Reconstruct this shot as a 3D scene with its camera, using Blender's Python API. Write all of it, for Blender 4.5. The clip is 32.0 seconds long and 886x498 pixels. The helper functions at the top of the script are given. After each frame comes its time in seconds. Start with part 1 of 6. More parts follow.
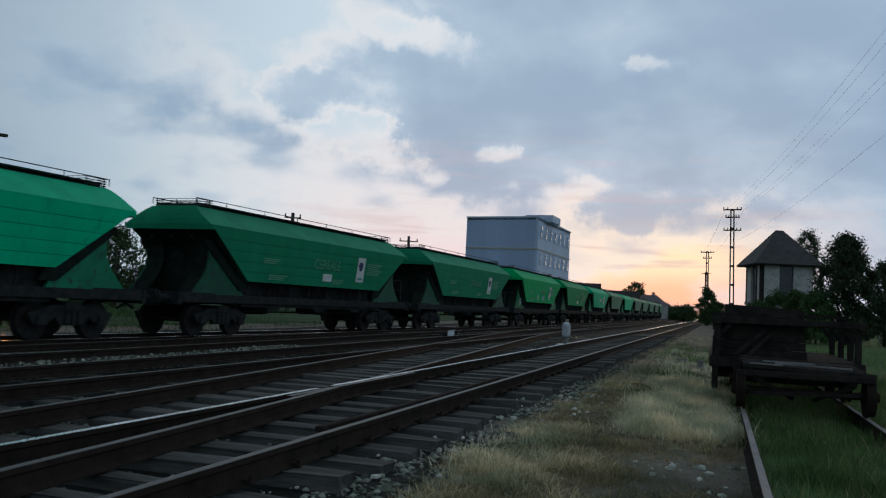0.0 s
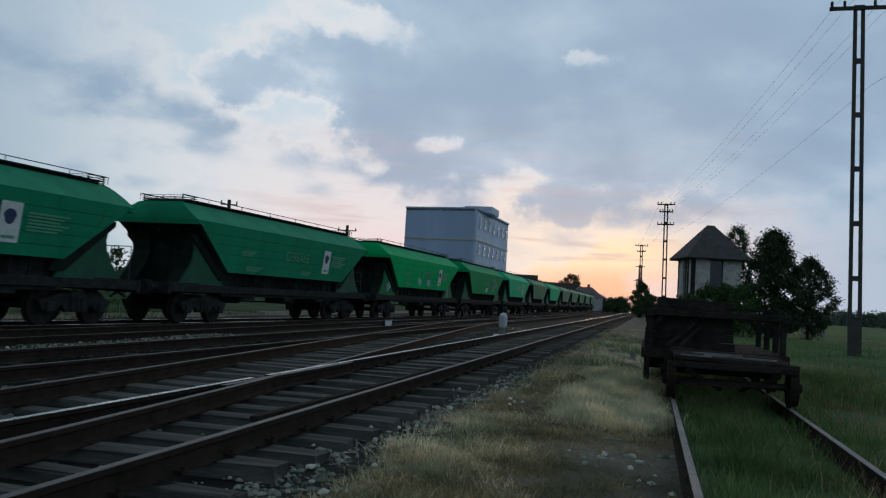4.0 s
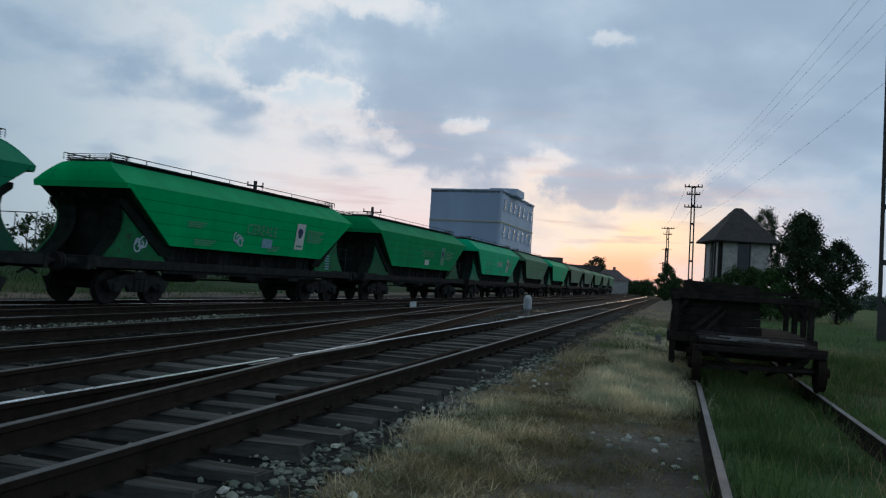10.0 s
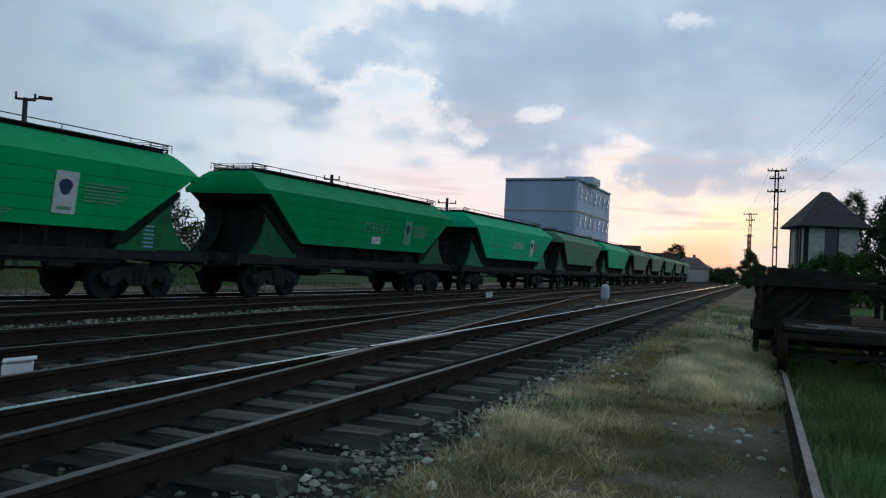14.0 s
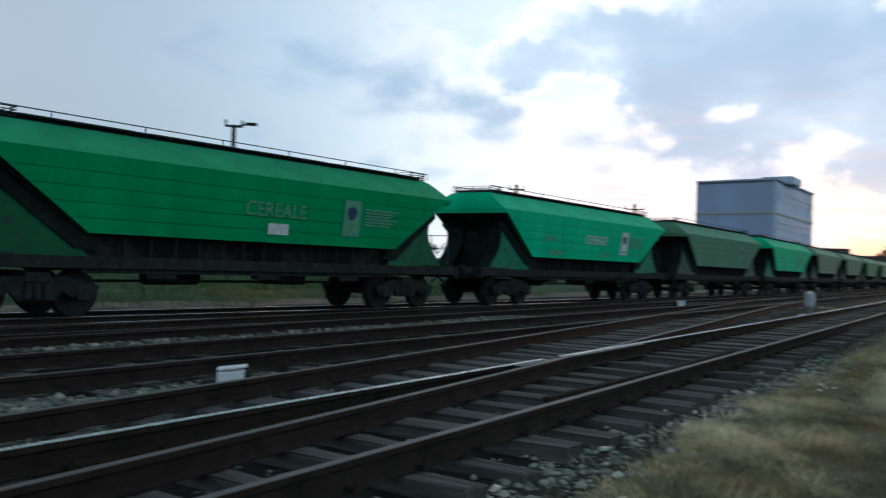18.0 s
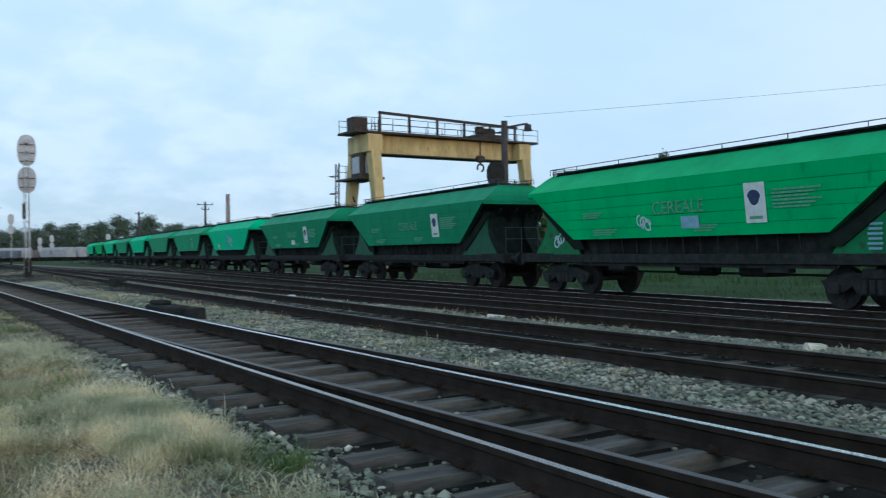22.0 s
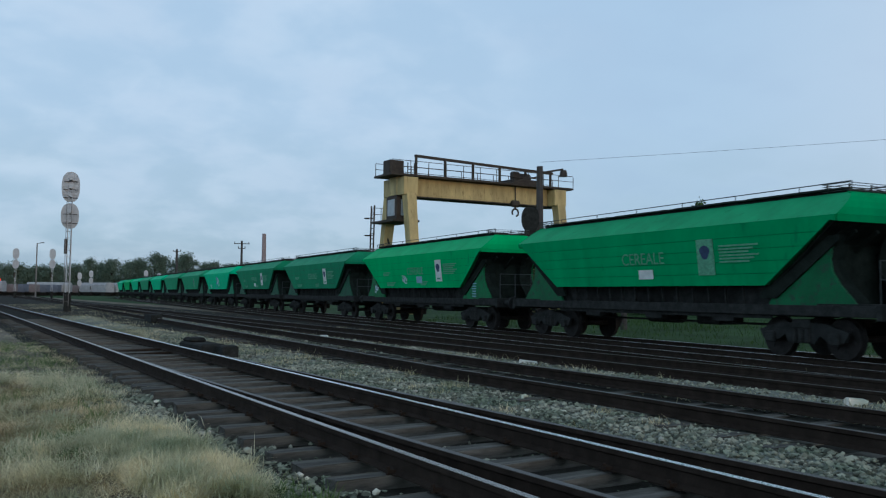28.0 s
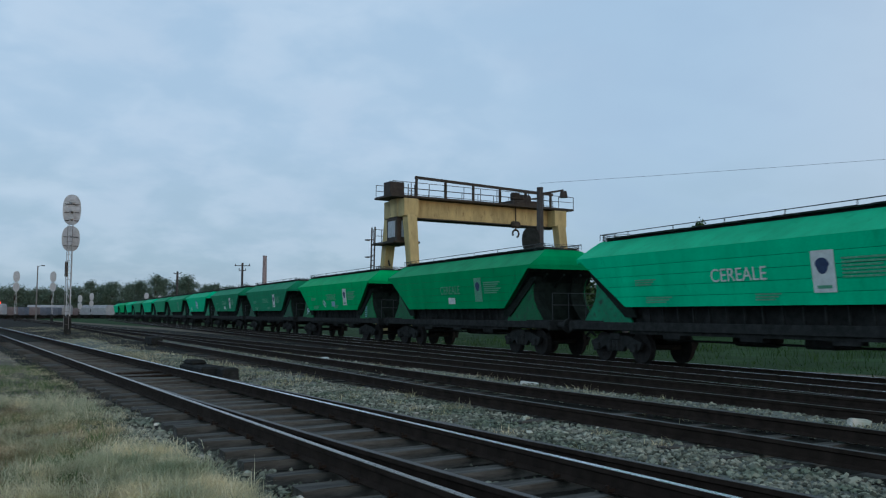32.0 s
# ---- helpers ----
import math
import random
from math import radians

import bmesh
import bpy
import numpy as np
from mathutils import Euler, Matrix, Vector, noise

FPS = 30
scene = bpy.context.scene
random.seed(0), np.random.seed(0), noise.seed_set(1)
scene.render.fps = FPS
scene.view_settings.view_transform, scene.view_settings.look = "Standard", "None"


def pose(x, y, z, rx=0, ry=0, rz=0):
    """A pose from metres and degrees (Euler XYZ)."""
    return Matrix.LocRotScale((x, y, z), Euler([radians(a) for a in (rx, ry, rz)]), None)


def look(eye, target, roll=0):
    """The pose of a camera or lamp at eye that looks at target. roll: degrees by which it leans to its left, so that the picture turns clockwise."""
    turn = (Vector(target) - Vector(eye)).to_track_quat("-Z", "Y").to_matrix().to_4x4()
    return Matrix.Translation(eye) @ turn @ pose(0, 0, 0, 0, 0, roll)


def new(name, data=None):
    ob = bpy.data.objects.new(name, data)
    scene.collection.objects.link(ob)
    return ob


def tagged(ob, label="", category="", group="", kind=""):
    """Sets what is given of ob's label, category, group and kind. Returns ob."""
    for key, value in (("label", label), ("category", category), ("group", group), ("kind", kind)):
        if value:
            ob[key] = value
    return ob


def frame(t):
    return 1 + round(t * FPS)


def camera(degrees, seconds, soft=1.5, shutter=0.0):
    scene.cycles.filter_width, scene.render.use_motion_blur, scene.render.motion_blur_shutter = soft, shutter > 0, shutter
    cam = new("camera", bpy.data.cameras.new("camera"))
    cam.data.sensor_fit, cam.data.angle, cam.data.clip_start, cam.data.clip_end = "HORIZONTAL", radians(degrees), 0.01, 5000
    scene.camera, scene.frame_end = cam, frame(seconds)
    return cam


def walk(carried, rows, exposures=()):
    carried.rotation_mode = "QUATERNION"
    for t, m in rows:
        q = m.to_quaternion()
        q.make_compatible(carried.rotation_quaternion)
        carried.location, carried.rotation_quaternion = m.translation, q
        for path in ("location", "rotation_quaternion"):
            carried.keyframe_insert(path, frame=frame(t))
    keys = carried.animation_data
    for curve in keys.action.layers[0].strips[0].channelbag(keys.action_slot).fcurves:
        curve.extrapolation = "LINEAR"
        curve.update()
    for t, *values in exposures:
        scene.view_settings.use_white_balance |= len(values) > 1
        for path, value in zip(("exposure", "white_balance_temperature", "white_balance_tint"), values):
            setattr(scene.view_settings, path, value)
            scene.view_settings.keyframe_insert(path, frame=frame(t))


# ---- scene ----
def aim(x, y, z, yaw, pitch, roll):
    """A camera pose: yaw to the left of +y, pitch up and lean, in degrees."""
    a, b = radians(yaw), radians(pitch)
    way = Vector((-math.sin(a) * math.cos(b), math.cos(a) * math.cos(b), math.sin(b)))
    return look((x, y, z), Vector((x, y, z)) + 10 * way, roll)


cam = camera(55, 32.0, soft=1.2, shutter=0.5)
PATH = [
    (0, aim(0.000, -0.000, 1.059, 17.96, 3.66, 2.82)),
    (0.5, aim(0.000, -0.000, 1.059, 17.51, 3.71, 2.81)),
    (1, aim(0.000, -0.000, 1.059, 17.00, 3.72, 3.12)),
    (1.5, aim(0.000, -0.000, 1.059, 16.53, 3.63, 3.28)),
    (2, aim(0.000, -0.000, 1.059, 16.00, 3.55, 2.63)),
    (2.5, aim(0.000, -0.000, 1.059, 15.49, 3.51, 2.80)),
    (3, aim(0.000, -0.000, 1.059, 14.97, 3.39, 3.55)),
    (3.5, aim(0.000, -0.000, 1.059, 14.39, 3.27, 3.43)),
    (5.5, aim(0.000, -0.000, 1.059, 12.34, 3.14, 3.63)),
    (6, aim(0.000, -0.000, 1.059, 12.03, 3.06, 3.11)),
    (6.5, aim(0.000, -0.000, 1.059, 11.77, 3.04, 3.19)),
    (7, aim(0.000, -0.000, 1.059, 11.59, 3.06, 3.79)),
    (7.5, aim(0.000, -0.000, 1.059, 11.51, 2.90, 3.84)),
    (8, aim(0.000, -0.000, 1.059, 13.52, 2.60, 3.26)),
    (8.5, aim(0.000, -0.000, 1.059, 14.24, 2.43, 3.54)),
    (9, aim(0.000, -0.000, 1.059, 14.69, 2.29, 3.92)),
    (9.5, aim(0.000, -0.000, 1.059, 15.14, 2.06, 4.15)),
    (10, aim(0.000, -0.000, 1.059, 15.39, 1.90, 3.72)),
    (10.5, aim(0.000, -0.000, 1.059, 15.78, 1.76, 3.60)),
    (11, aim(0.000, -0.000, 1.059, 15.92, 1.67, 3.79)),
    (11.5, aim(0.000, -0.000, 1.059, 16.10, 1.51, 3.73)),
    (12, aim(0.000, -0.000, 1.059, 16.64, 1.38, 3.51)),
    (12.5, aim(0.000, -0.000, 1.059, 17.14, 1.30, 3.08)),
    (13, aim(0.000, -0.000, 1.059, 18.36, 1.18, 3.15)),
    (13.5, aim(0.000, -0.000, 1.059, 19.49, 1.04, 3.15)),
    (14, aim(0.000, -0.000, 1.059, 20.41, 0.96, 2.99)),
    (14.5, aim(0.000, -0.000, 1.059, 21.21, 0.98, 3.08)),
    (16.5, aim(0.000, -0.000, 1.059, 23.42, 1.17, 3.34)),
    (17, aim(0.000, -0.000, 1.059, 23.85, 1.27, 3.10)),
    (17.5, aim(0.000, -0.000, 1.059, 27.00, 1.12, 2.64)),
    (18, aim(0.013, -0.001, 1.073, 32.91, 1.03, 2.01)),
    (18.5, aim(0.025, -0.003, 1.087, 44.79, 1.79, 2.11)),
    (19, aim(0.038, -0.004, 1.101, 61.21, 0.91, 1.92)),
    (19.5, aim(0.050, -0.005, 1.115, 78.52, 0.66, 0.23)),
    (20, aim(0.062, -0.007, 1.130, 100.83, 1.76, 2.73)),
    (20.5, aim(0.075, -0.008, 1.144, 118.61, 1.04, 5.68)),
    (21, aim(0.088, -0.010, 1.158, 133.20, 0.03, 1.62)),
    (21.5, aim(0.100, -0.011, 1.172, 142.56, 0.09, -0.26)),
    (22, aim(0.100, -0.011, 1.172, 147.04, 0.09, -0.80)),
    (22.5, aim(0.100, -0.011, 1.172, 149.46, 0.69, -0.35)),
    (23, aim(0.100, -0.011, 1.172, 149.43, 1.01, 0.16)),
    (23.5, aim(0.100, -0.011, 1.172, 149.36, 1.20, 0.26)),
    (24, aim(0.100, -0.011, 1.172, 149.65, 0.78, 0.36)),
    (24.5, aim(0.100, -0.011, 1.172, 149.50, 0.79, 0.65)),
    (25, aim(0.100, -0.011, 1.172, 149.32, 1.74, 0.60)),
    (25.5, aim(0.100, -0.011, 1.172, 149.10, 2.32, 0.61)),
    (27.5, aim(0.100, -0.011, 1.172, 149.12, 2.91, 0.21)),
    (28, aim(0.100, -0.011, 1.172, 149.29, 3.02, 0.51)),
    (28.5, aim(0.100, -0.011, 1.172, 149.40, 3.10, 0.63)),
    (29, aim(0.100, -0.011, 1.172, 149.43, 3.25, 0.47)),
    (29.5, aim(0.100, -0.011, 1.172, 149.46, 3.51, 0.52)),
    (30, aim(0.100, -0.011, 1.172, 149.46, 3.69, 0.67)),
    (30.5, aim(0.100, -0.011, 1.172, 149.47, 3.88, 0.50)),
    (31, aim(0.100, -0.011, 1.172, 149.43, 4.04, 0.18)),
    (31.5, aim(0.100, -0.011, 1.172, 149.38, 4.23, 0.25)),
    (32, aim(0.100, -0.011, 1.172, 149.34, 4.45, 0.29)),
]
walk(cam, PATH, [(t, stops, 6350 if t < 19 else 6150, 0.8 if t < 19 else 1.0) for t, stops in ((0, -0.24), (6, -0.28), (12, -0.14), (14.5, -0.02), (17, 0.08), (18.5, 0.48), (20, 0.90), (21.3, 1.04), (23, 0.84), (25, 0.68), (28, 0.54), (32, 0.45))])

# ---------------------------------------------------------------- light
world = bpy.data.worlds.new("evening_sky")
scene.world = world
world.use_nodes = True
SUN_EL, SUN_AZ = radians(2.5), radians(-1.5)  # azimuth to the left of +y


def nodes_of(tree):
    tree.nodes.clear()

    def add(kind, **values):
        n = tree.nodes.new(kind)
        for key, value in values.items():
            if key == "ins":
                for k, v in value.items():
                    n.inputs[k].default_value = v
            elif key == "op":
                n.operation = value
            elif key == "blend":
                n.data_type, n.blend_type = "RGBA", value
            elif key == "clamp":
                n.use_clamp = value
            elif key == "sky":
                n.sky_type = value
        return n

    def link(a, b):
        tree.links.new(a, b)

    return add, link


def ramp_of(node, stops):
    els = node.color_ramp.elements
    while len(els) > 1:
        els.remove(els[-1])
    els[0].position, els[0].color = stops[0][0], (*stops[0][1], 1)
    for p, c in stops[1:]:
        e = els.new(p)
        e.color = (*c, 1)


add, link = nodes_of(world.node_tree)
coord = add("ShaderNodeTexCoord")
sep = add("ShaderNodeSeparateXYZ")
link(coord.outputs["Generated"], sep.inputs[0])
height = add("ShaderNodeMapRange", ins={1: 0.0, 2: 1.0, 3: 0.0, 4: 1.0})
link(sep.outputs["Z"], height.inputs[0])
# clear air by height
clear = add("ShaderNodeValToRGB")
ramp_of(clear, [(0.0, (0.33, 0.41, 0.51)), (0.06, (0.38, 0.49, 0.62)), (0.2, (0.43, 0.55, 0.73)), (0.45, (0.41, 0.54, 0.74)), (1.0, (0.16, 0.21, 0.29))])
link(height.outputs[0], clear.inputs[0])
sky = add("ShaderNodeTexSky", sky="NISHITA")
sky.sun_disc, sky.sun_elevation, sky.sun_rotation = False, SUN_EL, SUN_AZ
sky_dim = add("ShaderNodeMix", blend="MIX", ins={0: 0.94})
sky_gain = add("ShaderNodeVectorMath", op="SCALE", ins={3: 0.1})
link(sky.outputs[0], sky_gain.inputs[0])
link(sky_gain.outputs[0], sky_dim.inputs[6])
link(clear.outputs[0], sky_dim.inputs[7])


def facing(direction, lo, hi):
    """1 towards that direction, falling off to 0, by the cosine limits."""
    d = add("ShaderNodeVectorMath", op="DOT_PRODUCT")
    d.inputs[1].default_value = Vector(direction).normalized()
    link(coord.outputs["Generated"], d.inputs[0])
    r = add("ShaderNodeMapRange", ins={1: lo, 2: hi, 3: 0.0, 4: 1.0})
    r.interpolation_type = "SMOOTHSTEP"
    link(d.outputs["Value"], r.inputs[0])
    return r.outputs[0]


def towards(az, el):
    a, b = radians(az), radians(el)
    return (-math.sin(a) * math.cos(b), math.cos(a) * math.cos(b), math.sin(b))


def maths(op, a, b, clamp=False):
    n = add("ShaderNodeMath", op=op, clamp=clamp)
    for i, v in enumerate((a, b)):
        if isinstance(v, (int, float)):
            n.inputs[i].default_value = v
        else:
            link(v, n.inputs[i])
    return n.outputs[0]


def mixed(fac, a, b):
    n = add("ShaderNodeMix", blend="MIX")
    for i, v in ((0, fac), (6, a), (7, b)):
        if isinstance(v, (int, float)):
            n.inputs[i].default_value = v
        elif isinstance(v, tuple):
            n.inputs[i].default_value = (*v, 1)
        else:
            link(v, n.inputs[i])
    return n.outputs[2]


low = add("ShaderNodeMapRange", ins={1: 0.0, 2: 0.26, 3: 1.0, 4: 0.0})
low.interpolation_type = "SMOOTHSTEP"
link(sep.outputs["Z"], low.inputs[0])
west = facing(towards(-2, 4), 0.50, 0.985)
lowest = add("ShaderNodeMapRange", ins={1: 0.02, 2: 0.13, 3: 1.0, 4: 0.0})
lowest.interpolation_type = "SMOOTHSTEP"
link(sep.outputs["Z"], lowest.inputs[0])
# bearing to the left of +y and height above the horizon in degrees, ruffled by two sizes of noise
AZ = maths("MULTIPLY", maths("ARCTAN2", maths("MULTIPLY", sep.outputs["X"], -1.0), sep.outputs["Y"]), 57.2958)
EL = maths("MULTIPLY", maths("ARCSINE", sep.outputs["Z"], 0.0), 57.2958)
ruffle = add("ShaderNodeTexNoise", ins={"Scale": 8.0, "Detail": 8.0, "Roughness": 0.64})
link(coord.outputs["Generated"], ruffle.inputs["Vector"])
ruffled = add("ShaderNodeSeparateXYZ")
link(ruffle.outputs["Color"], ruffled.inputs[0])
SWAY_U, SWAY_V = maths("SUBTRACT", ruffled.outputs["X"], 0.5), maths("SUBTRACT", ruffled.outputs["Y"], 0.5)


def bank(az, el, wide, tall, tilt=0.0, soft=2.4, plain=False):
    """An oval bank of cloud or glow: 1 in its middle, 0 outside its edge."""
    du = maths("SUBTRACT", AZ if plain else maths("ADD", AZ, maths("MULTIPLY", SWAY_U, min(20.0, 5.0 * wide))), az)
    u = maths("MULTIPLY", du, 1.0 / wide)
    v = maths("MULTIPLY", maths("SUBTRACT", maths("SUBTRACT", EL if plain else maths("ADD", EL, maths("MULTIPLY", SWAY_V, min(10.0, 5.0 * tall))), el), maths("MULTIPLY", du, tilt)), 1.0 / tall)
    d = maths("ADD", maths("MULTIPLY", u, u), maths("MULTIPLY", v, v))
    r = add("ShaderNodeMapRange", ins={1: 0.0, 2: soft, 3: 1.0, 4: 0.0})
    r.interpolation_type = "SMOOTHSTEP"
    link(d, r.inputs[0])
    return r.outputs[0]


pink = maths("MULTIPLY", facing(towards(10, 3), 0.91, 0.995), low.outputs[0])
air = mixed(maths("MULTIPLY", west, 0.8), sky_dim.outputs[2], (0.86, 0.93, 1.04))
air = mixed(maths("MULTIPLY", pink, 0.92), air, (1.20, 0.84, 0.83))
air = mixed(maths("MULTIPLY", bank(3.5, 4.4, 8, 3.4, 0.0, 2.0, True), 0.95), air, (1.50, 1.00, 0.64))
air = mixed(maths("MULTIPLY", bank(2.5, 0.4, 6, 1.8, 0.0, 2.2, True), 0.85), air, (1.50, 0.64, 0.38))
air = mixed(maths("MULTIPLY", bank(-14, 6, 11, 12, 0.0, 2.2, True), 0.7), air, (0.50, 0.55, 0.72))
# clouds: noise on a flat layer overhead, gathered into banks
flat = add("ShaderNodeVectorMath", op="DIVIDE")
deep = maths("ADD", sep.outputs["Z"], 0.36)
comb = add("ShaderNodeCombineXYZ")
for i in range(3):
    link(deep, comb.inputs[i])
link(coord.outputs["Generated"], flat.inputs[0])
link(comb.outputs[0], flat.inputs[1])
n1 = add("ShaderNodeTexNoise", ins={"Scale": 3.0, "Detail": 6.0, "Roughness": 0.5, "Distortion": 0.12})
link(flat.outputs[0], n1.inputs["Vector"])
n2 = add("ShaderNodeTexNoise", ins={"Scale": 6.0, "Detail": 5.0, "Roughness": 0.5, "Distortion": 0.15})
link(flat.outputs[0], n2.inputs["Vector"])
west_side = facing(towards(5, 10), 0.3, 0.85)
cloud = maths("MULTIPLY", maths("SUBTRACT", n1.outputs[0], 0.5), 0.8)
cloud = maths("ADD", cloud, maths("MULTIPLY", maths("SUBTRACT", n2.outputs[0], 0.5), 0.35))
cloud = maths("ADD", cloud, maths("SUBTRACT", 0.56, maths("MULTIPLY", west_side, 0.20)))
for az, el, wide, tall, tilt, gain in ((2, 17.5, 22, 9.5, 0.0, 0.46), (19, 14.6, 7, 3.6, 0.0, 0.16), (-9, 11, 12, 6, 0.0, 0.16), (10, 12, 9, 3.4, -0.05, 0.14), (42, 13.5, 8, 2.6, 0.05, 0.24), (28.3, 13.4, 3.2, 1.3, 0.1, 0.30), (33, 8.0, 13, 2.6, 0.0, 0.16),
                                       (6.7, 6.9, 2.4, 1.0, 0.0, 0.22), (5.2, 5.6, 1.1, 0.6, 0.0, 0.24), (17.9, 9.4, 2.2, 1.0, -0.1, -0.34), (14.4, 10.3, 1.2, 0.5, 0.0, -0.32), (4.5, 16.4, 1.2, 0.6, 0.0, -0.32), (24, 11.0, 3.2, 1.3, 0.3, -0.18), (21, 17.6, 3.4, 1.0, 0.15, -0.26), (9.5, 8.0, 1.6, 0.8, 0.0, -0.18)):
    cloud = maths("ADD", cloud, maths("MULTIPLY", bank(az, el, wide, tall, tilt), gain))
mask = add("ShaderNodeMapRange", ins={1: 0.42, 2: 0.72, 3: 0.0, 4: 1.0})
mask.interpolation_type = "SMOOTHSTEP"
link(cloud, mask.inputs[0])
thick = add("ShaderNodeMapRange", ins={1: 0.60, 2: 0.98, 3: 0.0, 4: 1.0})
link(cloud, thick.inputs[0])
puff = add("ShaderNodeMapRange", ins={1: 0.36, 2: 0.64, 3: 0.0, 4: 1.0})
puff.interpolation_type = "SMOOTHSTEP"
link(n1.outputs[0], puff.inputs[0])
grey_west = mixed(puff.outputs[0], (0.56, 0.67, 0.85), (0.38, 0.50, 0.69))
grey_east = mixed(puff.outputs[0], (0.52, 0.63, 0.80), (0.40, 0.51, 0.69))
grey = mixed(west_side, grey_east, grey_west)
grey = mixed(maths("MULTIPLY", thick.outputs[0], 0.7), grey, (0.34, 0.44, 0.62))
grey = mixed(maths("MULTIPLY", pink, 0.42), grey, (0.82, 0.62, 0.68))
cover = maths("MULTIPLY", mask.outputs[0], maths("ADD", maths("MULTIPLY", west_side, 0.52), 0.38))
cover = maths("MULTIPLY", cover, maths("SUBTRACT", 1.0, maths("MULTIPLY", lowest.outputs[0], 0.7)))
# pale lit rims where the western banks thin out
rim = add("ShaderNodeMapRange", ins={1: 0.30, 2: 0.50, 3: 0.0, 4: 0.55})
rim.interpolation_type = "SMOOTHSTEP"
link(cloud, rim.inputs[0])
air = mixed(maths("MULTIPLY", rim.outputs[0], facing(towards(14, 11), 0.88, 0.98)), air, (1.10, 0.97, 0.98))
col = mixed(cover, air, grey)
# faint rose light over the side of the yard
col = mixed(maths("MULTIPLY", facing(towards(88, 10), 0.70, 0.98), 0.55), col, (0.60, 0.62, 0.72))
# soft pale heaps in the eastern sky
heap = add("ShaderNodeMapRange", ins={1: 0.36, 2: 0.70, 3: 0.0, 4: 0.20})
heap.interpolation_type = "SMOOTHSTEP"
link(n2.outputs[0], heap.inputs[0])
col = mixed(maths("MULTIPLY", heap.outputs[0], facing(towards(172, 12), 0.80, 0.98)), col, (0.82, 0.84, 0.94))
# thin level streaks low over the sunset
flatten = add("ShaderNodeVectorMath", op="MULTIPLY")
flatten.inputs[1].default_value = (5, 5, 60)
link(coord.outputs["Generated"], flatten.inputs[0])
n3 = add("ShaderNodeTexNoise", ins={"Scale": 1.0, "Detail": 5.0, "Roughness": 0.55, "Distortion": 0.2})
link(flatten.outputs[0], n3.inputs["Vector"])
streak = add("ShaderNodeMapRange", ins={1: 0.54, 2: 0.66, 3: 0.0, 4: 0.75})
streak.interpolation_type = "SMOOTHSTEP"
link(n3.outputs[0], streak.inputs[0])
col = mixed(maths("MULTIPLY", maths("MULTIPLY", streak.outputs[0], pink), 0.8), col, (0.80, 0.58, 0.60))
# darker overhead, dim below the horizon
top = add("ShaderNodeMapRange", ins={1: 0.5, 2: 0.85, 3: 1.0, 4: 0.62})
link(sep.outputs["Z"], top.inputs[0])
gain = add("ShaderNodeVectorMath", op="SCALE")
dusk = facing(towards(120, 12), -0.05, 0.62)
col = mixed(maths("MULTIPLY", dusk, 0.24), col, (0.0, 0.0, 0.0))
link(col, gain.inputs[0])
link(top.outputs[0], gain.inputs[3])
back = add("ShaderNodeBackground", ins={1: 1.0})
link(gain.outputs[0], back.inputs[0])
out = add("ShaderNodeOutputWorld")
link(back.outputs[0], out.inputs[0])

sun = new("sun", bpy.data.lights.new("sun", "SUN"))
sun.data.energy, sun.data.angle, sun.data.color = 0.4, radians(12), (1.0, 0.66, 0.42)
sun.matrix_world = look(Vector(towards(-1.5, 4)) * 100, (0, 0, 0))

# ---------------------------------------------------------------- materials


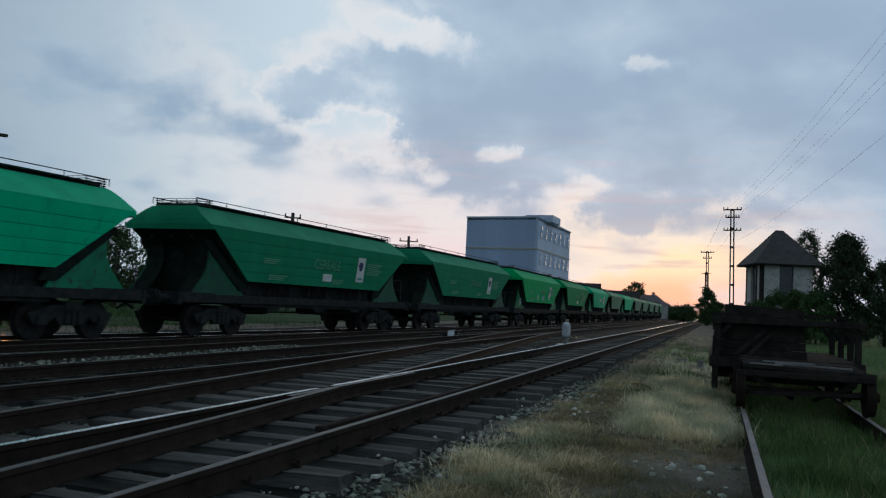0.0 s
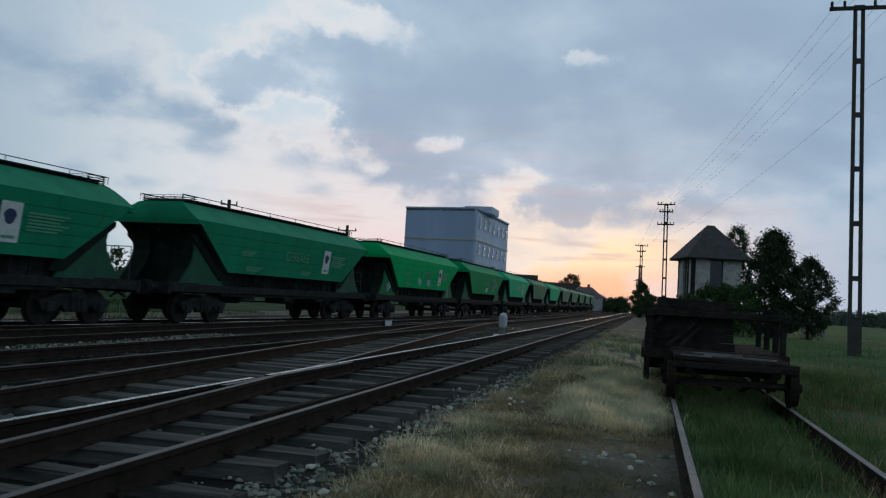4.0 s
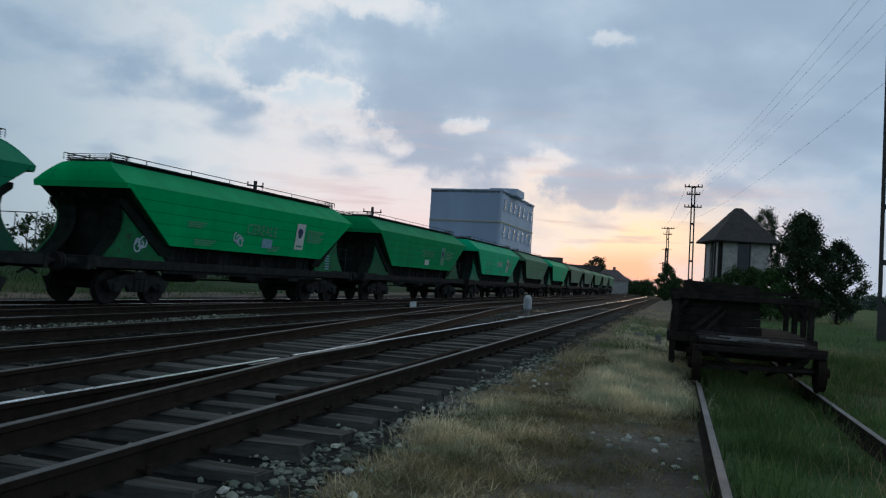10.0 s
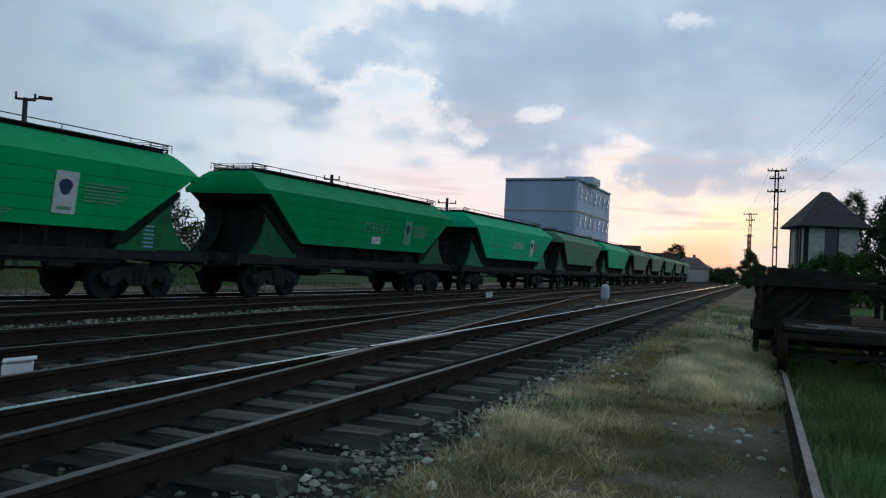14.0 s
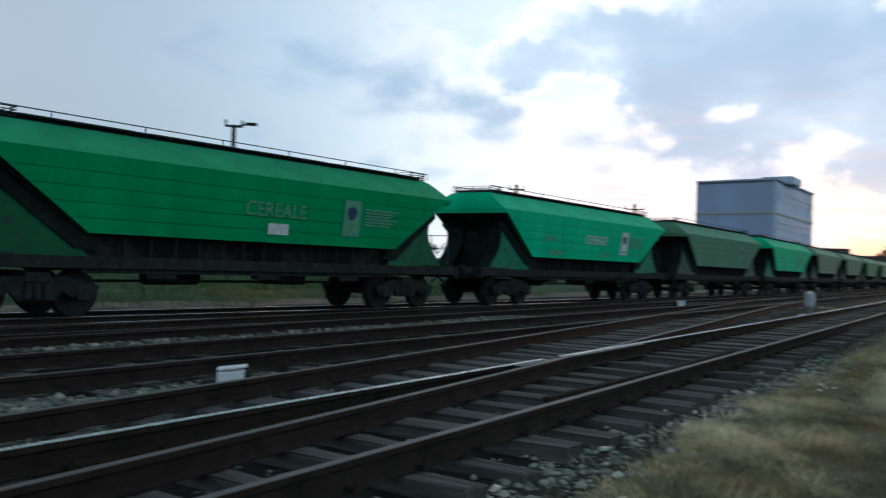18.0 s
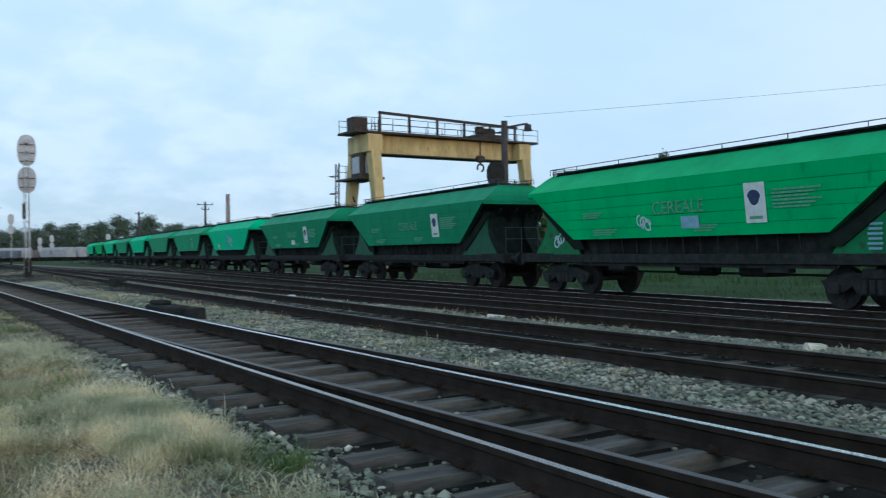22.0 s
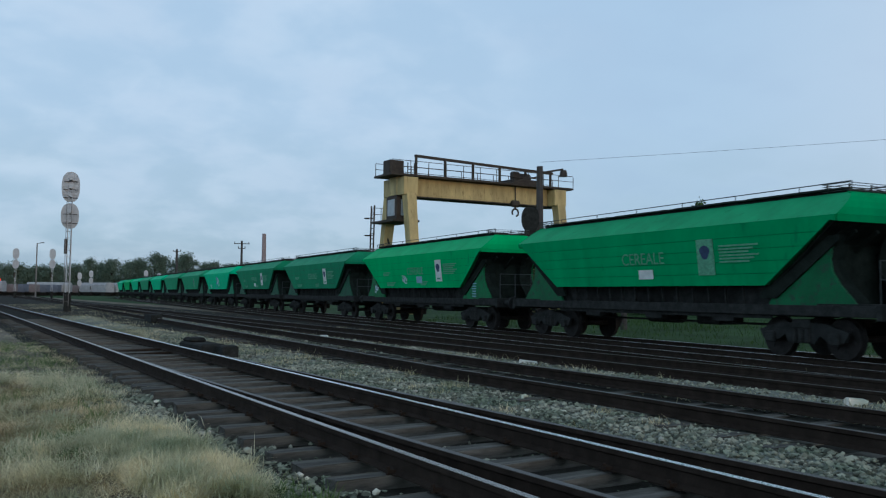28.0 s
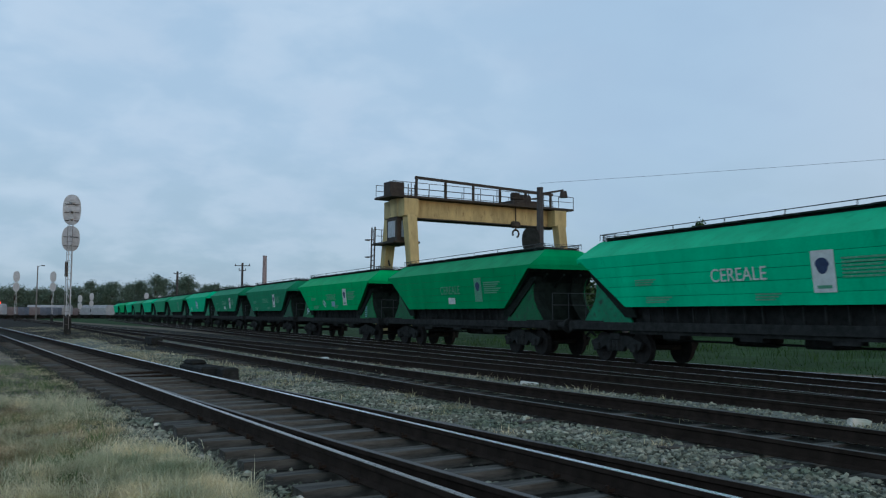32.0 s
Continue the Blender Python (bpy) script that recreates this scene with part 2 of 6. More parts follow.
def paint(name, base, vary=0.25, scale=3.0, rough=0.6, metal=0.0, bump=0.02, dirt=None, dirt_at=0.6, fine=40.0, streak=1.0, spec=0.3, along=1.0):
    """A procedural surface: base colour, large stains, fine grain and relief."""
    m = bpy.data.materials.new(name)
    m.use_nodes = True
    a, l = nodes_of(m.node_tree)
    tc = a("ShaderNodeTexCoord")
    mp = a("ShaderNodeMapping")
    mp.inputs["Scale"].default_value = (along, 1, streak)
    l(tc.outputs["Object"], mp.inputs["Vector"])
    big = a("ShaderNodeTexNoise", ins={"Scale": scale, "Detail": 6.0, "Roughness": 0.6})
    small = a("ShaderNodeTexNoise", ins={"Scale": fine, "Detail": 4.0, "Roughness": 0.65})
    l(mp.outputs[0], big.inputs["Vector"])
    l(mp.outputs[0] if along != 1.0 else tc.outputs["Object"], small.inputs["Vector"])
    ramp = a("ShaderNodeValToRGB")
    lo = tuple(c * (1 - vary) for c in base)
    hi = tuple(min(1, c * (1 + vary)) for c in base)
    ramp_of(ramp, [(0.3, lo), (0.7, hi)])
    l(big.outputs[0], ramp.inputs[0])
    grain = a("ShaderNodeMix", blend="MULTIPLY", ins={0: 1.0})
    gr = a("ShaderNodeValToRGB")
    ramp_of(gr, [(0.25, (1 - vary * 0.8,) * 3), (0.75, (1 + vary * 0.4,) * 3)])
    l(small.outputs[0], gr.inputs[0])
    l(ramp.outputs[0], grain.inputs[6])
    l(gr.outputs[0], grain.inputs[7])
    colour = grain.outputs[2]
    if dirt:
        spot = a("ShaderNodeTexNoise", ins={"Scale": scale * 2.3, "Detail": 7.0, "Roughness": 0.7})
        l(mp.outputs[0], spot.inputs["Vector"])
        sm = a("ShaderNodeMapRange", ins={1: dirt_at, 2: dirt_at + 0.15, 3: 0.0, 4: 0.85})
        l(spot.outputs[0], sm.inputs[0])
        dm = a("ShaderNodeMix", blend="MIX")
        l(sm.outputs[0], dm.inputs[0])
        l(colour, dm.inputs[6])
        dm.inputs[7].default_value = (*dirt, 1)
        colour = dm.outputs[2]
    b = a("ShaderNodeBsdfPrincipled", ins={"Roughness": rough, "Metallic": metal, "Specular IOR Level": spec})
    l(colour, b.inputs["Base Color"])
    rr = a("ShaderNodeMapRange", ins={1: 0.3, 2: 0.7, 3: max(0.05, rough - 0.12), 4: min(1, rough + 0.12)})
    l(small.outputs[0], rr.inputs[0])
    l(rr.outputs[0], b.inputs["Roughness"])
    if bump:
        bp = a("ShaderNodeBump", ins={"Strength": 0.6, "Distance": bump})
        l(small.outputs[0], bp.inputs["Height"])
        l(bp.outputs[0], b.inputs["Normal"])
    o = a("ShaderNodeOutputMaterial")
    l(b.outputs[0], o.inputs[0])
    return m


def blades(name, a_col, b_col, rough=0.8, thin=0.0):
    """Leaves and grass: a colour that varies from piece to piece."""
    m = bpy.data.materials.new(name)
    m.use_nodes = True
    a, l = nodes_of(m.node_tree)
    g = a("ShaderNodeNewGeometry")
    r = a("ShaderNodeValToRGB")
    ramp_of(r, [(0.0, a_col), (1.0, b_col)])
    l(g.outputs["Random Per Island"], r.inputs[0])
    tc = a("ShaderNodeTexCoord")
    big = a("ShaderNodeTexNoise", ins={"Scale": 1.6, "Detail": 3.0})
    l(tc.outputs["Object"], big.inputs["Vector"])
    sh = a("ShaderNodeValToRGB")
    ramp_of(sh, [(0.35, (0.55, 0.62, 0.5)), (0.65, (1.2, 1.12, 1.0))])
    l(big.outputs[0], sh.inputs[0])
    mx = a("ShaderNodeMix", blend="MULTIPLY", ins={0: 1.0})
    l(r.outputs[0], mx.inputs[6])
    l(sh.outputs[0], mx.inputs[7])
    b = a("ShaderNodeBsdfPrincipled", ins={"Roughness": rough, "Specular IOR Level": 0.15})
    l(mx.outputs[2], b.inputs["Base Color"])
    o = a("ShaderNodeOutputMaterial")
    if thin:
        back_lit = a("ShaderNodeBsdfTranslucent")
        l(mx.outputs[2], back_lit.inputs[0])
        both = a("ShaderNodeMixShader", ins={0: thin})
        l(b.outputs[0], both.inputs[1])
        l(back_lit.outputs[0], both.inputs[2])
        l(both.outputs[0], o.inputs[0])
    else:
        l(b.outputs[0], o.inputs[0])
    return m


def glow(name, colour, strength):
    m = bpy.data.materials.new(name)
    m.use_nodes = True
    a, l = nodes_of(m.node_tree)
    e = a("ShaderNodeEmission", ins={0: (*colour, 1), 1: strength})
    o = a("ShaderNodeOutputMaterial")
    l(e.outputs[0], o.inputs[0])
    return m


M_GROUND = paint("dirt_ground", (0.19, 0.165, 0.13), 0.45, 0.8, 0.95, spec=0.05, bump=0.03, fine=14, dirt=(0.09, 0.09, 0.05), dirt_at=0.54)
M_BED = paint("ballast_bed", (0.040, 0.039, 0.033), 0.4, 1.1, 0.95, spec=0.05, bump=0.05, fine=22, dirt=(0.03, 0.027, 0.024), dirt_at=0.5)
M_GRAVEL = paint("pale_gravel", (0.22, 0.235, 0.20), 0.45, 1.3, 0.95, spec=0.05, bump=0.05, fine=26, dirt=(0.07, 0.065, 0.05), dirt_at=0.52)
M_FIELD = paint("meadow", (0.10, 0.165, 0.06), 0.4, 0.25, 0.95, spec=0.05, bump=0.06, fine=6, dirt=(0.05, 0.06, 0.022), dirt_at=0.55)
M_STONE = blades("ballast_stone", (0.075, 0.08, 0.07), (0.40, 0.42, 0.37), 0.9)
M_PALE = blades("pale_stone", (0.42, 0.42, 0.41), (0.85, 0.84, 0.82), 0.9)
M_RAILTOP = paint("polished_rail_head", (0.75, 0.75, 0.77), 0.10, 2, 0.27, metal=1.0, bump=0.001, fine=80)
M_RAILDULL = paint("dull_rail_head", (0.075, 0.066, 0.058), 0.25, 2, 0.48, spec=0.3, bump=0.001, fine=80)
M_RUST = paint("rusty_rail", (0.032, 0.024, 0.019), 0.35, 5, 0.9, spec=0.05, bump=0.004, fine=60)
M_SLEEPER = paint("old_timber_sleeper", (0.118, 0.113, 0.100), 0.5, 7, 0.92, spec=0.08, bump=0.012, fine=30, dirt=(0.028, 0.026, 0.024), dirt_at=0.53, along=0.16)
M_SIDERAIL = paint("weathered_siding_rail", (0.27, 0.23, 0.21), 0.3, 3, 0.6, bump=0.003, fine=50)
M_DRY = blades("dry_grass", (0.29, 0.25, 0.155), (0.93, 0.84, 0.62), thin=0.5)
M_STRAW = blades("bleached_straw", (0.66, 0.61, 0.44), (0.97, 0.93, 0.77), thin=0.62)
M_BROWN = blades("withered_brown_grass", (0.20, 0.15, 0.085), (0.52, 0.42, 0.27), thin=0.35)
M_GREENBLADE = blades("green_grass", (0.07, 0.125, 0.045), (0.19, 0.28, 0.11), thin=0.3)
M_MID = blades("olive_weeds", (0.15, 0.14, 0.075), (0.42, 0.37, 0.22), thin=0.4)
M_LUSH = blades("lush_grass", (0.035, 0.075, 0.022), (0.085, 0.155, 0.05), thin=0.3)
M_ROUGH = paint("rough_pasture", (0.045, 0.085, 0.035), 0.4, 0.3, 0.95, spec=0.05, bump=0.06, fine=6, dirt=(0.03, 0.04, 0.018), dirt_at=0.55)
M_LEAF = blades("dark_leaves", (0.030, 0.058, 0.028), (0.075, 0.125, 0.052))
# far foliage made paler and bluer, so the haze is in its colour
M_HAZELEAF = blades("hazy_distant_leaves", (0.075, 0.115, 0.10), (0.135, 0.19, 0.16))
M_LEAF2 = blades("bush_leaves", (0.036, 0.075, 0.028), (0.085, 0.145, 0.055))
M_NEEDLE = blades("pine_needles", (0.026, 0.045, 0.030), (0.065, 0.095, 0.052))
M_BARK = paint("bark", (0.05, 0.038, 0.028), 0.4, 6, 0.95, bump=0.03, fine=18)
M_UNDER = paint("grimy_underframe", (0.030, 0.031, 0.029), 0.4, 4, 0.9, spec=0.06, bump=0.004, fine=30)
# near-black that paints the shade under the wagon's end hoods
M_ENDSHADE = paint("shaded_end_plate", (0.018, 0.023, 0.019), 0.4, 3, 0.95, spec=0.03, bump=0.004, fine=30)
M_WHEEL = paint("wheel_steel", (0.028, 0.026, 0.024), 0.3, 6, 0.8, spec=0.1, bump=0.002)
M_DECK = paint("running_board", (0.018, 0.024, 0.022), 0.35, 4, 0.8, bump=0.004)
M_RAILING = paint("railing_steel", (0.05, 0.055, 0.055), 0.3, 6, 0.7, bump=0.0)
M_WHITE = paint("faded_white_paint", (0.62, 0.64, 0.60), 0.15, 5, 0.75, bump=0.0, dirt=(0.25, 0.32, 0.27), dirt_at=0.6)
M_BRIGHT = paint("fresh_whitewash", (0.80, 0.81, 0.80), 0.08, 5, 0.8, bump=0.002, dirt=(0.45, 0.45, 0.42), dirt_at=0.66)
M_GHOST = paint("worn_white_lettering", (0.13, 0.36, 0.22), 0.35, 9, 0.75, bump=0.0, dirt=(0.03, 0.20, 0.09), dirt_at=0.5)
M_LOGO = paint("dark_blue_mark", (0.03, 0.05, 0.11), 0.3, 8, 0.7, bump=0.0)
M_PLATE = paint("pale_blue_plate", (0.22, 0.38, 0.46), 0.2, 6, 0.7, bump=0.0)
M_SPRAY = paint("pale_spray_paint", (0.50, 0.60, 0.66), 0.25, 8, 0.7, bump=0.0)
M_SPRAYBLUE = paint("blue_spray_paint", (0.10, 0.16, 0.45), 0.3, 8, 0.7, bump=0.0)
M_CRANE = paint("yellow_crane_paint", (0.50, 0.38, 0.17), 0.3, 1.5, 0.65, bump=0.003, dirt=(0.10, 0.055, 0.025), dirt_at=0.58, streak=0.3)
M_CRANEDARK = paint("dark_crane_steel", (0.05, 0.04, 0.032), 0.35, 3, 0.75, bump=0.003)
M_CONC = paint("old_concrete", (0.20, 0.19, 0.18), 0.25, 2, 0.9, bump=0.006)
M_POLE = paint("dark_concrete_pole", (0.065, 0.06, 0.058), 0.25, 2, 0.9, bump=0.006)
M_SILVER = paint("aluminium_paint", (0.44, 0.46, 0.48), 0.18, 3, 0.6, bump=0.002, dirt=(0.36, 0.31, 0.30), dirt_at=0.62)
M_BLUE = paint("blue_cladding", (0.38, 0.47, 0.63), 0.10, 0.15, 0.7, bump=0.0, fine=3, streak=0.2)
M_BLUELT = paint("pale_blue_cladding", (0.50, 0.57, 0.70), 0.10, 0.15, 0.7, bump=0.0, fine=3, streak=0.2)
M_BAND = paint("cream_band", (0.48, 0.43, 0.33), 0.1, 1, 0.8, bump=0.0)
M_GLASSDARK = paint("dark_window", (0.02, 0.025, 0.035), 0.2, 1, 0.2, bump=0.0, spec=0.5)
M_WALL = paint("flaking_whitewash", (0.44, 0.42, 0.39), 0.2, 1.6, 0.9, bump=0.006, dirt=(0.16, 0.13, 0.11), dirt_at=0.54)
M_ROOF = paint("grey_slate_roof", (0.085, 0.075, 0.072), 0.25, 2, 0.9, bump=0.01, dirt=(0.16, 0.18, 0.18), dirt_at=0.66)
M_TIMBER = paint("rotten_black_timber", (0.034, 0.029, 0.025), 0.45, 4, 0.95, spec=0.05, bump=0.012, fine=35, dirt=(0.06, 0.052, 0.045), dirt_at=0.6)
M_TANK = paint("grimy_white_tank", (0.34, 0.35, 0.36), 0.15, 0.8, 0.7, bump=0.0, dirt=(0.22, 0.20, 0.18), dirt_at=0.56)
M_TARP = paint("grey_wagon_body", (0.13, 0.15, 0.19), 0.3, 0.4, 0.8, bump=0.0)
M_RUSTWAGON = paint("rust_brown_wagon", (0.20, 0.17, 0.17), 0.3, 0.4, 0.8, bump=0.0)
M_BRICK = paint("weathered_brick", (0.27, 0.22, 0.22), 0.2, 1, 0.9, bump=0.0)
M_ORANGE = glow("orange_signal_light", (1.0, 0.30, 0.06), 250)
M_RAILSHEEN = paint("sheen_rail_head", (0.26, 0.23, 0.21), 0.2, 2, 0.3, metal=1.0, bump=0.001, fine=80)
M_RED = glow("red_signal_light", (1.0, 0.04, 0.03), 3.5)
M_LAMPGLOW = glow("pale_lamp_light", (1.0, 0.95, 0.85), 4)
M_WIRE = paint("wire", (0.03, 0.03, 0.035), 0.1, 1, 0.7, bump=0.0)
GREENS = {}
for key, c, dirt in (("deep", (0.007, 0.26, 0.085), (0.010, 0.13, 0.055)), ("worn", (0.018, 0.20, 0.094), (0.022, 0.12, 0.06)), ("fresh", (0.007, 0.36, 0.105), (0.010, 0.20, 0.07)), ("mint", (0.018, 0.46, 0.21), (0.016, 0.28, 0.13)),
                     ("dull", (0.026, 0.26, 0.12), (0.035, 0.15, 0.08)), ("olive", (0.10, 0.22, 0.13), (0.09, 0.13, 0.085)), ("tan", (0.14, 0.22, 0.15), (0.10, 0.14, 0.10))):
    c = tuple(1.18 * v for v in c)
    GREENS[key] = paint(key + "_green_paint", c, 0.16, 1.3, 0.74, bump=0.002, fine=25, dirt=dirt, dirt_at=0.58, streak=0.35, spec=0.07)
    # roof slopes: the side green mixed with a quarter of a paler one
    GREENS[key + "_top"] = paint(key + "_green_pale_top", tuple(0.75 * v + 0.25 * w for v, w in zip(c, (0.13, 0.46, 0.28))), 0.16, 1.3, 0.76, bump=0.002, fine=25, dirt=dirt, dirt_at=0.6, streak=0.5, spec=0.07)
    # saddles and inner body: about a third of the green, with dirt blotches
    GREENS[key + "_low"] = paint(key + "_green_dark_saddle", tuple(0.34 * v for v in c), 0.25, 2.0, 0.7, bump=0.002, fine=25, dirt=(0.02, 0.035, 0.028), dirt_at=0.52)

# ---------------------------------------------------------------- mesh helpers


def mesh_of(name, bm, material, smooth=False):
    me = bpy.data.meshes.new(name)
    bmesh.ops.recalc_face_normals(bm, faces=bm.faces)
    bm.to_mesh(me)
    bm.free()
    me.materials.append(material)
    if smooth:
        me.polygons.foreach_set("use_smooth", [True] * len(me.polygons))
    return me


def part(name, bm, material, parent, label="", smooth=False):
    ob = new(name, mesh_of(name, bm, material, smooth))
    ob.parent = parent
    return tagged(ob, label)


def thing(name, bm, material, label, category, group="", kind="", smooth=False):
    return tagged(new(name, mesh_of(name, bm, material, smooth)), label, category, group, kind)


def root(name, at, label, category, group="", kind=""):
    ob = new(name)
    ob.matrix_basis = at
    return tagged(ob, label, category, group, kind)


def soup(name, verts, faces, material):
    me = bpy.data.meshes.new(name)
    me.from_pydata(verts.tolist() if hasattr(verts, "tolist") else verts, [], faces.tolist() if hasattr(faces, "tolist") else faces)
    me.materials.append(material)
    return me


def box(bm, c, s, m=None, bevel=0.0):
    r = bmesh.ops.create_cube(bm, size=1.0, matrix=(m or Matrix()) @ Matrix.Translation(c) @ Matrix.Diagonal((*s, 1)))
    if bevel:
        es = {e for v in r["verts"] for e in v.link_edges}
        bmesh.ops.bevel(bm, geom=list(es), offset=bevel, segments=1, affect="EDGES")
    return bm


def rod(bm, a, b, r, n=6, r2=None):
    a, b = Vector(a), Vector(b)
    d = b - a
    m = Matrix.Translation((a + b) / 2) @ d.to_track_quat("Z", "Y").to_matrix().to_4x4()
    bmesh.ops.create_cone(bm, cap_ends=True, segments=n, radius1=r, radius2=r if r2 is None else r2, depth=d.length, matrix=m)
    return bm


def beam(bm, a, b, w, h):
    """A square bar from a to b."""
    a, b = Vector(a), Vector(b)
    d = b - a
    m = Matrix.Translation((a + b) / 2) @ d.to_track_quat("Z", "Y").to_matrix().to_4x4()
    bmesh.ops.create_cube(bm, size=1.0, matrix=m @ Matrix.Diagonal((w, h, d.length, 1)))
    return bm


def prism(bm, pts, axis, lo, hi):
    """A flat outline, given in the two other axes, pulled along an axis."""
    def put(p, t):
        return {"x": (t, p[0], p[1]), "y": (p[0], t, p[1]), "z": (p[0], p[1], t)}[axis]
    a = [bm.verts.new(put(p, lo)) for p in pts]
    b = [bm.verts.new(put(p, hi)) for p in pts]
    n = len(pts)
    bm.faces.new(a)
    bm.faces.new(b[::-1])
    for i in range(n):
        bm.faces.new((a[i], a[(i + 1) % n], b[(i + 1) % n], b[i]))
    return bm


def sheet(bm, pts, thick):
    """A flat plate through 3D points, with thickness."""
    p = [Vector(q) for q in pts]
    nrm = (p[1] - p[0]).cross(p[2] - p[0]).normalized() * thick
    a = [bm.verts.new(q) for q in p]
    b = [bm.verts.new(q - nrm) for q in p]
    n = len(p)
    bm.faces.new(a)
    bm.faces.new(b[::-1])
    for i in range(n):
        bm.faces.new((a[i], b[i], b[(i + 1) % n], a[(i + 1) % n]))
    return bm


def sweep(bm, line, outline):
    """An outline (across, up) carried along a line of (x, y, z) points."""
    rings = []
    for i, p in enumerate(line):
        d = Vector(line[min(i + 1, len(line) - 1)]) - Vector(line[max(i - 1, 0)])
        side = Vector((d.y, -d.x, 0)).normalized()
        rings.append([bm.verts.new(Vector(p) + side * u + Vector((0, 0, v))) for u, v in outline])
    n = len(outline)
    for a, b in zip(rings, rings[1:]):
        for i in range(n):
            bm.faces.new((a[i], a[(i + 1) % n], b[(i + 1) % n], b[i]))
    bm.faces.new(rings[0])
    bm.faces.new(rings[-1][::-1])
    return bm


def lettering(name, text, size, material, parent, m, label=""):
    cu = bpy.data.curves.new(name, "FONT")
    cu.body, cu.size, cu.extrude, cu.align_x, cu.align_y = text, size, 0.003, "CENTER", "CENTER"
    tmp = bpy.data.objects.new(name, cu)
    scene.collection.objects.link(tmp)
    me = bpy.data.meshes.new_from_object(tmp.evaluated_get(bpy.context.evaluated_depsgraph_get()))
    bpy.data.objects.remove(tmp)
    me.materials.clear()
    me.materials.append(material)
    ob = new(name, me)
    ob.parent, ob.matrix_basis = parent, m
    return tagged(ob, label)


rnd = random.Random(7)
nr = np.random.default_rng(11)

# ---------------------------------------------------------------- plan of the tracks
R1X, GAUGE = -2.90, 1.505
TOE, RADIUS, FROG = -20.0, 306.0, 10.0


def branch(y):
    """Sideways shift of the turnout's curved road."""
    if y < TOE:
        return 0.0
    if y < FROG:
        return (y - TOE) ** 2 / (2 * RADIUS)
    k = (FROG - TOE) / RADIUS
    base = (FROG - TOE) ** 2 / (2 * RADIUS)
    if y < 30:
        return base + k * (y - FROG)
    return base + k * 20 + k * 14 * (1 - math.exp(-(y - 30) / 14))


def second_x(y):
    return -7.83 + (0.05 * (y + 12) if y < -12 else 0.0)


YS = np.arange(-330, 330.5, 0.5)
SLOPE = np.where(YS < 0, 0.097, np.where(YS < 20, 0.082, np.clip(0.082 * (66 - YS) / 46, -0.004, 0.082)))
XS = np.concatenate([[0], np.cumsum((SLOPE[1:] + SLOPE[:-1]) / 2 * 0.5)])
XS += -16.63 - np.interp(0, YS, XS)
SS = np.concatenate([[0], np.cumsum(np.hypot(np.diff(XS), 0.5))])
SS -= np.interp(0, YS, SS)
TRAIN_Z = -0.21


def train_pose(s):
    x, y = float(np.interp(s, SS, XS)), float(np.interp(s, SS, YS))
    return pose(x, y, TRAIN_Z, 0, 0, -math.degrees(math.atan(float(np.interp(y, YS, SLOPE)))))


def train_x(y):
    return float(np.interp(y, YS, XS))


# ---------------------------------------------------------------- ground


def lump(x, y):
    return noise.noise((x * 0.35, y * 0.35, 0)) * 0.05 + noise.noise((x * 1.3, y * 1.3, 3)) * 0.02


def level(x, y):
    """Height of the soil: low crowns under the tracks, sinking to the fields."""
    near = -0.235
    if -6.0 < x < -1.2:
        near -= 0.028 * min(1.0, (x + 6.0) / 0.5, (-1.2 - x) / 0.9)
    if x > -1.7:
        near -= min(1.0, (x + 1.7) / 2.0) * 0.10
    if x < -10:
        near -= min(1.0, (-10 - x) / 5) * 0.20
    if x < -22:
        near += min(1.0, (-22 - x) / 30) * 0.25
    return near + lump(x, y) * (0.5 if -19 < x < -1.8 else 1.0)


def graded(lo, hi, fine_lo, fine_hi, step, grow=1.35):
    v = list(np.arange(fine_lo, fine_hi + step / 2, step))
    d = step
    while v[-1] < hi:
        d *= grow
        v.append(v[-1] + d)
    d = step
    while v[0] > lo:
        d *= grow
        v.insert(0, v[0] - d)
    return v


gx, gy = graded(-2500, 2500, -20, 8, 0.4), graded(-2500, 2500, -24, 40, 0.5)
gv = [(x, y, level(x, y) if abs(x) < 300 and abs(y) < 400 else -0.35) for x in gx for y in gy]
nx, ny = len(gx), len(gy)
gf = [(i * ny + j, (i + 1) * ny + j, (i + 1) * ny + j + 1, i * ny + j + 1) for i in range(nx - 1) for j in range(ny - 1)]
gm = soup("ground", gv, gf, M_GROUND)
gm.materials.append(M_BED)
gm.materials.append(M_FIELD)
gm.materials.append(M_GRAVEL)
gm.materials.append(M_ROUGH)
idx = []
for i in range(nx - 1):
    for j in range(ny - 1):
        x, y = (gx[i] + gx[i + 1]) / 2, (gy[j] + gy[j + 1]) / 2
        wob = noise.noise((x * 0.5, y * 0.5, 9)) * 0.5
        if abs(y) < 50 and (-7.0 + wob * 0.3 < x < -5.15 + wob * 0.3 or -10.9 + wob * 0.4 < x < -8.7 or (-15.6 < x < -10.6 and wob > -0.06)) and y < 6:
            idx.append(3)
        elif -19.2 < x < -2.15 + wob * 0.4 and abs(y) < 260:
            idx.append(1)
        elif -260 < x < -22.5 + wob:
            idx.append(4)
        elif x > 0.3 + wob and y > -30 or x < -90 or y > 260:
            idx.append(2)
        else:
            idx.append(0)
gm.polygons.foreach_set("material_index", idx)
gm.polygons.foreach_set("use_smooth", [True] * len(idx))
tagged(new("ground", gm), "dark stony yard ground running into green meadow", "ground", kind="structure")

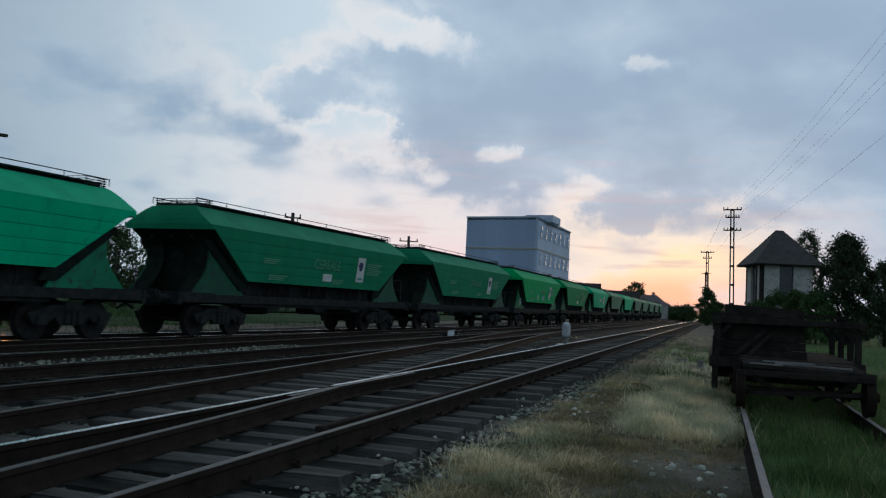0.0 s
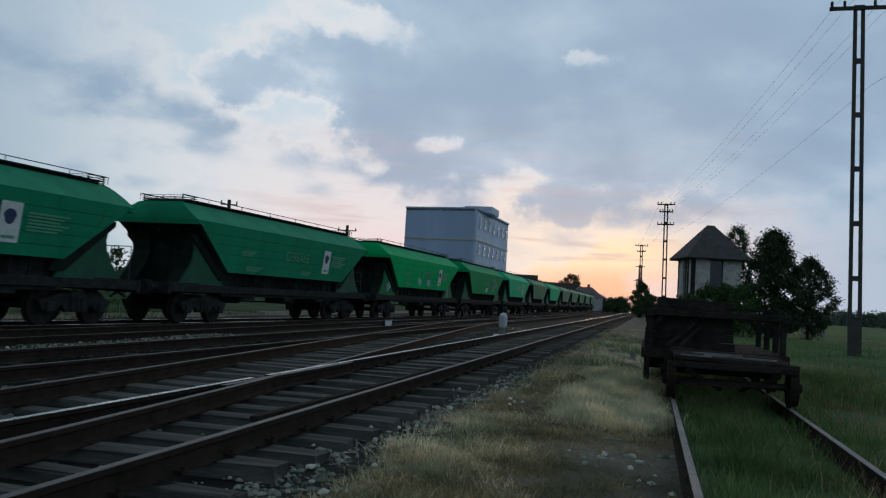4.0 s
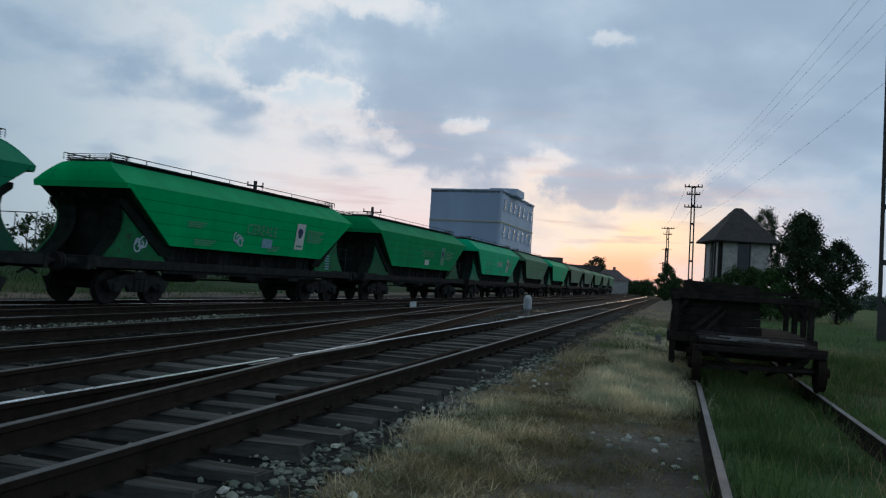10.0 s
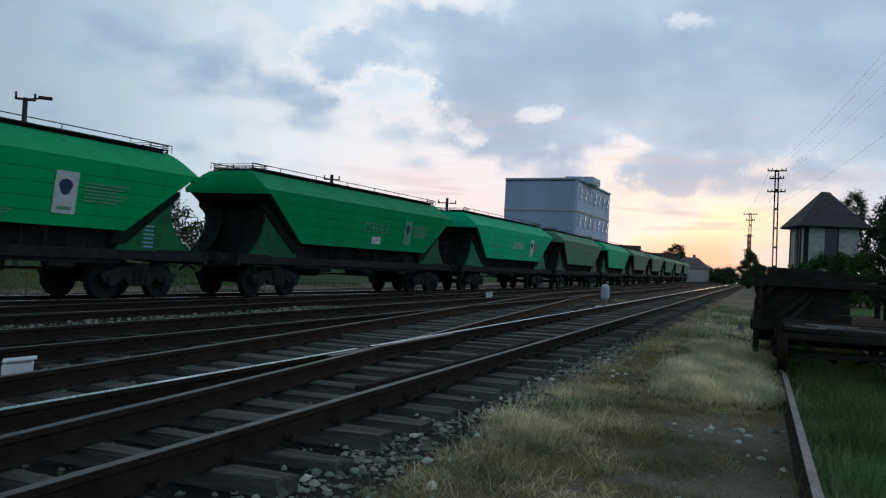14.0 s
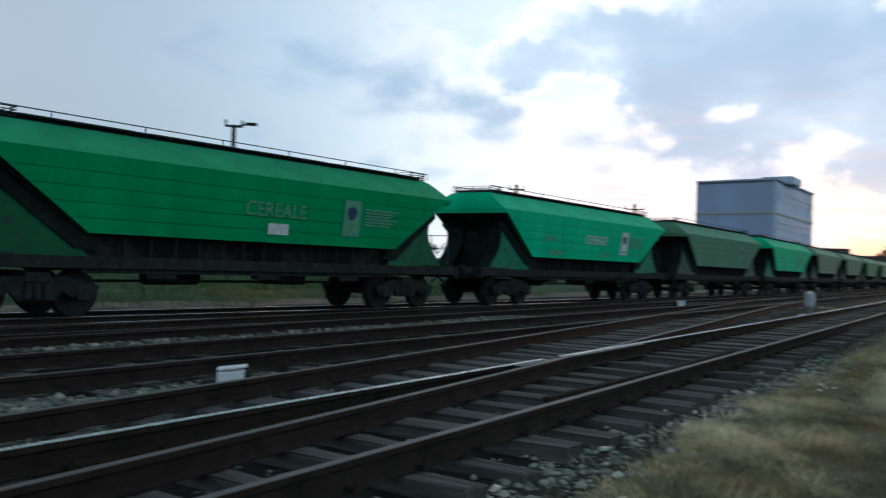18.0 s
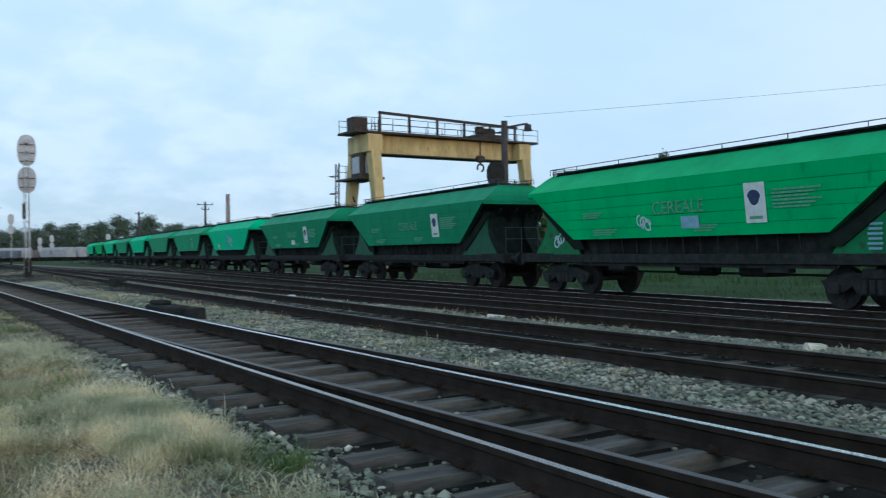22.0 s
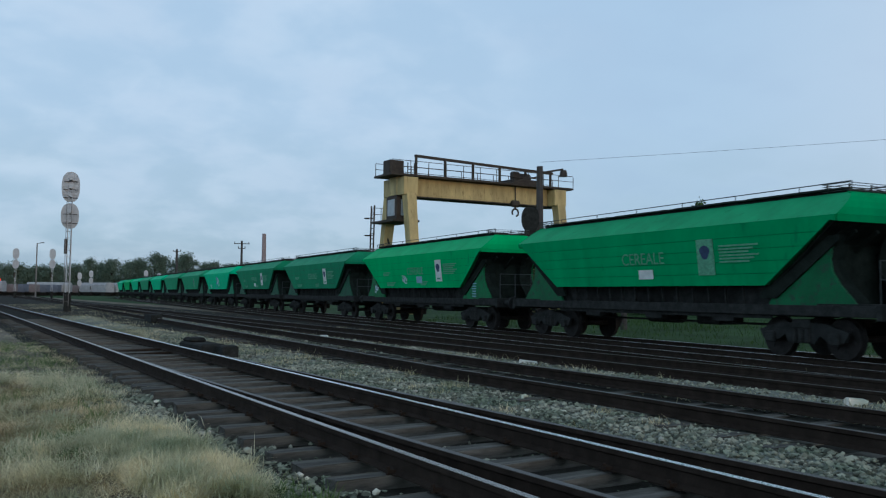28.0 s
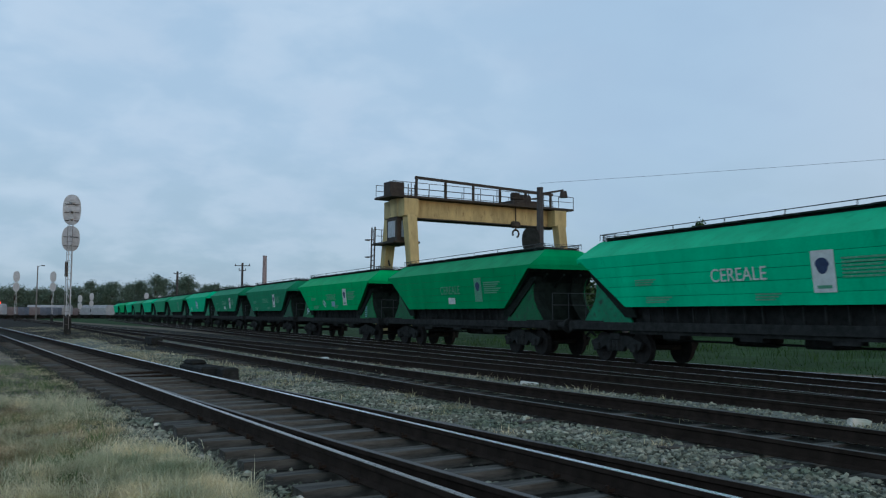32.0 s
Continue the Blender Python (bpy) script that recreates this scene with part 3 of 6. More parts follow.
# ---------------------------------------------------------------- rails and sleepers
RAIL = [(-0.036, 0), (-0.036, -0.034), (-0.010, -0.048), (-0.010, -0.128), (-0.066, -0.148), (-0.066, -0.160), (0.066, -0.160), (0.066, -0.148), (0.010, -0.128), (0.010, -0.048), (0.036, -0.034), (0.036, 0)]


def rail_line(fx, y0, y1, z, step=2.0):
    n = max(2, int((y1 - y0) / step))
    return [(fx(y0 + (y1 - y0) * i / n), y0 + (y1 - y0) * i / n, z) for i in range(n + 1)]


def rail(parent, fx, y0, y1, z=0.0, top=None, body=None, step=2.0):
    bm = sweep(bmesh.new(), rail_line(fx, y0, y1, z, step), RAIL)
    ob = part("rail", bm, body or M_RUST, parent)
    cap = [(-0.030, 0.001), (-0.030, 0.004), (0.030, 0.004), (0.030, 0.001)]
    part("running_face", sweep(bmesh.new(), rail_line(fx, y0, y1, z, step), cap), top or M_RAILTOP, ob, "worn bare steel head")
    return ob


SLEEPERS = []
for k in range(4):
    bm = bmesh.new()
    box(bm, (0, 0, -0.225), (2.55, 0.225, 0.14), bevel=0.005)
    bmesh.ops.subdivide_edges(bm, edges=[e for e in bm.edges if e.calc_length() > 1.0], cuts=3)
    for v in bm.verts:
        v.co += Vector((rnd.uniform(-0.02, 0.02), rnd.uniform(-0.012, 0.012), rnd.uniform(-0.012, 0.006)))
    SLEEPERS.append(mesh_of("sleeper", bm, M_SLEEPER))
bm = bmesh.new()
box(bm, (0, 0, -0.155), (0.16, 0.30, 0.012))
for dx in (-0.1, 0.1):
    rod(bm, (dx, 0.06, -0.16), (dx, 0.06, -0.10), 0.016, 5)
    box(bm, (dx * 0.8, 0.06, -0.135), (0.07, 0.06, 0.025))
FIXING = mesh_of("rail_chair", bm, M_RUST)


def sleeper(parent, x, y, z, wide=1.0, turn=0.0, fixings=()):
    ob = new("sleeper", SLEEPERS[rnd.randrange(4)])
    ob.parent = parent
    ob.matrix_basis = pose(x + rnd.uniform(-0.04, 0.04), y + rnd.uniform(-0.04, 0.04), z + rnd.uniform(-0.03, 0.008), 0, rnd.uniform(-0.7, 0.7), turn + rnd.uniform(-2.2, 2.2)) @ Matrix.Diagonal((wide, rnd.uniform(0.85, 1.2), 1, 1))
    for fx in fixings:
        ch = new("rail_chair", FIXING)
        ch.parent = parent
        ch.matrix_basis = pose(fx, y, z + 0.0)


main = root("main_track", Matrix(), "rusty turnout track with polished rails on timber sleepers", "track", kind="structure")
r1 = lambda y: R1X
r2 = lambda y: R1X - GAUGE
# head colour is brighter below y = -2 to put sheen into that length
rail(main, r1, -200, -2, 0.0, M_RAILSHEEN)
rail(main, r1, -1.99, 320, 0.0, M_RAILDULL)
rail(main, r2, -200, FROG - 0.9)
rail(main, r2, FROG - 0.5, 320)
# curved road of the turnout
dr = lambda y: R1X - branch(y) - 0.012 + max(0.0, 0.03 * min(1, (y - TOE) / 6))
dl = lambda y: R1X - GAUGE - branch(y) - max(0.0, 0.05 * min(1, (y - TOE) / 6))
rail(main, dr, TOE + 0.3, FROG - 0.6, -0.002, M_RAILDULL)
rail(main, dr, FROG - 0.2, 62, -0.002, M_RAILDULL)
rail(main, dl, TOE + 1.0, 62, -0.002, M_RAILDULL)
# guard rail beside the outer rail and wing rails at the crossing
rail(main, lambda y: R1X - 0.11 - 0.05 * abs(y - 9.4) / 3.0, 6.4, 12.4, 0.005, M_RUST, step=0.5)
rail(main, lambda y: R1X - GAUGE + 0.095 + max(0, (9.2 - y)) * 0.02, 8.2, 12.2, 0.0, M_RAILDULL, step=0.5)
y = -44.0
while y < 52:
    b = branch(y) if y < 14 else 0
    wide = 1.0 if y < TOE else 1.0 + min(branch(y), 1.7) / 2.5 if y < 14 else 1.0
    fix = (r1(y), r2(y)) if -12 < y < 22 else ()
    sleeper(main, (r1(y) + r2(y)) / 2 - (wide - 1) * 1.25, y, 0, wide, 0, fix)
    if y >= 14 and y < 50:
        sleeper(main, dr(y) - 0.75, y + 0.2, -0.01, 1.0, 5.6)
    y += 0.66

second = root("second_track", Matrix(), "rusty yard track half sunk in pale ballast", "track", kind="structure")
rail(second, lambda y: second_x(y) + GAUGE / 2, -220, 320, -0.03, M_RAILDULL)
rail(second, lambda y: second_x(y) - GAUGE / 2, -220, 320, -0.03, M_RAILDULL)
for k in range(110):
    yy = -32 + 0.65 * k
    sleeper(second, second_x(yy), yy, -0.06)
third = root("third_track", Matrix(), "rusty yard track on dark ballast", "track", kind="structure")
third_x = lambda y: -11.75 + 0.012 * min(y, 0)
rail(third, lambda y: third_x(y) + GAUGE / 2, -240, 320, -0.12, M_RAILDULL)
rail(third, lambda y: third_x(y) - GAUGE / 2, -240, 320, -0.12, M_RAILDULL)
for k in range(60):
    yy = -24 + 0.65 * k * 1.5
    sleeper(third, third_x(yy), yy, -0.15)
busy = root("train_track", Matrix(), "running track under the grain train", "track", kind="structure")
rail(busy, lambda y: train_x(y) + GAUGE / 2, -300, 320, TRAIN_Z, M_RAILTOP)
rail(busy, lambda y: train_x(y) - GAUGE / 2, -300, 320, TRAIN_Z, M_RAILTOP)
for k in range(70):
    yy = -30 + 0.65 * k * 1.4
    sleeper(busy, train_x(yy), yy, TRAIN_Z - 0.02)
fourth = root("outer_track", Matrix(), "empty running track beyond the train", "track", kind="structure")
for off in (-0.75, 0.75):
    rail(fourth, lambda y, o=off: train_x(y) + 3.0 + o - (0.018 * y if y > 0 else 0), -200, 90, -0.22, M_RAILTOP)
siding = root("siding_track", Matrix(), "overgrown siding with worn thin rails", "track", kind="structure")
for x in (0.37, 1.87):
    rail(siding, lambda y, x=x: x + (0.0 if y < 30 else 0.002 * (y - 30) ** 1.5), 1.0, 60, -0.15, M_SIDERAIL, M_RUST)

# ballast stones
ICO = np.array([(0, 0, 1), (0.9, 0, 0.4), (0.28, 0.85, 0.4), (-0.72, 0.53, 0.4), (-0.72, -0.53, 0.4), (0.28, -0.85, 0.4), (0.72, 0.53, -0.4), (-0.28, 0.85, -0.4), (-0.9, 0, -0.4), (-0.28, -0.85, -0.4), (0.72, -0.53, -0.4), (0, 0, -1)])
ICOF = np.array([(0, 1, 2), (0, 2, 3), (0, 3, 4), (0, 4, 5), (0, 5, 1), (1, 6, 2), (2, 7, 3), (3, 8, 4), (4, 9, 5), (5, 10, 1), (6, 7, 2), (7, 8, 3), (8, 9, 4), (9, 10, 5), (10, 6, 1)])


def stones(name, pts, sizes, material, label):
    n = len(pts)
    v = ICO[None] * (1 + nr.uniform(-0.35, 0.35, (n, 12, 1))) * sizes[:, None, None] * nr.uniform(0.6, 1.15, (n, 1, 3))
    a = nr.uniform(0, 6.283, n)
    c, s = np.cos(a)[:, None], np.sin(a)[:, None]
    w = np.stack([v[..., 0] * c - v[..., 1] * s, v[..., 0] * s + v[..., 1] * c, v[..., 2] * 0.75], -1) + pts[:, None]
    f = (ICOF[None] + 12 * np.arange(n)[:, None, None]).reshape(-1, 3)
    return tagged(new(name, soup(name, w.reshape(-1, 3), f, material)), label, "gravel", kind="stuff")


def scatter(n, x0, x1, y0, y1, lift, near=0.0):
    x = nr.uniform(x0, x1, n)
    y = nr.uniform(y0, y1, n)
    z = np.array([level(a, b) for a, b in zip(x, y)]) + lift
    return np.stack([x, y, z], -1)


p = np.concatenate([scatter(5000, -5.6, -1.95, -14, 22, 0.008), scatter(15000, -7.0, -5.1, -16, 4, 0.012), scatter(4000, -7.0, -4.9, 4, 20, 0.006), scatter(6000, -10.8, -8.6, -14, 20, 0.02), scatter(5000, -7.0, -4.95, -34, -16, 0.02), scatter(2500, -10.8, -8.7, -34, -14, 0.03), scatter(5500, -2.6, -1.5, -14, -1, 0.006), scatter(3000, -2.6, -1.75, 2.5, 16, 0.0), scatter(420, -0.8, 0.3, 3.5, 9, -0.012)])
stones("ballast_stones", p, nr.uniform(0.012, 0.034, len(p)) * nr.choice([0.8, 1, 1.35], len(p)), M_STONE, "loose grey crushed-stone ballast between the sleepers")
p = np.concatenate([scatter(75, -2.75, -1.5, 2.8, 14, 0.03), scatter(40, -6.9, -5.0, -14, 8, 0.05), scatter(30, -10.6, -8.7, -12, 12, 0.05), scatter(26, -0.7, 0.3, 3, 8.5, 0.006), scatter(25, -2.6, -1.9, -12, -4, 0.05)])
stones("pale_stones", p, nr.uniform(0.018, 0.045, len(p)), M_PALE, "scattered pale limestone lumps on the ballast")

# ---------------------------------------------------------------- grass


def grass(name, pts, length, lean, width, material, label, bend=0.35, lodged=False):
    """Curved tapering blades, one island each."""
    n = len(pts)
    a = nr.uniform(0, 6.283, n)
    clump = np.array([noise.noise((x * 1.7, y * 1.7, 40.0)) + 0.6 * noise.noise((x * 4.5, y * 4.5, 41.0)) for x, y, _ in pts.tolist()])
    ln = nr.uniform(0.45, 1.0, n) * length * np.clip(0.95 + 0.75 * clump, 0.45, 1.6)
    tilt = nr.normal(0, lean, (n, 2))
    if lodged:
        a = np.arctan2(tilt[:, 1], tilt[:, 0]) + math.pi / 2
    side = np.stack([np.cos(a), np.sin(a), 0 * a], -1) * (width * nr.uniform(0.6, 1.2, n))[:, None]
    d1 = np.stack([tilt[:, 0] * 0.8, tilt[:, 1] * 0.8, np.ones(n)], -1)
    d2 = np.stack([tilt[:, 0] * (1 + bend), tilt[:, 1] * (1 + bend), np.full(n, 0.9 - bend * 0.6)], -1)
    up1 = d1 / np.linalg.norm(d1, axis=1, keepdims=True) * (ln * 0.55)[:, None]
    up2 = up1 + d2 / np.linalg.norm(d2, axis=1, keepdims=True) * (ln * 0.45)[:, None]
    v = np.stack([pts - side, pts + side, pts + up1 + side * 0.7, pts + up1 - side * 0.7, pts + up2], 1).reshape(-1, 3)
    k = 5 * np.arange(n)[:, None]
    f = [tuple(r) for r in (k + np.array([0, 1, 2, 3])).tolist()] + [tuple(r) for r in (k + np.array([3, 2, 4])).tolist()]
    return tagged(new(name, soup(name, v, f, material)), label, "grass", kind="stuff")


def tufts(n_tuft, per, x0, x1, y0, y1, spread, keep=None, heap=0.0):
    c = []
    while len(c) < n_tuft:
        x, y = rnd.uniform(x0, x1), rnd.uniform(y0, y1)
        if keep is None or keep(x, y):
            c.append((x, y))
    c = np.repeat(np.array(c), per, 0) + nr.normal(0, spread, (n_tuft * per, 2))
    z = np.array([level(a, b) for a, b in c]) - 0.01 + heap * nr.uniform(0, 1, len(c)) ** 1.5
    return np.column_stack([c, z])


def clear_of_siding(x):
    return abs(x - 0.37) > 0.14 and abs(x - 1.87) > 0.14


def tussocky(cut, scale=1.1, seed=6, edge=-1.95):
    return lambda x, y: clear_of_siding(x) and x > edge + 0.25 * noise.noise((y * 0.8, 1, 0)) and noise.noise((x * scale, y * scale, seed)) > cut


def stony(x, y):
    """Bare trodden soil close to the siding."""
    return x > -0.85 + 0.3 * noise.noise((y * 0.7, 3, 0)) and y < 8.6 + 0.8 * noise.noise((x, 7, 0))


def off_stony(cut, scale, seed):
    grows = tussocky(cut, scale, seed)
    return lambda x, y: grows(x, y) and not stony(x, y) and not (x > -1.0 and 9.4 < y < 16 and rnd.random() < 0.8)


def off_heap(cut, scale, seed):
    grows = tussocky(cut, scale, seed, -1.85)
    return lambda x, y: grows(x, y) and not (x < -1.15 and -8.6 < y < -5.4)


# the western verge: low withered weeds, a yellow clump by the ballast and a lodged pale patch by the siding
grass("withered_grass", np.concatenate([tufts(900, 40, -2.2, 0.3, 4.2, 16, 0.09, off_stony(-0.25, 1.3, 8)), tufts(420, 30, -2.2, 0.3, 15, 45, 0.2), tufts(130, 22, -0.9, 0.3, 3.2, 9, 0.05, tussocky(0.05, 1.6, 21))]), 0.12, 1.9, 0.0032, M_BROWN, "low withered brown grass on the stony verge")
grass("matted_weeds", np.concatenate([tufts(1500, 34, -1.95, 0.3, 3.6, 17, 0.10, tussocky(-0.5, 1.3, 8)), tufts(300, 30, -1.9, 0.3, 16, 40, 0.2)]), 0.055, 1.6, 0.0034, M_MID, "matted olive-brown weeds covering the verge")
grass("dry_grass", np.concatenate([tufts(300, 60, -2.2, 0.25, 4.4, 18, 0.06, off_stony(0.08, 1.5, 11)), tufts(75, 130, -2.0, -1.25, 6.0, 9.6, 0.09, tussocky(-0.12, 1.4, 12)), tufts(30, 60, -1.9, -1.5, 4.3, 6.2, 0.07), tufts(260, 40, -2.1, 0.2, 18, 60, 0.2)]), 0.17, 1.7, 0.0032, M_DRY, "dry straw-coloured grass beside the track")
grass("straw_tussocks", np.concatenate([tufts(190, 220, -0.95, 0.22, 9.3, 17.5, 0.13, tussocky(-0.05, 0.9, 15), 0.12), tufts(70, 120, -1.5, 0.1, 15, 32, 0.16), tufts(26, 90, -2.0, -1.4, 6.2, 9.0, 0.08)]), 0.26, 1.5, 0.0036, M_STRAW, "flattened tussocks of bleached straw beside the siding", 0.7, True)
grass("verge_sprouts", np.concatenate([tufts(240, 26, -2.2, 0.28, 4.2, 16, 0.08, tussocky(0.02, 1.1, 31)), tufts(90, 30, -1.6, -0.6, 5.0, 9.6, 0.08), tufts(120, 20, -1.8, 0.3, 14, 40, 0.2)]), 0.12, 0.8, 0.004, M_MID, "short olive-green weeds in the dry verge")
# the eastern verge: fine bleached grass with a lodged heap next to the ballast
grass("dry_verge_grass", np.concatenate([tufts(900, 95, -2.1, 1.2, -13, -3.4, 0.075, off_heap(-0.30, 1.3, 6)), tufts(420, 45, -2.3, 4, -60, -12, 0.22), tufts(420, 60, -2.3, 0.8, -26, -12, 0.11)]), 0.155, 1.7, 0.0027, M_DRY, "fine dry bleached grass on the verge")
grass("withered_verge_grass", tufts(620, 60, -2.1, 1.2, -16, -3.3, 0.09, off_heap(-0.15, 1.2, 9)), 0.15, 1.7, 0.0030, M_BROWN, "withered brown grass between the bleached tufts")
grass("straw_heap", np.concatenate([tufts(95, 380, -1.85, -1.15, -8.5, -5.5, 0.09, None, 0.14), tufts(220, 200, -1.9, 0.9, -16, -3.4, 0.10, tussocky(-0.02, 0.9, 14), 0.16)]), 0.19, 2.2, 0.0028, M_STRAW, "lodged heaps of pale straw on the verge", 0.8, True)
weed = lambda x, y: noise.noise((x * 0.35, y * 0.35, 2)) > 0.05
grass("weeds_between_tracks", np.concatenate([tufts(16, 40, -7.0, -5.2, -16, -6, 0.09), tufts(60, 40, -7.0, -5.2, -34, -16, 0.14), tufts(60, 34, -10.8, -8.8, -40, -4, 0.2), tufts(30, 30, -7.2, -5.4, 16, 40, 0.2), tufts(150, 34, -16.0, -13.2, -40, 20, 0.28), tufts(90, 34, -7.0, -5.3, -50, -12, 0.2), tufts(12, 24, -2.2, -1.7, -10, 10, 0.06), tufts(260, 26, -13, -5.2, -95, -36, 0.5), tufts(120, 26, -26, -13, -110, -40, 0.7)]), 0.17, 0.8, 0.005, M_DRY, "tufts of dead weeds growing in the ballast")
green = lambda x, y: (clear_of_siding(x) or y > 14) and noise.noise((x * 0.5, y * 0.5, 2)) > -0.35
grass("meadow_grass", np.concatenate([tufts(900, 40, 0.3, 5.5, 4.5, 22, 0.16, green), tufts(500, 26, 3.0, 16, 14, 48, 0.4, green), tufts(90, 30, -1.7, 0.3, 14, 40, 0.2, weed), tufts(300, 12, 8, 40, 30, 90, 0.9)]), 0.30, 0.45, 0.005, M_GREENBLADE, "lush green grass round the siding")
grass("field_seed_heads", np.concatenate([tufts(260, 24, 0.5, 6, 5, 26, 0.25), tufts(420, 16, 3, 22, 16, 70, 0.7)]), 0.36, 0.5, 0.0035, M_BROWN, "brown seed heads standing in the meadow")
grass("verge_green_grass", np.concatenate([tufts(150, 30, -1.9, 3, -30, -12, 0.2, weed), tufts(12, 40, -2.15, -1.85, -6.0, -4.6, 0.06), tufts(120, 40, -2.1, 0.5, -26, -15, 0.18), tufts(14, 40, -1.2, 0.2, -10.5, -7.5, 0.09, weed), tufts(60, 20, -1.7, 0.5, -14, -8, 0.15, weed)]), 0.22, 0.7, 0.004, M_GREENBLADE, "green weeds in the dry verge")
grass("trackside_weeds", np.concatenate([tufts(700, 14, -25, -19.4, -45, 45, 0.5), tufts(200, 14, -19, -18.3, -30, 30, 0.3)]), 0.24, 0.6, 0.010, M_LUSH, "dull green weeds beside the train track")
grass("far_side_grass", np.concatenate([tufts(700, 14, -36, -25, -45, 45, 0.6), tufts(600, 12, -60, -30, -60, 90, 1.0)]), 0.55, 0.4, 0.012, M_LUSH, "tall grass beyond the train")

# ---------------------------------------------------------------- grain hopper wagons
Z_WAIST, Z_LOW, X_WAIST, X_LOW = 3.35, 1.70, 1.50, 1.31
KEEP = {}
LOOSE = ("buffer", "headstock", "coupling", "end_platform", "bogie", "wheelset", "hopper_outlet", "outlet_rib", "brake_gear", "shade_plate", "guard_bar", "guard_post")


def settle(p):
    """The body's true proportions: lower above the sills, longer at the foot of its slopes."""
    y = float(np.interp(abs(p.y), (0, 3.0, 3.7, 5.8, 6.6, 7.4), (0, 3.4, 4.45, 6.15, 6.80, 7.45)))
    return Vector((p.x, math.copysign(y, p.y), p.z if p.z < 1.0 else 1.0 + (p.z - 1.0) * 0.915))


def shared(key, build, material):
    if key not in KEEP:
        bm = build(bmesh.new())
        if key not in LOOSE:
            for v in bm.verts:
                v.co = settle(v.co)
        KEEP[key] = mesh_of(key, bm, material)
    return KEEP[key]


def piece(name, key, build, material, parent, m=None, label=""):
    """A part on a mesh that all wagons share, with the paint of its own wagon."""
    ob = new(name, shared(key, build, material))
    ob.parent = parent
    ob.matrix_basis = m or Matrix()
    ob.material_slots[0].link = "OBJECT"
    ob.material_slots[0].material = material
    return tagged(ob, label)


def half(z):
    return 3.74 + (z - 1.72) * 1.61


def side_x(z):
    return X_LOW + (z - Z_LOW) * (X_WAIST - X_LOW) / (Z_WAIST - Z_LOW)


def on_side(y, z, out=0.012):
    """A pose on the wagon's side: x along the wagon, y up the panel, z outwards."""
    t = math.atan((X_WAIST - X_LOW) / (Z_WAIST - Z_LOW))
    up = Vector((math.sin(t), 0, math.cos(t)))
    outw = Vector((math.cos(t), 0, -math.sin(t)))
    m = Matrix((Vector((0, 1, 0)), up, outw)).transposed().to_4x4()
    m.translation = Vector((side_x(z), y, 1.0 + (z - 1.0) * 0.915)) + outw * (out + 0.012)
    return m


STRIPS = [3.35, 2.98, 2.66, 2.34, 2.02, 1.70]


def strip(k, sgn):
    def build(bm):
        z1, z0 = STRIPS[k] - 0.006, STRIPS[k + 1] + 0.006
        x1, x0 = side_x(z1) * sgn, side_x(z0) * sgn
        bulge = 0.003 * sgn
        zm = (z0 + z1) / 2
        xm = side_x(zm) * sgn + bulge
        a = [bm.verts.new((x1, -half(z1), z1)), bm.verts.new((x1, half(z1), z1)), bm.verts.new((xm, half(zm), zm)), bm.verts.new((x0, half(z0), z0)), bm.verts.new((x0, -half(z0), z0)), bm.verts.new((xm, -half(zm), zm))]
        bm.faces.new((a[0], a[1], a[2], a[5]))
        bm.faces.new((a[5], a[2], a[3], a[4]))
        ret = bmesh.ops.extrude_face_region(bm, geom=bm.faces[:])
        for v in ret["geom"]:
            if isinstance(v, bmesh.types.BMVert):
                v.co.x -= 0.03 * sgn
        return bm
    return build


def shell_build(bm):
    """The inner body behind the strips, down to the hopper floor."""
    w = 0.026
    prof = [(half(3.3), 3.34), (half(Z_LOW), Z_LOW + 0.01), (-half(Z_LOW), Z_LOW + 0.01), (-half(3.3), 3.34)]
    top = [bm.verts.new((s * (side_x(z) - w), y, z)) for s in (1, -1) for y, z in prof]
    bm.faces.new(top[:4])
    bm.faces.new(top[4:][::-1])
    for i in range(4):
        j = (i + 1) % 4
        bm.faces.new((top[i], top[4 + i], top[4 + j], top[j]))
    return bm


# the hood's rounded end, from the waist to the roof: half width, reach, height
DOME = [(1.505 - 0.785 * u, 5.96 + 0.43 * math.sqrt(1 - u * u), 3.35 + 0.60 * u) for u in (0.0, 0.3, 0.55, 0.75, 0.9, 1.0)]


def upper_build(sgn):
    def build(bm):
        line = [(sgn * x, y, z) for x, y, z in DOME]
        return sheet(bm, ([(x, -y, z) for x, y, z in line] + line[::-1])[::-sgn], 0.03)
    return build


def nose_build(sgn):
    def build(bm):
        s = sgn
        sheet(bm, [(-1.505, s * 6.39, 3.35), (1.505, s * 6.39, 3.35), (1.48, s * 6.36, 3.20), (-1.48, s * 6.36, 3.20)][:: -s], 0.04)
        for (xa, ya, za), (xb, yb, zb) in zip(DOME, DOME[1:]):
            sheet(bm, [(-xa, s * ya, za), (xa, s * ya, za), (xb, s * yb, zb), (-xb, s * yb, zb)][::s], 0.03)
        for q in (1, -1):
            sheet(bm, [(q * 1.50, s * 6.27, 3.35), (q * 1.505, s * 6.39, 3.35), (q * 1.485, s * 6.36, 3.20), (q * 1.485, s * 6.16, 3.23)][:: q * s], 0.03)
        bmesh.ops.remove_doubles(bm, verts=bm.verts[:], dist=0.014)
        return bm
    return build


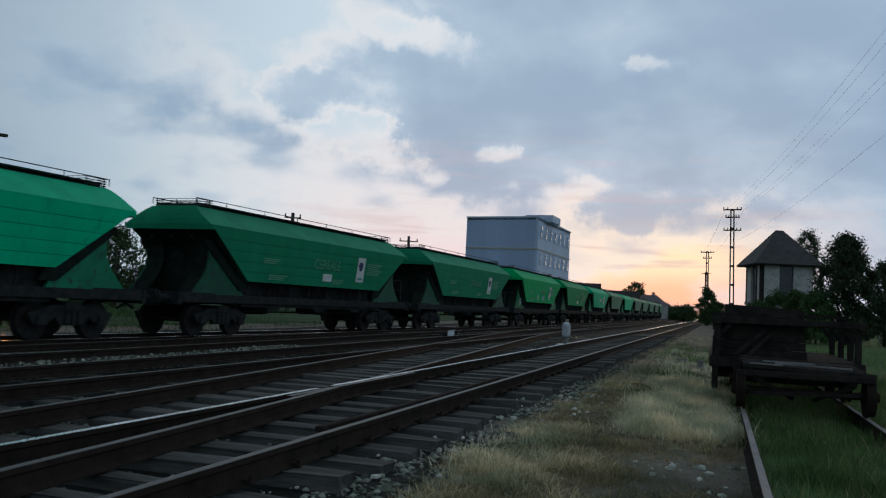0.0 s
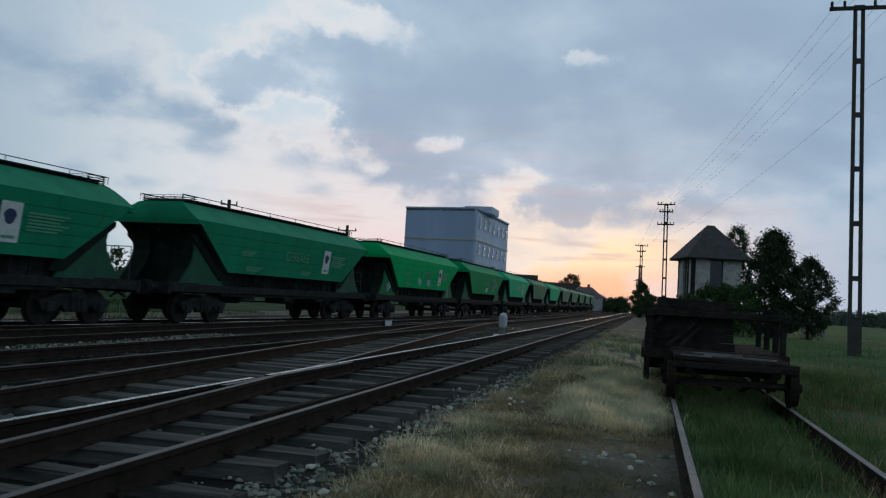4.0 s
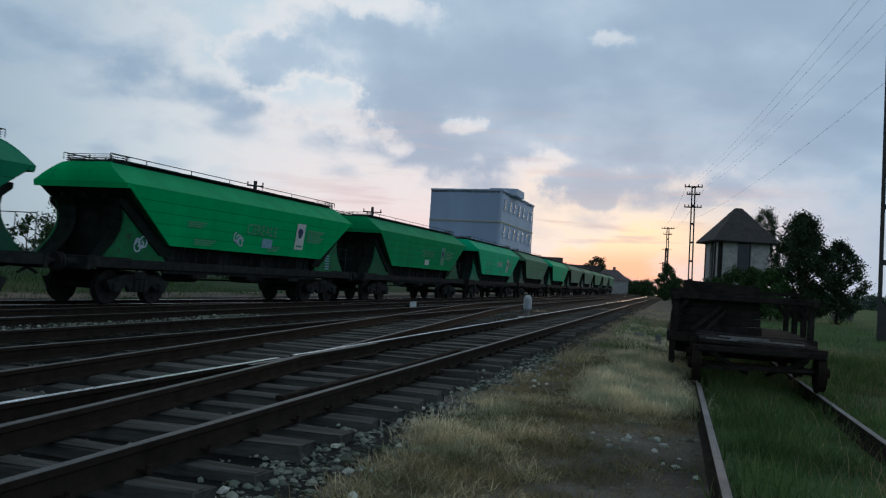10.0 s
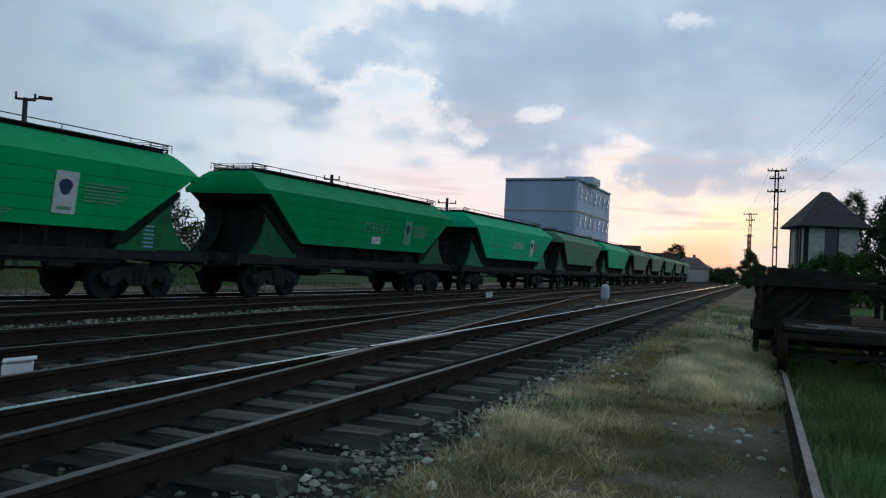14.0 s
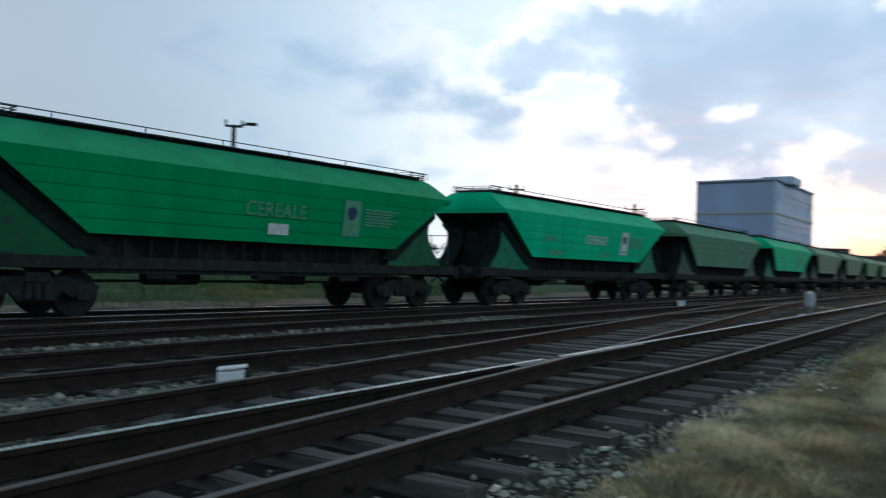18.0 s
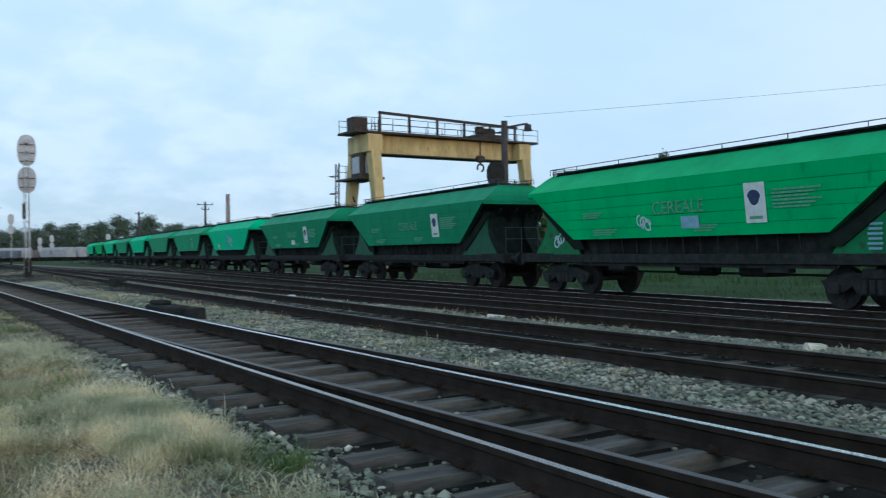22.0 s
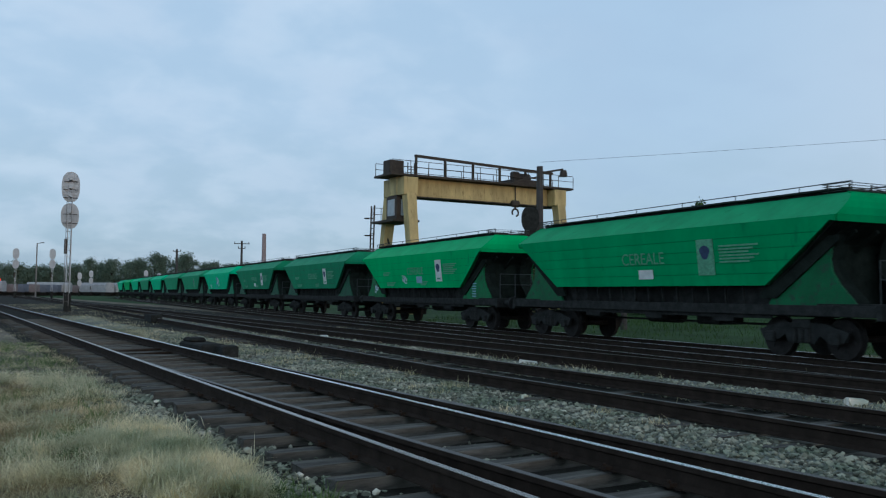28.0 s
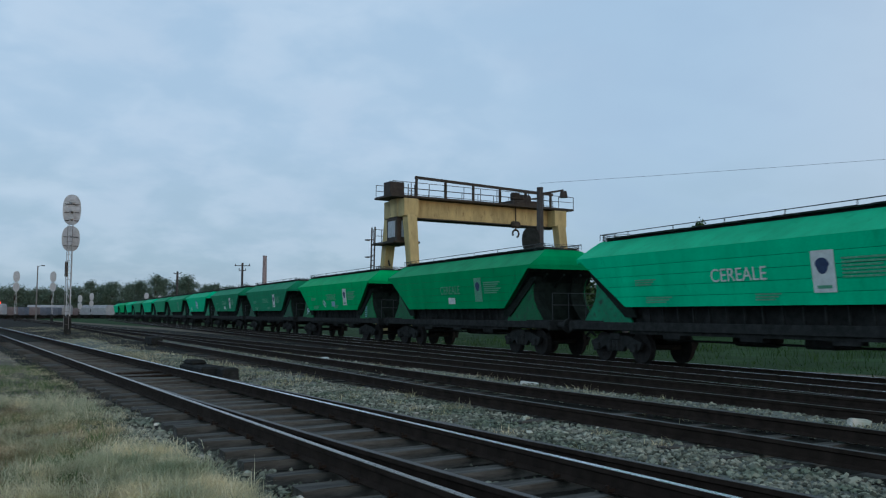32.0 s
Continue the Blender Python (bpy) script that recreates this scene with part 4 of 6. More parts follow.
def chute_build(sgn):
    def build(bm):
        s = sgn
        sheet(bm, [(-1.40, s * 6.34, 3.26), (1.40, s * 6.34, 3.26), (1.14, s * 3.80, 1.66), (-1.14, s * 3.80, 1.66)][::s], 0.05)
        for q in (-0.7, 0, 0.7):
            beam(bm, (q, s * 6.2, 3.0), (q, s * 4.0, 1.68), 0.08, 0.10)
        return bm
    return build


SADDLE = [(6.02, 2.86), (3.80, 1.46), (3.66, 1.22), (6.62, 1.22), (6.42, 1.42), (6.08, 1.72), (5.86, 2.02), (5.78, 2.32), (5.84, 2.60)]


# dark inner copy of the saddle, added to blacken the shaded end recess
def saddle_shade_build(s, q):
    def build(bm):
        return prism(bm, [(s * y, z) for y, z in SADDLE], "x", q * 0.97, q * 1.05)
    return build


def chute_shade_build(s, q):
    """The shade under the sloping end plate, added as a dark strip below the side panels."""
    def build(bm):
        return prism(bm, [(s * y, z) for y, z in ((5.55, 2.90), (3.6, 1.66), (3.5, 1.38), (3.95, 1.38), (6.1, 2.76), (6.1, 2.90))], "x", q * 1.10, q * 1.17)
    return build


def saddle_build(s, q):
    def build(bm):
        return prism(bm, [(s * y, z) for y, z in SADDLE], "x", q * 1.06, q * 1.12)
    return build


# dark edge strip added to deepen the shade in the end recess
def shade_flange_build(s, q):
    def build(bm):
        pts = [(6.62, 1.22), (6.42, 1.42), (6.08, 1.72), (5.86, 2.02), (5.78, 2.32), (5.86, 2.66), (6.02, 2.92), (6.18, 3.0)]
        a = [bm.verts.new((q * 1.10, s * y, z)) for y, z in pts]
        b = [bm.verts.new((q * 0.55, s * (y - 0.10), z)) for y, z in pts]
        for i in range(len(pts) - 1):
            bm.faces.new((a[i], a[i + 1], b[i + 1], b[i]))
        ret = bmesh.ops.extrude_face_region(bm, geom=bm.faces[:])
        for v in ret["geom"]:
            if isinstance(v, bmesh.types.BMVert):
                v.co.y -= 0.05 * s
        return bm
    return build


# dark plate added across the end recess in place of its shade
def shade_plate_build(bm):
    return box(bm, (0, 0, 2.1), (2.06, 0.08, 1.9))


def hopper_build(bm):
    return prism(bm, [(-1.15, 1.72), (1.15, 1.72), (0.55, 0.98), (-0.55, 0.98)], "x", -0.95, 0.95)


def rib_build(bm):
    return beam(bm, (1.10, 0, 1.22), (1.15, 0, 1.70), 0.05, 0.06)


def sill_build(q):
    def build(bm):
        box(bm, (q * 1.18, 0, 1.09), (0.10, 14.9, 0.26), bevel=0.012)
        box(bm, (q * 1.12, 0, 0.92), (0.05, 7.5, 0.10))
        return bm
    return build


def wheel_build(bm):
    for q in (-0.75, 0.75):
        m = Matrix.Translation((q, 0, 0)) @ Matrix.Rotation(math.pi / 2, 4, "Y")
        bmesh.ops.create_cone(bm, cap_ends=True, segments=24, radius1=0.46, radius2=0.45, depth=0.12, matrix=m)
        m = Matrix.Translation((q - math.copysign(0.08, q), 0, 0)) @ Matrix.Rotation(math.pi / 2, 4, "Y")
        bmesh.ops.create_cone(bm, cap_ends=True, segments=24, radius1=0.49, radius2=0.49, depth=0.03, matrix=m)
        for k in range(6):
            a = k * math.pi / 3
            box(bm, (q + math.copysign(0.065, q), 0.27 * math.cos(a), 0.27 * math.sin(a)), (0.02, 0.09, 0.09))
    rod(bm, (-0.95, 0, 0), (0.95, 0, 0), 0.075, 10)
    return bm


def frame_build(bm):
    for q in (-1.0, 1.0):
        prism(bm, [(-1.25, 0.62), (-1.12, 0.40), (-0.68, 0.40), (-0.5, 0.52), (-0.35, 0.34), (0.35, 0.34), (0.5, 0.52), (0.68, 0.40), (1.12, 0.40), (1.25, 0.62), (0.6, 0.80), (-0.6, 0.80)], "x", q - 0.06, q + 0.06)
        for y in (-0.9, 0.9):
            box(bm, (q * 1.06, y, 0.46), (0.16, 0.26, 0.26), bevel=0.03)
        for y in (-0.18, 0.0, 0.18):
            rod(bm, (q * 1.08, y, 0.38), (q * 1.08, y, 0.66), 0.07, 8)
    box(bm, (0, 0, 0.78), (2.2, 0.5, 0.2), bevel=0.02)
    return bm


def buffer_build(bm):
    rod(bm, (0, 0, 0), (0, 0.38, 0), 0.10, 10)
    rod(bm, (0, 0.38, 0), (0, 0.60, 0), 0.07, 10)
    rod(bm, (0, 0.56, 0), (0, 0.62, 0), 0.23, 16)
    return bm


def ladder_build(bm):
    for x in (-0.19, 0.19):
        beam(bm, (x, 0, 0), (x, 0, 1.6), 0.04, 0.02)
    for k in range(5):
        rod(bm, (-0.19, 0, 0.2 + 0.32 * k), (0.19, 0, 0.2 + 0.32 * k), 0.013, 5)
    return bm


def board_build(bm):
    box(bm, (0, 0, 3.99), (1.25, 11.9, 0.10))
    box(bm, (0.62, 0, 4.05), (0.34, 11.7, 0.03))
    box(bm, (-0.62, 0, 4.05), (0.34, 11.7, 0.03))
    for k in range(14):
        box(bm, (0, -5.5 + k * 11 / 13, 4.03), (1.62, 0.06, 0.04))
    return bm


def hatch_build(bm):
    return box(bm, (0, 0, 4.10), (0.75, 2.2, 0.10), bevel=0.03)


def grating_build(bm):
    for s in (1,):
        for k in range(4):
            for q in (-0.74, 0.74):
                box(bm, (q, s * 5.62, 4.0 + 0.06 * k), (0.03, 0.85, 0.014))
            for e in (5.2, 6.04):
                box(bm, (0, s * e, 4.0 + 0.06 * k), (1.5, 0.03, 0.014))
        for q in (-0.7, 0, 0.7):
            box(bm, (q, s * 5.3, 4.07), (0.03, 0.03, 0.2))
            box(bm, (q, s * 6.02, 4.05), (0.03, 0.03, 0.22))
    return bm


def handrail_build(q):
    def build(bm):
        rod(bm, (q * 0.76, -6.15, 4.20), (q * 0.76, 6.15, 4.20), 0.014, 5)
        for k in range(8):
            y = -6.15 + 12.3 * k / 7
            rod(bm, (q * 0.76, y, 4.0), (q * 0.76, y, 4.20), 0.012, 5)
        return bm
    return build


def guard_bar_build(bm):
    rod(bm, (-1.0, 0, 0), (1.0, 0, 0), 0.013, 5)
    return bm


def guard_post_build(bm):
    rod(bm, (0, 0, 0), (0, 0, 0.95), 0.014, 5)
    return bm


def brake_build(bm):
    box(bm, (0, 1.6, 0.80), (0.9, 0.9, 0.34), bevel=0.05)
    rod(bm, (-0.6, -0.6, 0.78), (-0.6, -2.0, 0.78), 0.2, 12)
    rod(bm, (0.3, -4, 0.7), (0.3, 4, 0.7), 0.03, 6)
    for y in (-2.7, 0.2, 2.9):
        box(bm, (1.0, y, 0.86), (0.25, 0.7, 0.18))
    return bm


def panel_bm(w, h, t=0.006):
    return box(bmesh.new(), (0, 0, 0), (w, h, t))


def bars(parent, y, z, w, rows, material, pitch=0.07):
    """Small stencilled lines that cannot be read."""
    for k in range(rows):
        ww = w * (1.0 - 0.12 * (k % 3))
        ob = part("stencil_line", panel_bm(ww, pitch * 0.5), material, parent)
        ob.matrix_basis = on_side(y - (w - ww) / 2, z - pitch * k)


def scrawl(parent, y, z, size, material, seed, where=on_side):
    """A sprayed scribble: a few bent strokes."""
    r = random.Random(seed)
    bm = bmesh.new()
    for k in range(4):
        cx, cy, rad = r.uniform(-0.35, 0.35) * size, r.uniform(-0.25, 0.25) * size, size * r.uniform(0.14, 0.24)
        turn, sweep_ = r.uniform(0, 6.28), r.uniform(4.0, 6.28)
        pts = [(cx + rad * math.cos(turn + sweep_ * i / 9), cy + rad * 1.1 * math.sin(turn + sweep_ * i / 9)) for i in range(10)]
        for (a, b), (c, d) in zip(pts, pts[1:]):
            beam(bm, (a, b, 0), (c, d, 0), 0.045 * size + 0.015, 0.004)
    ob = part("graffiti", bm, material, parent, "sprayed pale scribble")
    ob.matrix_basis = where(y, z)


SIDE_LEFT = lambda y, z: pose(1.135, y, z, 90, 0, 90)


def wagon(j, key, marks):
    body, upper, low = GREENS[key], GREENS[key + "_top"], GREENS[key + "_low"]
    tone = {"deep": "deep green", "worn": "worn dark green", "fresh": "bright green", "mint": "pale mint green", "dull": "dull grey-green", "olive": "faded olive green", "tan": "pale tan green"}[key]
    w = root("grain_hopper_wagon", Matrix(), tone + " four-axle grain hopper wagon with grimy underframe", "freight wagon", "wagons of the grain train")
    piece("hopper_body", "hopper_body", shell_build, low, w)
    for q in (1, -1):
        for k in range(5):
            piece("side_panel", "side_panel_%d_%d" % (k, q), strip(k, q), body, w)
        piece("upper_slope", "upper_slope_%d" % q, upper_build(q), upper, w, label="paler green sloping roof side")
        piece("side_sill", "side_sill_%d" % q, sill_build(q), M_UNDER, w)
        piece("handrail", "handrail_%d" % q, handrail_build(q), M_RAILING, w)
    for s in (1, -1):
        piece("end_cap", "end_cap_%d" % s, nose_build(s), body, w)
        piece("end_chute", "end_chute_%d" % s, chute_build(s), M_ENDSHADE, w, label="sloping end plate with the hood's shade in its colour")
        for q in (1, -1):
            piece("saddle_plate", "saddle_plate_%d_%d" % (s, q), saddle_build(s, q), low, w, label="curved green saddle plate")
            piece("saddle_shade", "saddle_lining_%d_%d" % (s, q), saddle_shade_build(s, q), M_ENDSHADE, w)
            piece("chute_shade", "chute_skirt_%d_%d" % (s, q), chute_shade_build(s, q), M_ENDSHADE, w)
            piece("shade_flange", "saddle_flange_%d_%d" % (s, q), shade_flange_build(s, q), M_ENDSHADE, w)
            piece("buffer", "buffer", buffer_build, M_UNDER, w, pose(q * 0.875, s * 7.45, 1.06, 0, 0, 0 if s > 0 else 180))
        piece("shade_plate", "shade_plate", shade_plate_build, M_ENDSHADE, w, pose(0, s * 5.85, -0.15))
        piece("headstock", "headstock", lambda bm: box(bm, (0, 0, 0), (2.5, 0.14, 0.34), bevel=0.015), M_UNDER, w, pose(0, s * 7.42, 1.06))
        piece("coupling", "coupling", lambda bm: rod(box(bm, (0, 0, 0), (0.1, 0.5, 0.16)), (0, 0.2, -0.25), (0, 0.6, -0.05), 0.04), M_UNDER, w, pose(0, s * 7.6, 0.98, 0, 0, 0 if s > 0 else 180))
        piece("end_platform", "end_platform", lambda bm: box(bm, (0, 0, 0), (2.3, 1.6, 0.08)), M_UNDER, w, pose(0, s * 6.6, 1.20))
        bogie = piece("bogie", "bogie", frame_build, M_UNDER, w, pose(0, s * 5.3, 0))
        for e in (-0.9, 0.9):
            WHEELS.append((j, piece("wheelset", "wheelset", wheel_build, M_WHEEL, bogie, pose(0, e, 0.46)), e))
    for c in (-2.4, 0, 2.4):
        piece("hopper_outlet", "hopper_outlet", hopper_build, M_UNDER, w, pose(0, c, 0))
    for k in range(13):
        piece("outlet_rib", "outlet_rib", rib_build, M_UNDER, w, pose(0, -3.6 + 0.6 * k, 0))
    piece("hopper_skirt", "hopper_skirt", lambda bm: box(bm, (0, 0, 1.46), (1.9, 7.4, 0.48)), M_UNDER, w)
    piece("running_board", "running_board", board_build, M_DECK, w, label="dark roof walkway")
    for k in range(4):
        piece("roof_hatch", "roof_hatch", hatch_build, M_DECK, w, pose(0, -4.2 + 2.8 * k, 0))
    for turn in (0, 180):
        piece("end_grating", "end_grating", grating_build, M_RAILING, w, pose(0, 0, 0, 0, 0, turn))
    piece("brake_gear", "brake_gear", brake_build, M_UNDER, w)
    for z in (1.75, 2.15):
        piece("guard_bar", "guard_bar", guard_bar_build, M_RAILING, w, pose(0, 7.28, z))
    for x in (-1.0, -0.35, 0.35, 1.0):
        piece("guard_post", "guard_post", guard_post_build, M_RAILING, w, pose(x, 7.28, 1.2))
    if "logo" in marks:
        faded = marks["logo"] == "faded"
        ob = part("emblem_panel", panel_bm(0.60, 0.92), M_GHOST if faded else M_WHITE, w, "white panel with a round dark blue mark")
        ob.matrix_basis = on_side(2.62, 2.5)
        bm = bmesh.new()
        bmesh.ops.create_circle(bm, cap_ends=True, segments=18, radius=0.18)
        for v in bm.verts:
            v.co.x *= 0.85 + 0.25 * (v.co.y > 0)
        mk = part("emblem", bm, M_LOGO, ob)
        mk.matrix_basis = pose(-0.02, 0.12, 0.006)
        mk = part("stencil_line", panel_bm(0.38, 0.07), M_GHOST, ob)
        mk.matrix_basis = pose(0, -0.34, 0.005)
    if "text" in marks:
        lettering("cargo_lettering", "CEREALE", 0.52, M_WHITE if marks["text"] == "clear" else M_GHOST, w, on_side(0.1, 2.52, 0.014) @ Matrix.Diagonal((0.9, 0.9, 1, 1)), "white stencilled cargo word")
        bars(w, 3.75, 2.78, 1.3, 6, M_GHOST, 0.085)
    if "white_plate" in marks:
        ob = part("notice_plate", panel_bm(0.62, 0.26), M_WHITE, w, "small white plate")
        ob.matrix_basis = on_side(0.2, 2.06)
    if "blue_plate" in marks:
        ob = part("notice_plate", panel_bm(0.62, 0.30), M_PLATE, w, "pale blue plate")
        ob.matrix_basis = on_side(0.5, 2.10)
        scrawl(w, -1.2, 2.10, 0.6, M_SPRAY, j)
        scrawl(w, -5.4, 1.7, 0.6, M_SPRAY, j + 50, SIDE_LEFT)
        for k in range(6):
            ob = part("stencil_line", panel_bm(0.34 - 0.04 * (k % 2), 0.045), M_PLATE, w)
            ob.matrix_basis = pose(1.135, 5.4, 1.80 - 0.1 * k, 90, 0, 90)
    if "stencil" in marks:
        bars(w, -3.4, 2.52, 0.9, 3, M_GHOST)
        bars(w, -2.9, 1.98, 1.1, 3, M_GHOST)
        bars(w, 1.0, 2.0, 0.8, 3, M_GHOST)
    if "spray" in marks:
        scrawl(w, 0.2, 2.3, 1.4, M_SPRAYBLUE, j)
        scrawl(w, 0.8, 2.4, 1.2, M_SPRAY, j + 3)
        scrawl(w, -2.9, 2.0, 0.6, M_SPRAY, j + 5)
    return w


WHEELS = []
WAGON_LENGTH, SPEED = 16.14, 3.3
HEAD = ((0, 67.6), (4, 53.95), (8, 40.3), (12, 26.7), (16, 13.1), (18, 6.5), (20, -0.48), (22, -6.85), (24, -13.1), (28, -25.8), (32, -38.35))
full = {"logo": "clear", "text": "ghost", "blue_plate": 1, "stencil": 1}
CONSIST = {-11: ("mint", {}), -10: ("fresh", {}), -9: ("mint", {}), -8: ("dull", {}), -7: ("mint", {}), -6: ("dull", {}), -5: ("dull", {"logo": "faded"}), -4: ("mint", {"spray": 1}),
           -3: ("worn", {"logo": "clear", "text": "ghost", "white_plate": 1, "stencil": 1}), -2: ("worn", {"logo": "clear", "text": "ghost", "stencil": 1}), -1: ("fresh", full),
           0: ("deep", {"logo": "faded", "text": "ghost", "white_plate": 1}), 1: ("mint", {"logo": "clear", "text": "clear", "stencil": 1}), 2: ("olive", {"logo": "faded"}), 3: ("mint", {"logo": "faded"}),
           4: ("tan", {}), 5: ("tan", {}), 6: ("olive", {}), 7: ("tan", {}), 8: ("olive", {})}
WAGONS = {j: wagon(j, key, marks) for j, (key, marks) in CONSIST.items()}

# ---------------------------------------------------------------- old trolleys on the siding


def trolley_wheel(parent, x, y, z, r):
    bm = bmesh.new()
    m = Matrix.Rotation(math.pi / 2, 4, "Y")
    bmesh.ops.create_cone(bm, cap_ends=True, segments=20, radius1=r, radius2=r, depth=0.10, matrix=m)
    bmesh.ops.create_cone(bm, cap_ends=True, segments=20, radius1=r + 0.03, radius2=r + 0.03, depth=0.025, matrix=Matrix.Translation((0.05 if x < 1.1 else -0.05, 0, 0)) @ m)
    bmesh.ops.create_cone(bm, cap_ends=True, segments=10, radius1=0.07, radius2=0.06, depth=0.22, matrix=m)
    ob = part("wheel", bm, M_RUST, parent)
    ob.matrix_basis = pose(x, y, z)


tr = root("rail_trolley", Matrix(), "derelict black timber rail trolley with a plank deck", "trolley")
for k in range(10):
    bm = box(bmesh.new(), (0, 0, 0), (1.52 + rnd.uniform(-0.06, 0.10), 0.235, 0.05), bevel=0.006)
    for v in bm.verts:
        v.co.z += rnd.uniform(-0.008, 0.008)
    ob = part("deck_plank", bm, M_TIMBER, tr)
    ob.matrix_basis = pose(1.14 + rnd.uniform(-0.03, 0.05), 12.15 + 0.245 * k, 0.42, 0, rnd.uniform(-0.8, 0.8) + 1.2, rnd.uniform(-1, 1))
part("end_beam", box(bmesh.new(), (1.15, 12.06, 0.345), (1.60, 0.12, 0.09), bevel=0.015), M_TIMBER, tr)
part("end_beam", box(bmesh.new(), (1.2, 14.6, 0.33), (1.7, 0.14, 0.16), bevel=0.015), M_TIMBER, tr)
for x in (0.55, 1.68):
    part("side_beam", box(bmesh.new(), (x, 13.3, 0.30), (0.12, 2.5, 0.10), bevel=0.015), M_TIMBER, tr)
for a, b in (((0.55, 12.1, 0.26), (1.0, 12.35, 0.02)), ((1.72, 12.1, 0.26), (1.25, 12.35, 0.02)), ((0.45, 12.12, 0.08), (1.8, 12.12, 0.14))):
    part("brace", beam(bmesh.new(), a, b, 0.05, 0.05), M_TIMBER, tr)
for y in (12.25, 14.3):
    part("axle", rod(bmesh.new(), (0.25, y, 0.12), (2.0, y, 0.12), 0.045, 8), M_RUST, tr)
    for x in (0.33, 1.91):
        trolley_wheel(tr, x, y, 0.12, 0.25)
for bx, by, bl, bt in ((0.65, 12.2, 0.40, 6), (1.25, 12.45, 0.95, -4), (1.0, 13.1, 0.7, 12)):
    part("loose_board", box(bmesh.new(), (0, 0, 0), (bl, 0.07, 0.02), pose(bx, by, 0.462, 0, 1, bt)), M_CONC, tr, "pale broken board on the deck")

wk = root("derelict_work_wagon", Matrix(), "derelict black work wagon with open posts and a plank box", "wagon")
part("underframe", box(bmesh.new(), (1.1, 17.4, 0.32), (2.4, 4.6, 0.18), bevel=0.02), M_TIMBER, wk)
for k in range(4):
    part("end_plank", box(bmesh.new(), (0.70 + rnd.uniform(-0.03, 0.03), 15.35, 0.48 + 0.14 * k), (1.45, 0.05, 0.13), bevel=0.006), M_TIMBER, wk)
    part("side_plank", box(bmesh.new(), (0.08, 17.4, 0.48 + 0.14 * k), (0.05, 4.3, 0.13), bevel=0.006), M_TIMBER, wk)
part("inner_box", prism(bmesh.new(), [(0.15, 0.42), (1.2, 0.42), (1.45, 0.8), (1.45, 1.24), (0.15, 1.30)], "y", 16.0, 19.0), M_TIMBER, wk, "dark slanted plank box")
part("top_rail", box(bmesh.new(), (1.11, 15.15, 1.02), (2.36, 0.12, 0.11), bevel=0.015), M_TIMBER, wk)
part("top_rail", box(bmesh.new(), (2.24, 17.3, 1.0), (0.13, 4.5, 0.12), bevel=0.015), M_TIMBER, wk)
part("top_rail", box(bmesh.new(), (0.03, 17.3, 1.0), (0.13, 4.5, 0.12), bevel=0.015), M_TIMBER, wk)
part("top_board", box(bmesh.new(), (1.0, 15.3, 1.11), (2.1, 0.3, 0.05), pose(0, 0, 0, 0, -1.0, 0)), M_TIMBER, wk)
for x, y in ((0.03, 15.15), (2.19, 15.2), (2.24, 16.4), (2.24, 17.6), (2.24, 18.9), (0.03, 17.0), (0.03, 19.2)):
    po = part("post", box(bmesh.new(), (x, y, 0.68), (0.10, 0.10, 0.56), bevel=0.01), M_TIMBER, wk)
    part("knee_brace", beam(bmesh.new(), (x, y, 0.72), (x - math.copysign(0.2, x - 1), y, 0.96), 0.06, 0.07), M_TIMBER, po)
part("leaning_pole", beam(bmesh.new(), (0.3, 14.9, 0.45), (0.75, 15.2, 0.86), 0.05, 0.05), M_TIMBER, wk)
part("leaning_pole", beam(bmesh.new(), (0.5, 14.8, 0.45), (0.85, 15.2, 0.8), 0.04, 0.04), M_TIMBER, wk)
part("side_step", box(bmesh.new(), (0.0, 15.6, 0.30), (0.1, 0.9, 0.9), bevel=0.02), M_TIMBER, wk)
part("side_skirt", box(bmesh.new(), (0.0, 17.9, 0.12), (0.08, 3.4, 0.55), bevel=0.01), M_TIMBER, wk)
part("end_board", box(bmesh.new(), (0.42, 15.42, 0.30), (0.8, 0.05, 0.5), bevel=0.008), M_TIMBER, wk)
for y in (16.0, 18.8):
    part("axle", rod(bmesh.new(), (0.3, y, 0.13), (1.95, y, 0.13), 0.06, 8), M_RUST, wk)
    for x in (0.36, 1.88):
        trolley_wheel(wk, x, y, 0.13, 0.27)

# ---------------------------------------------------------------- small yard things


def dwarf_signal(x, y, z):
    d = root("dwarf_signal", pose(x, y, z), "weathered pale dwarf shunting signal on a concrete block", "signal")
    part("base_block", box(bmesh.new(), (0, 0, 0.10), (0.56, 0.45, 0.24), bevel=0.03), M_WHITE, d)
    part("mast", rod(bmesh.new(), (0, 0, 0.2), (0, 0, 0.5), 0.08, 8), M_CONC, d)
    part("lamp_case", box(bmesh.new(), (0, 0, 0.66), (0.26, 0.26, 0.44), bevel=0.06), M_SILVER, d)
    for zz in (0.55, 0.76):
        part("lens_hood", rod(bmesh.new(), (0, -0.12, zz), (0, -0.20, zz), 0.08, 10), M_SILVER, d)
    part("cap", rod(bmesh.new(), (0, 0, 0.87), (0, 0, 0.95), 0.13, 8, 0.05), M_WHITE, d)


dwarf_signal(-4.75, 28.4, -0.30)


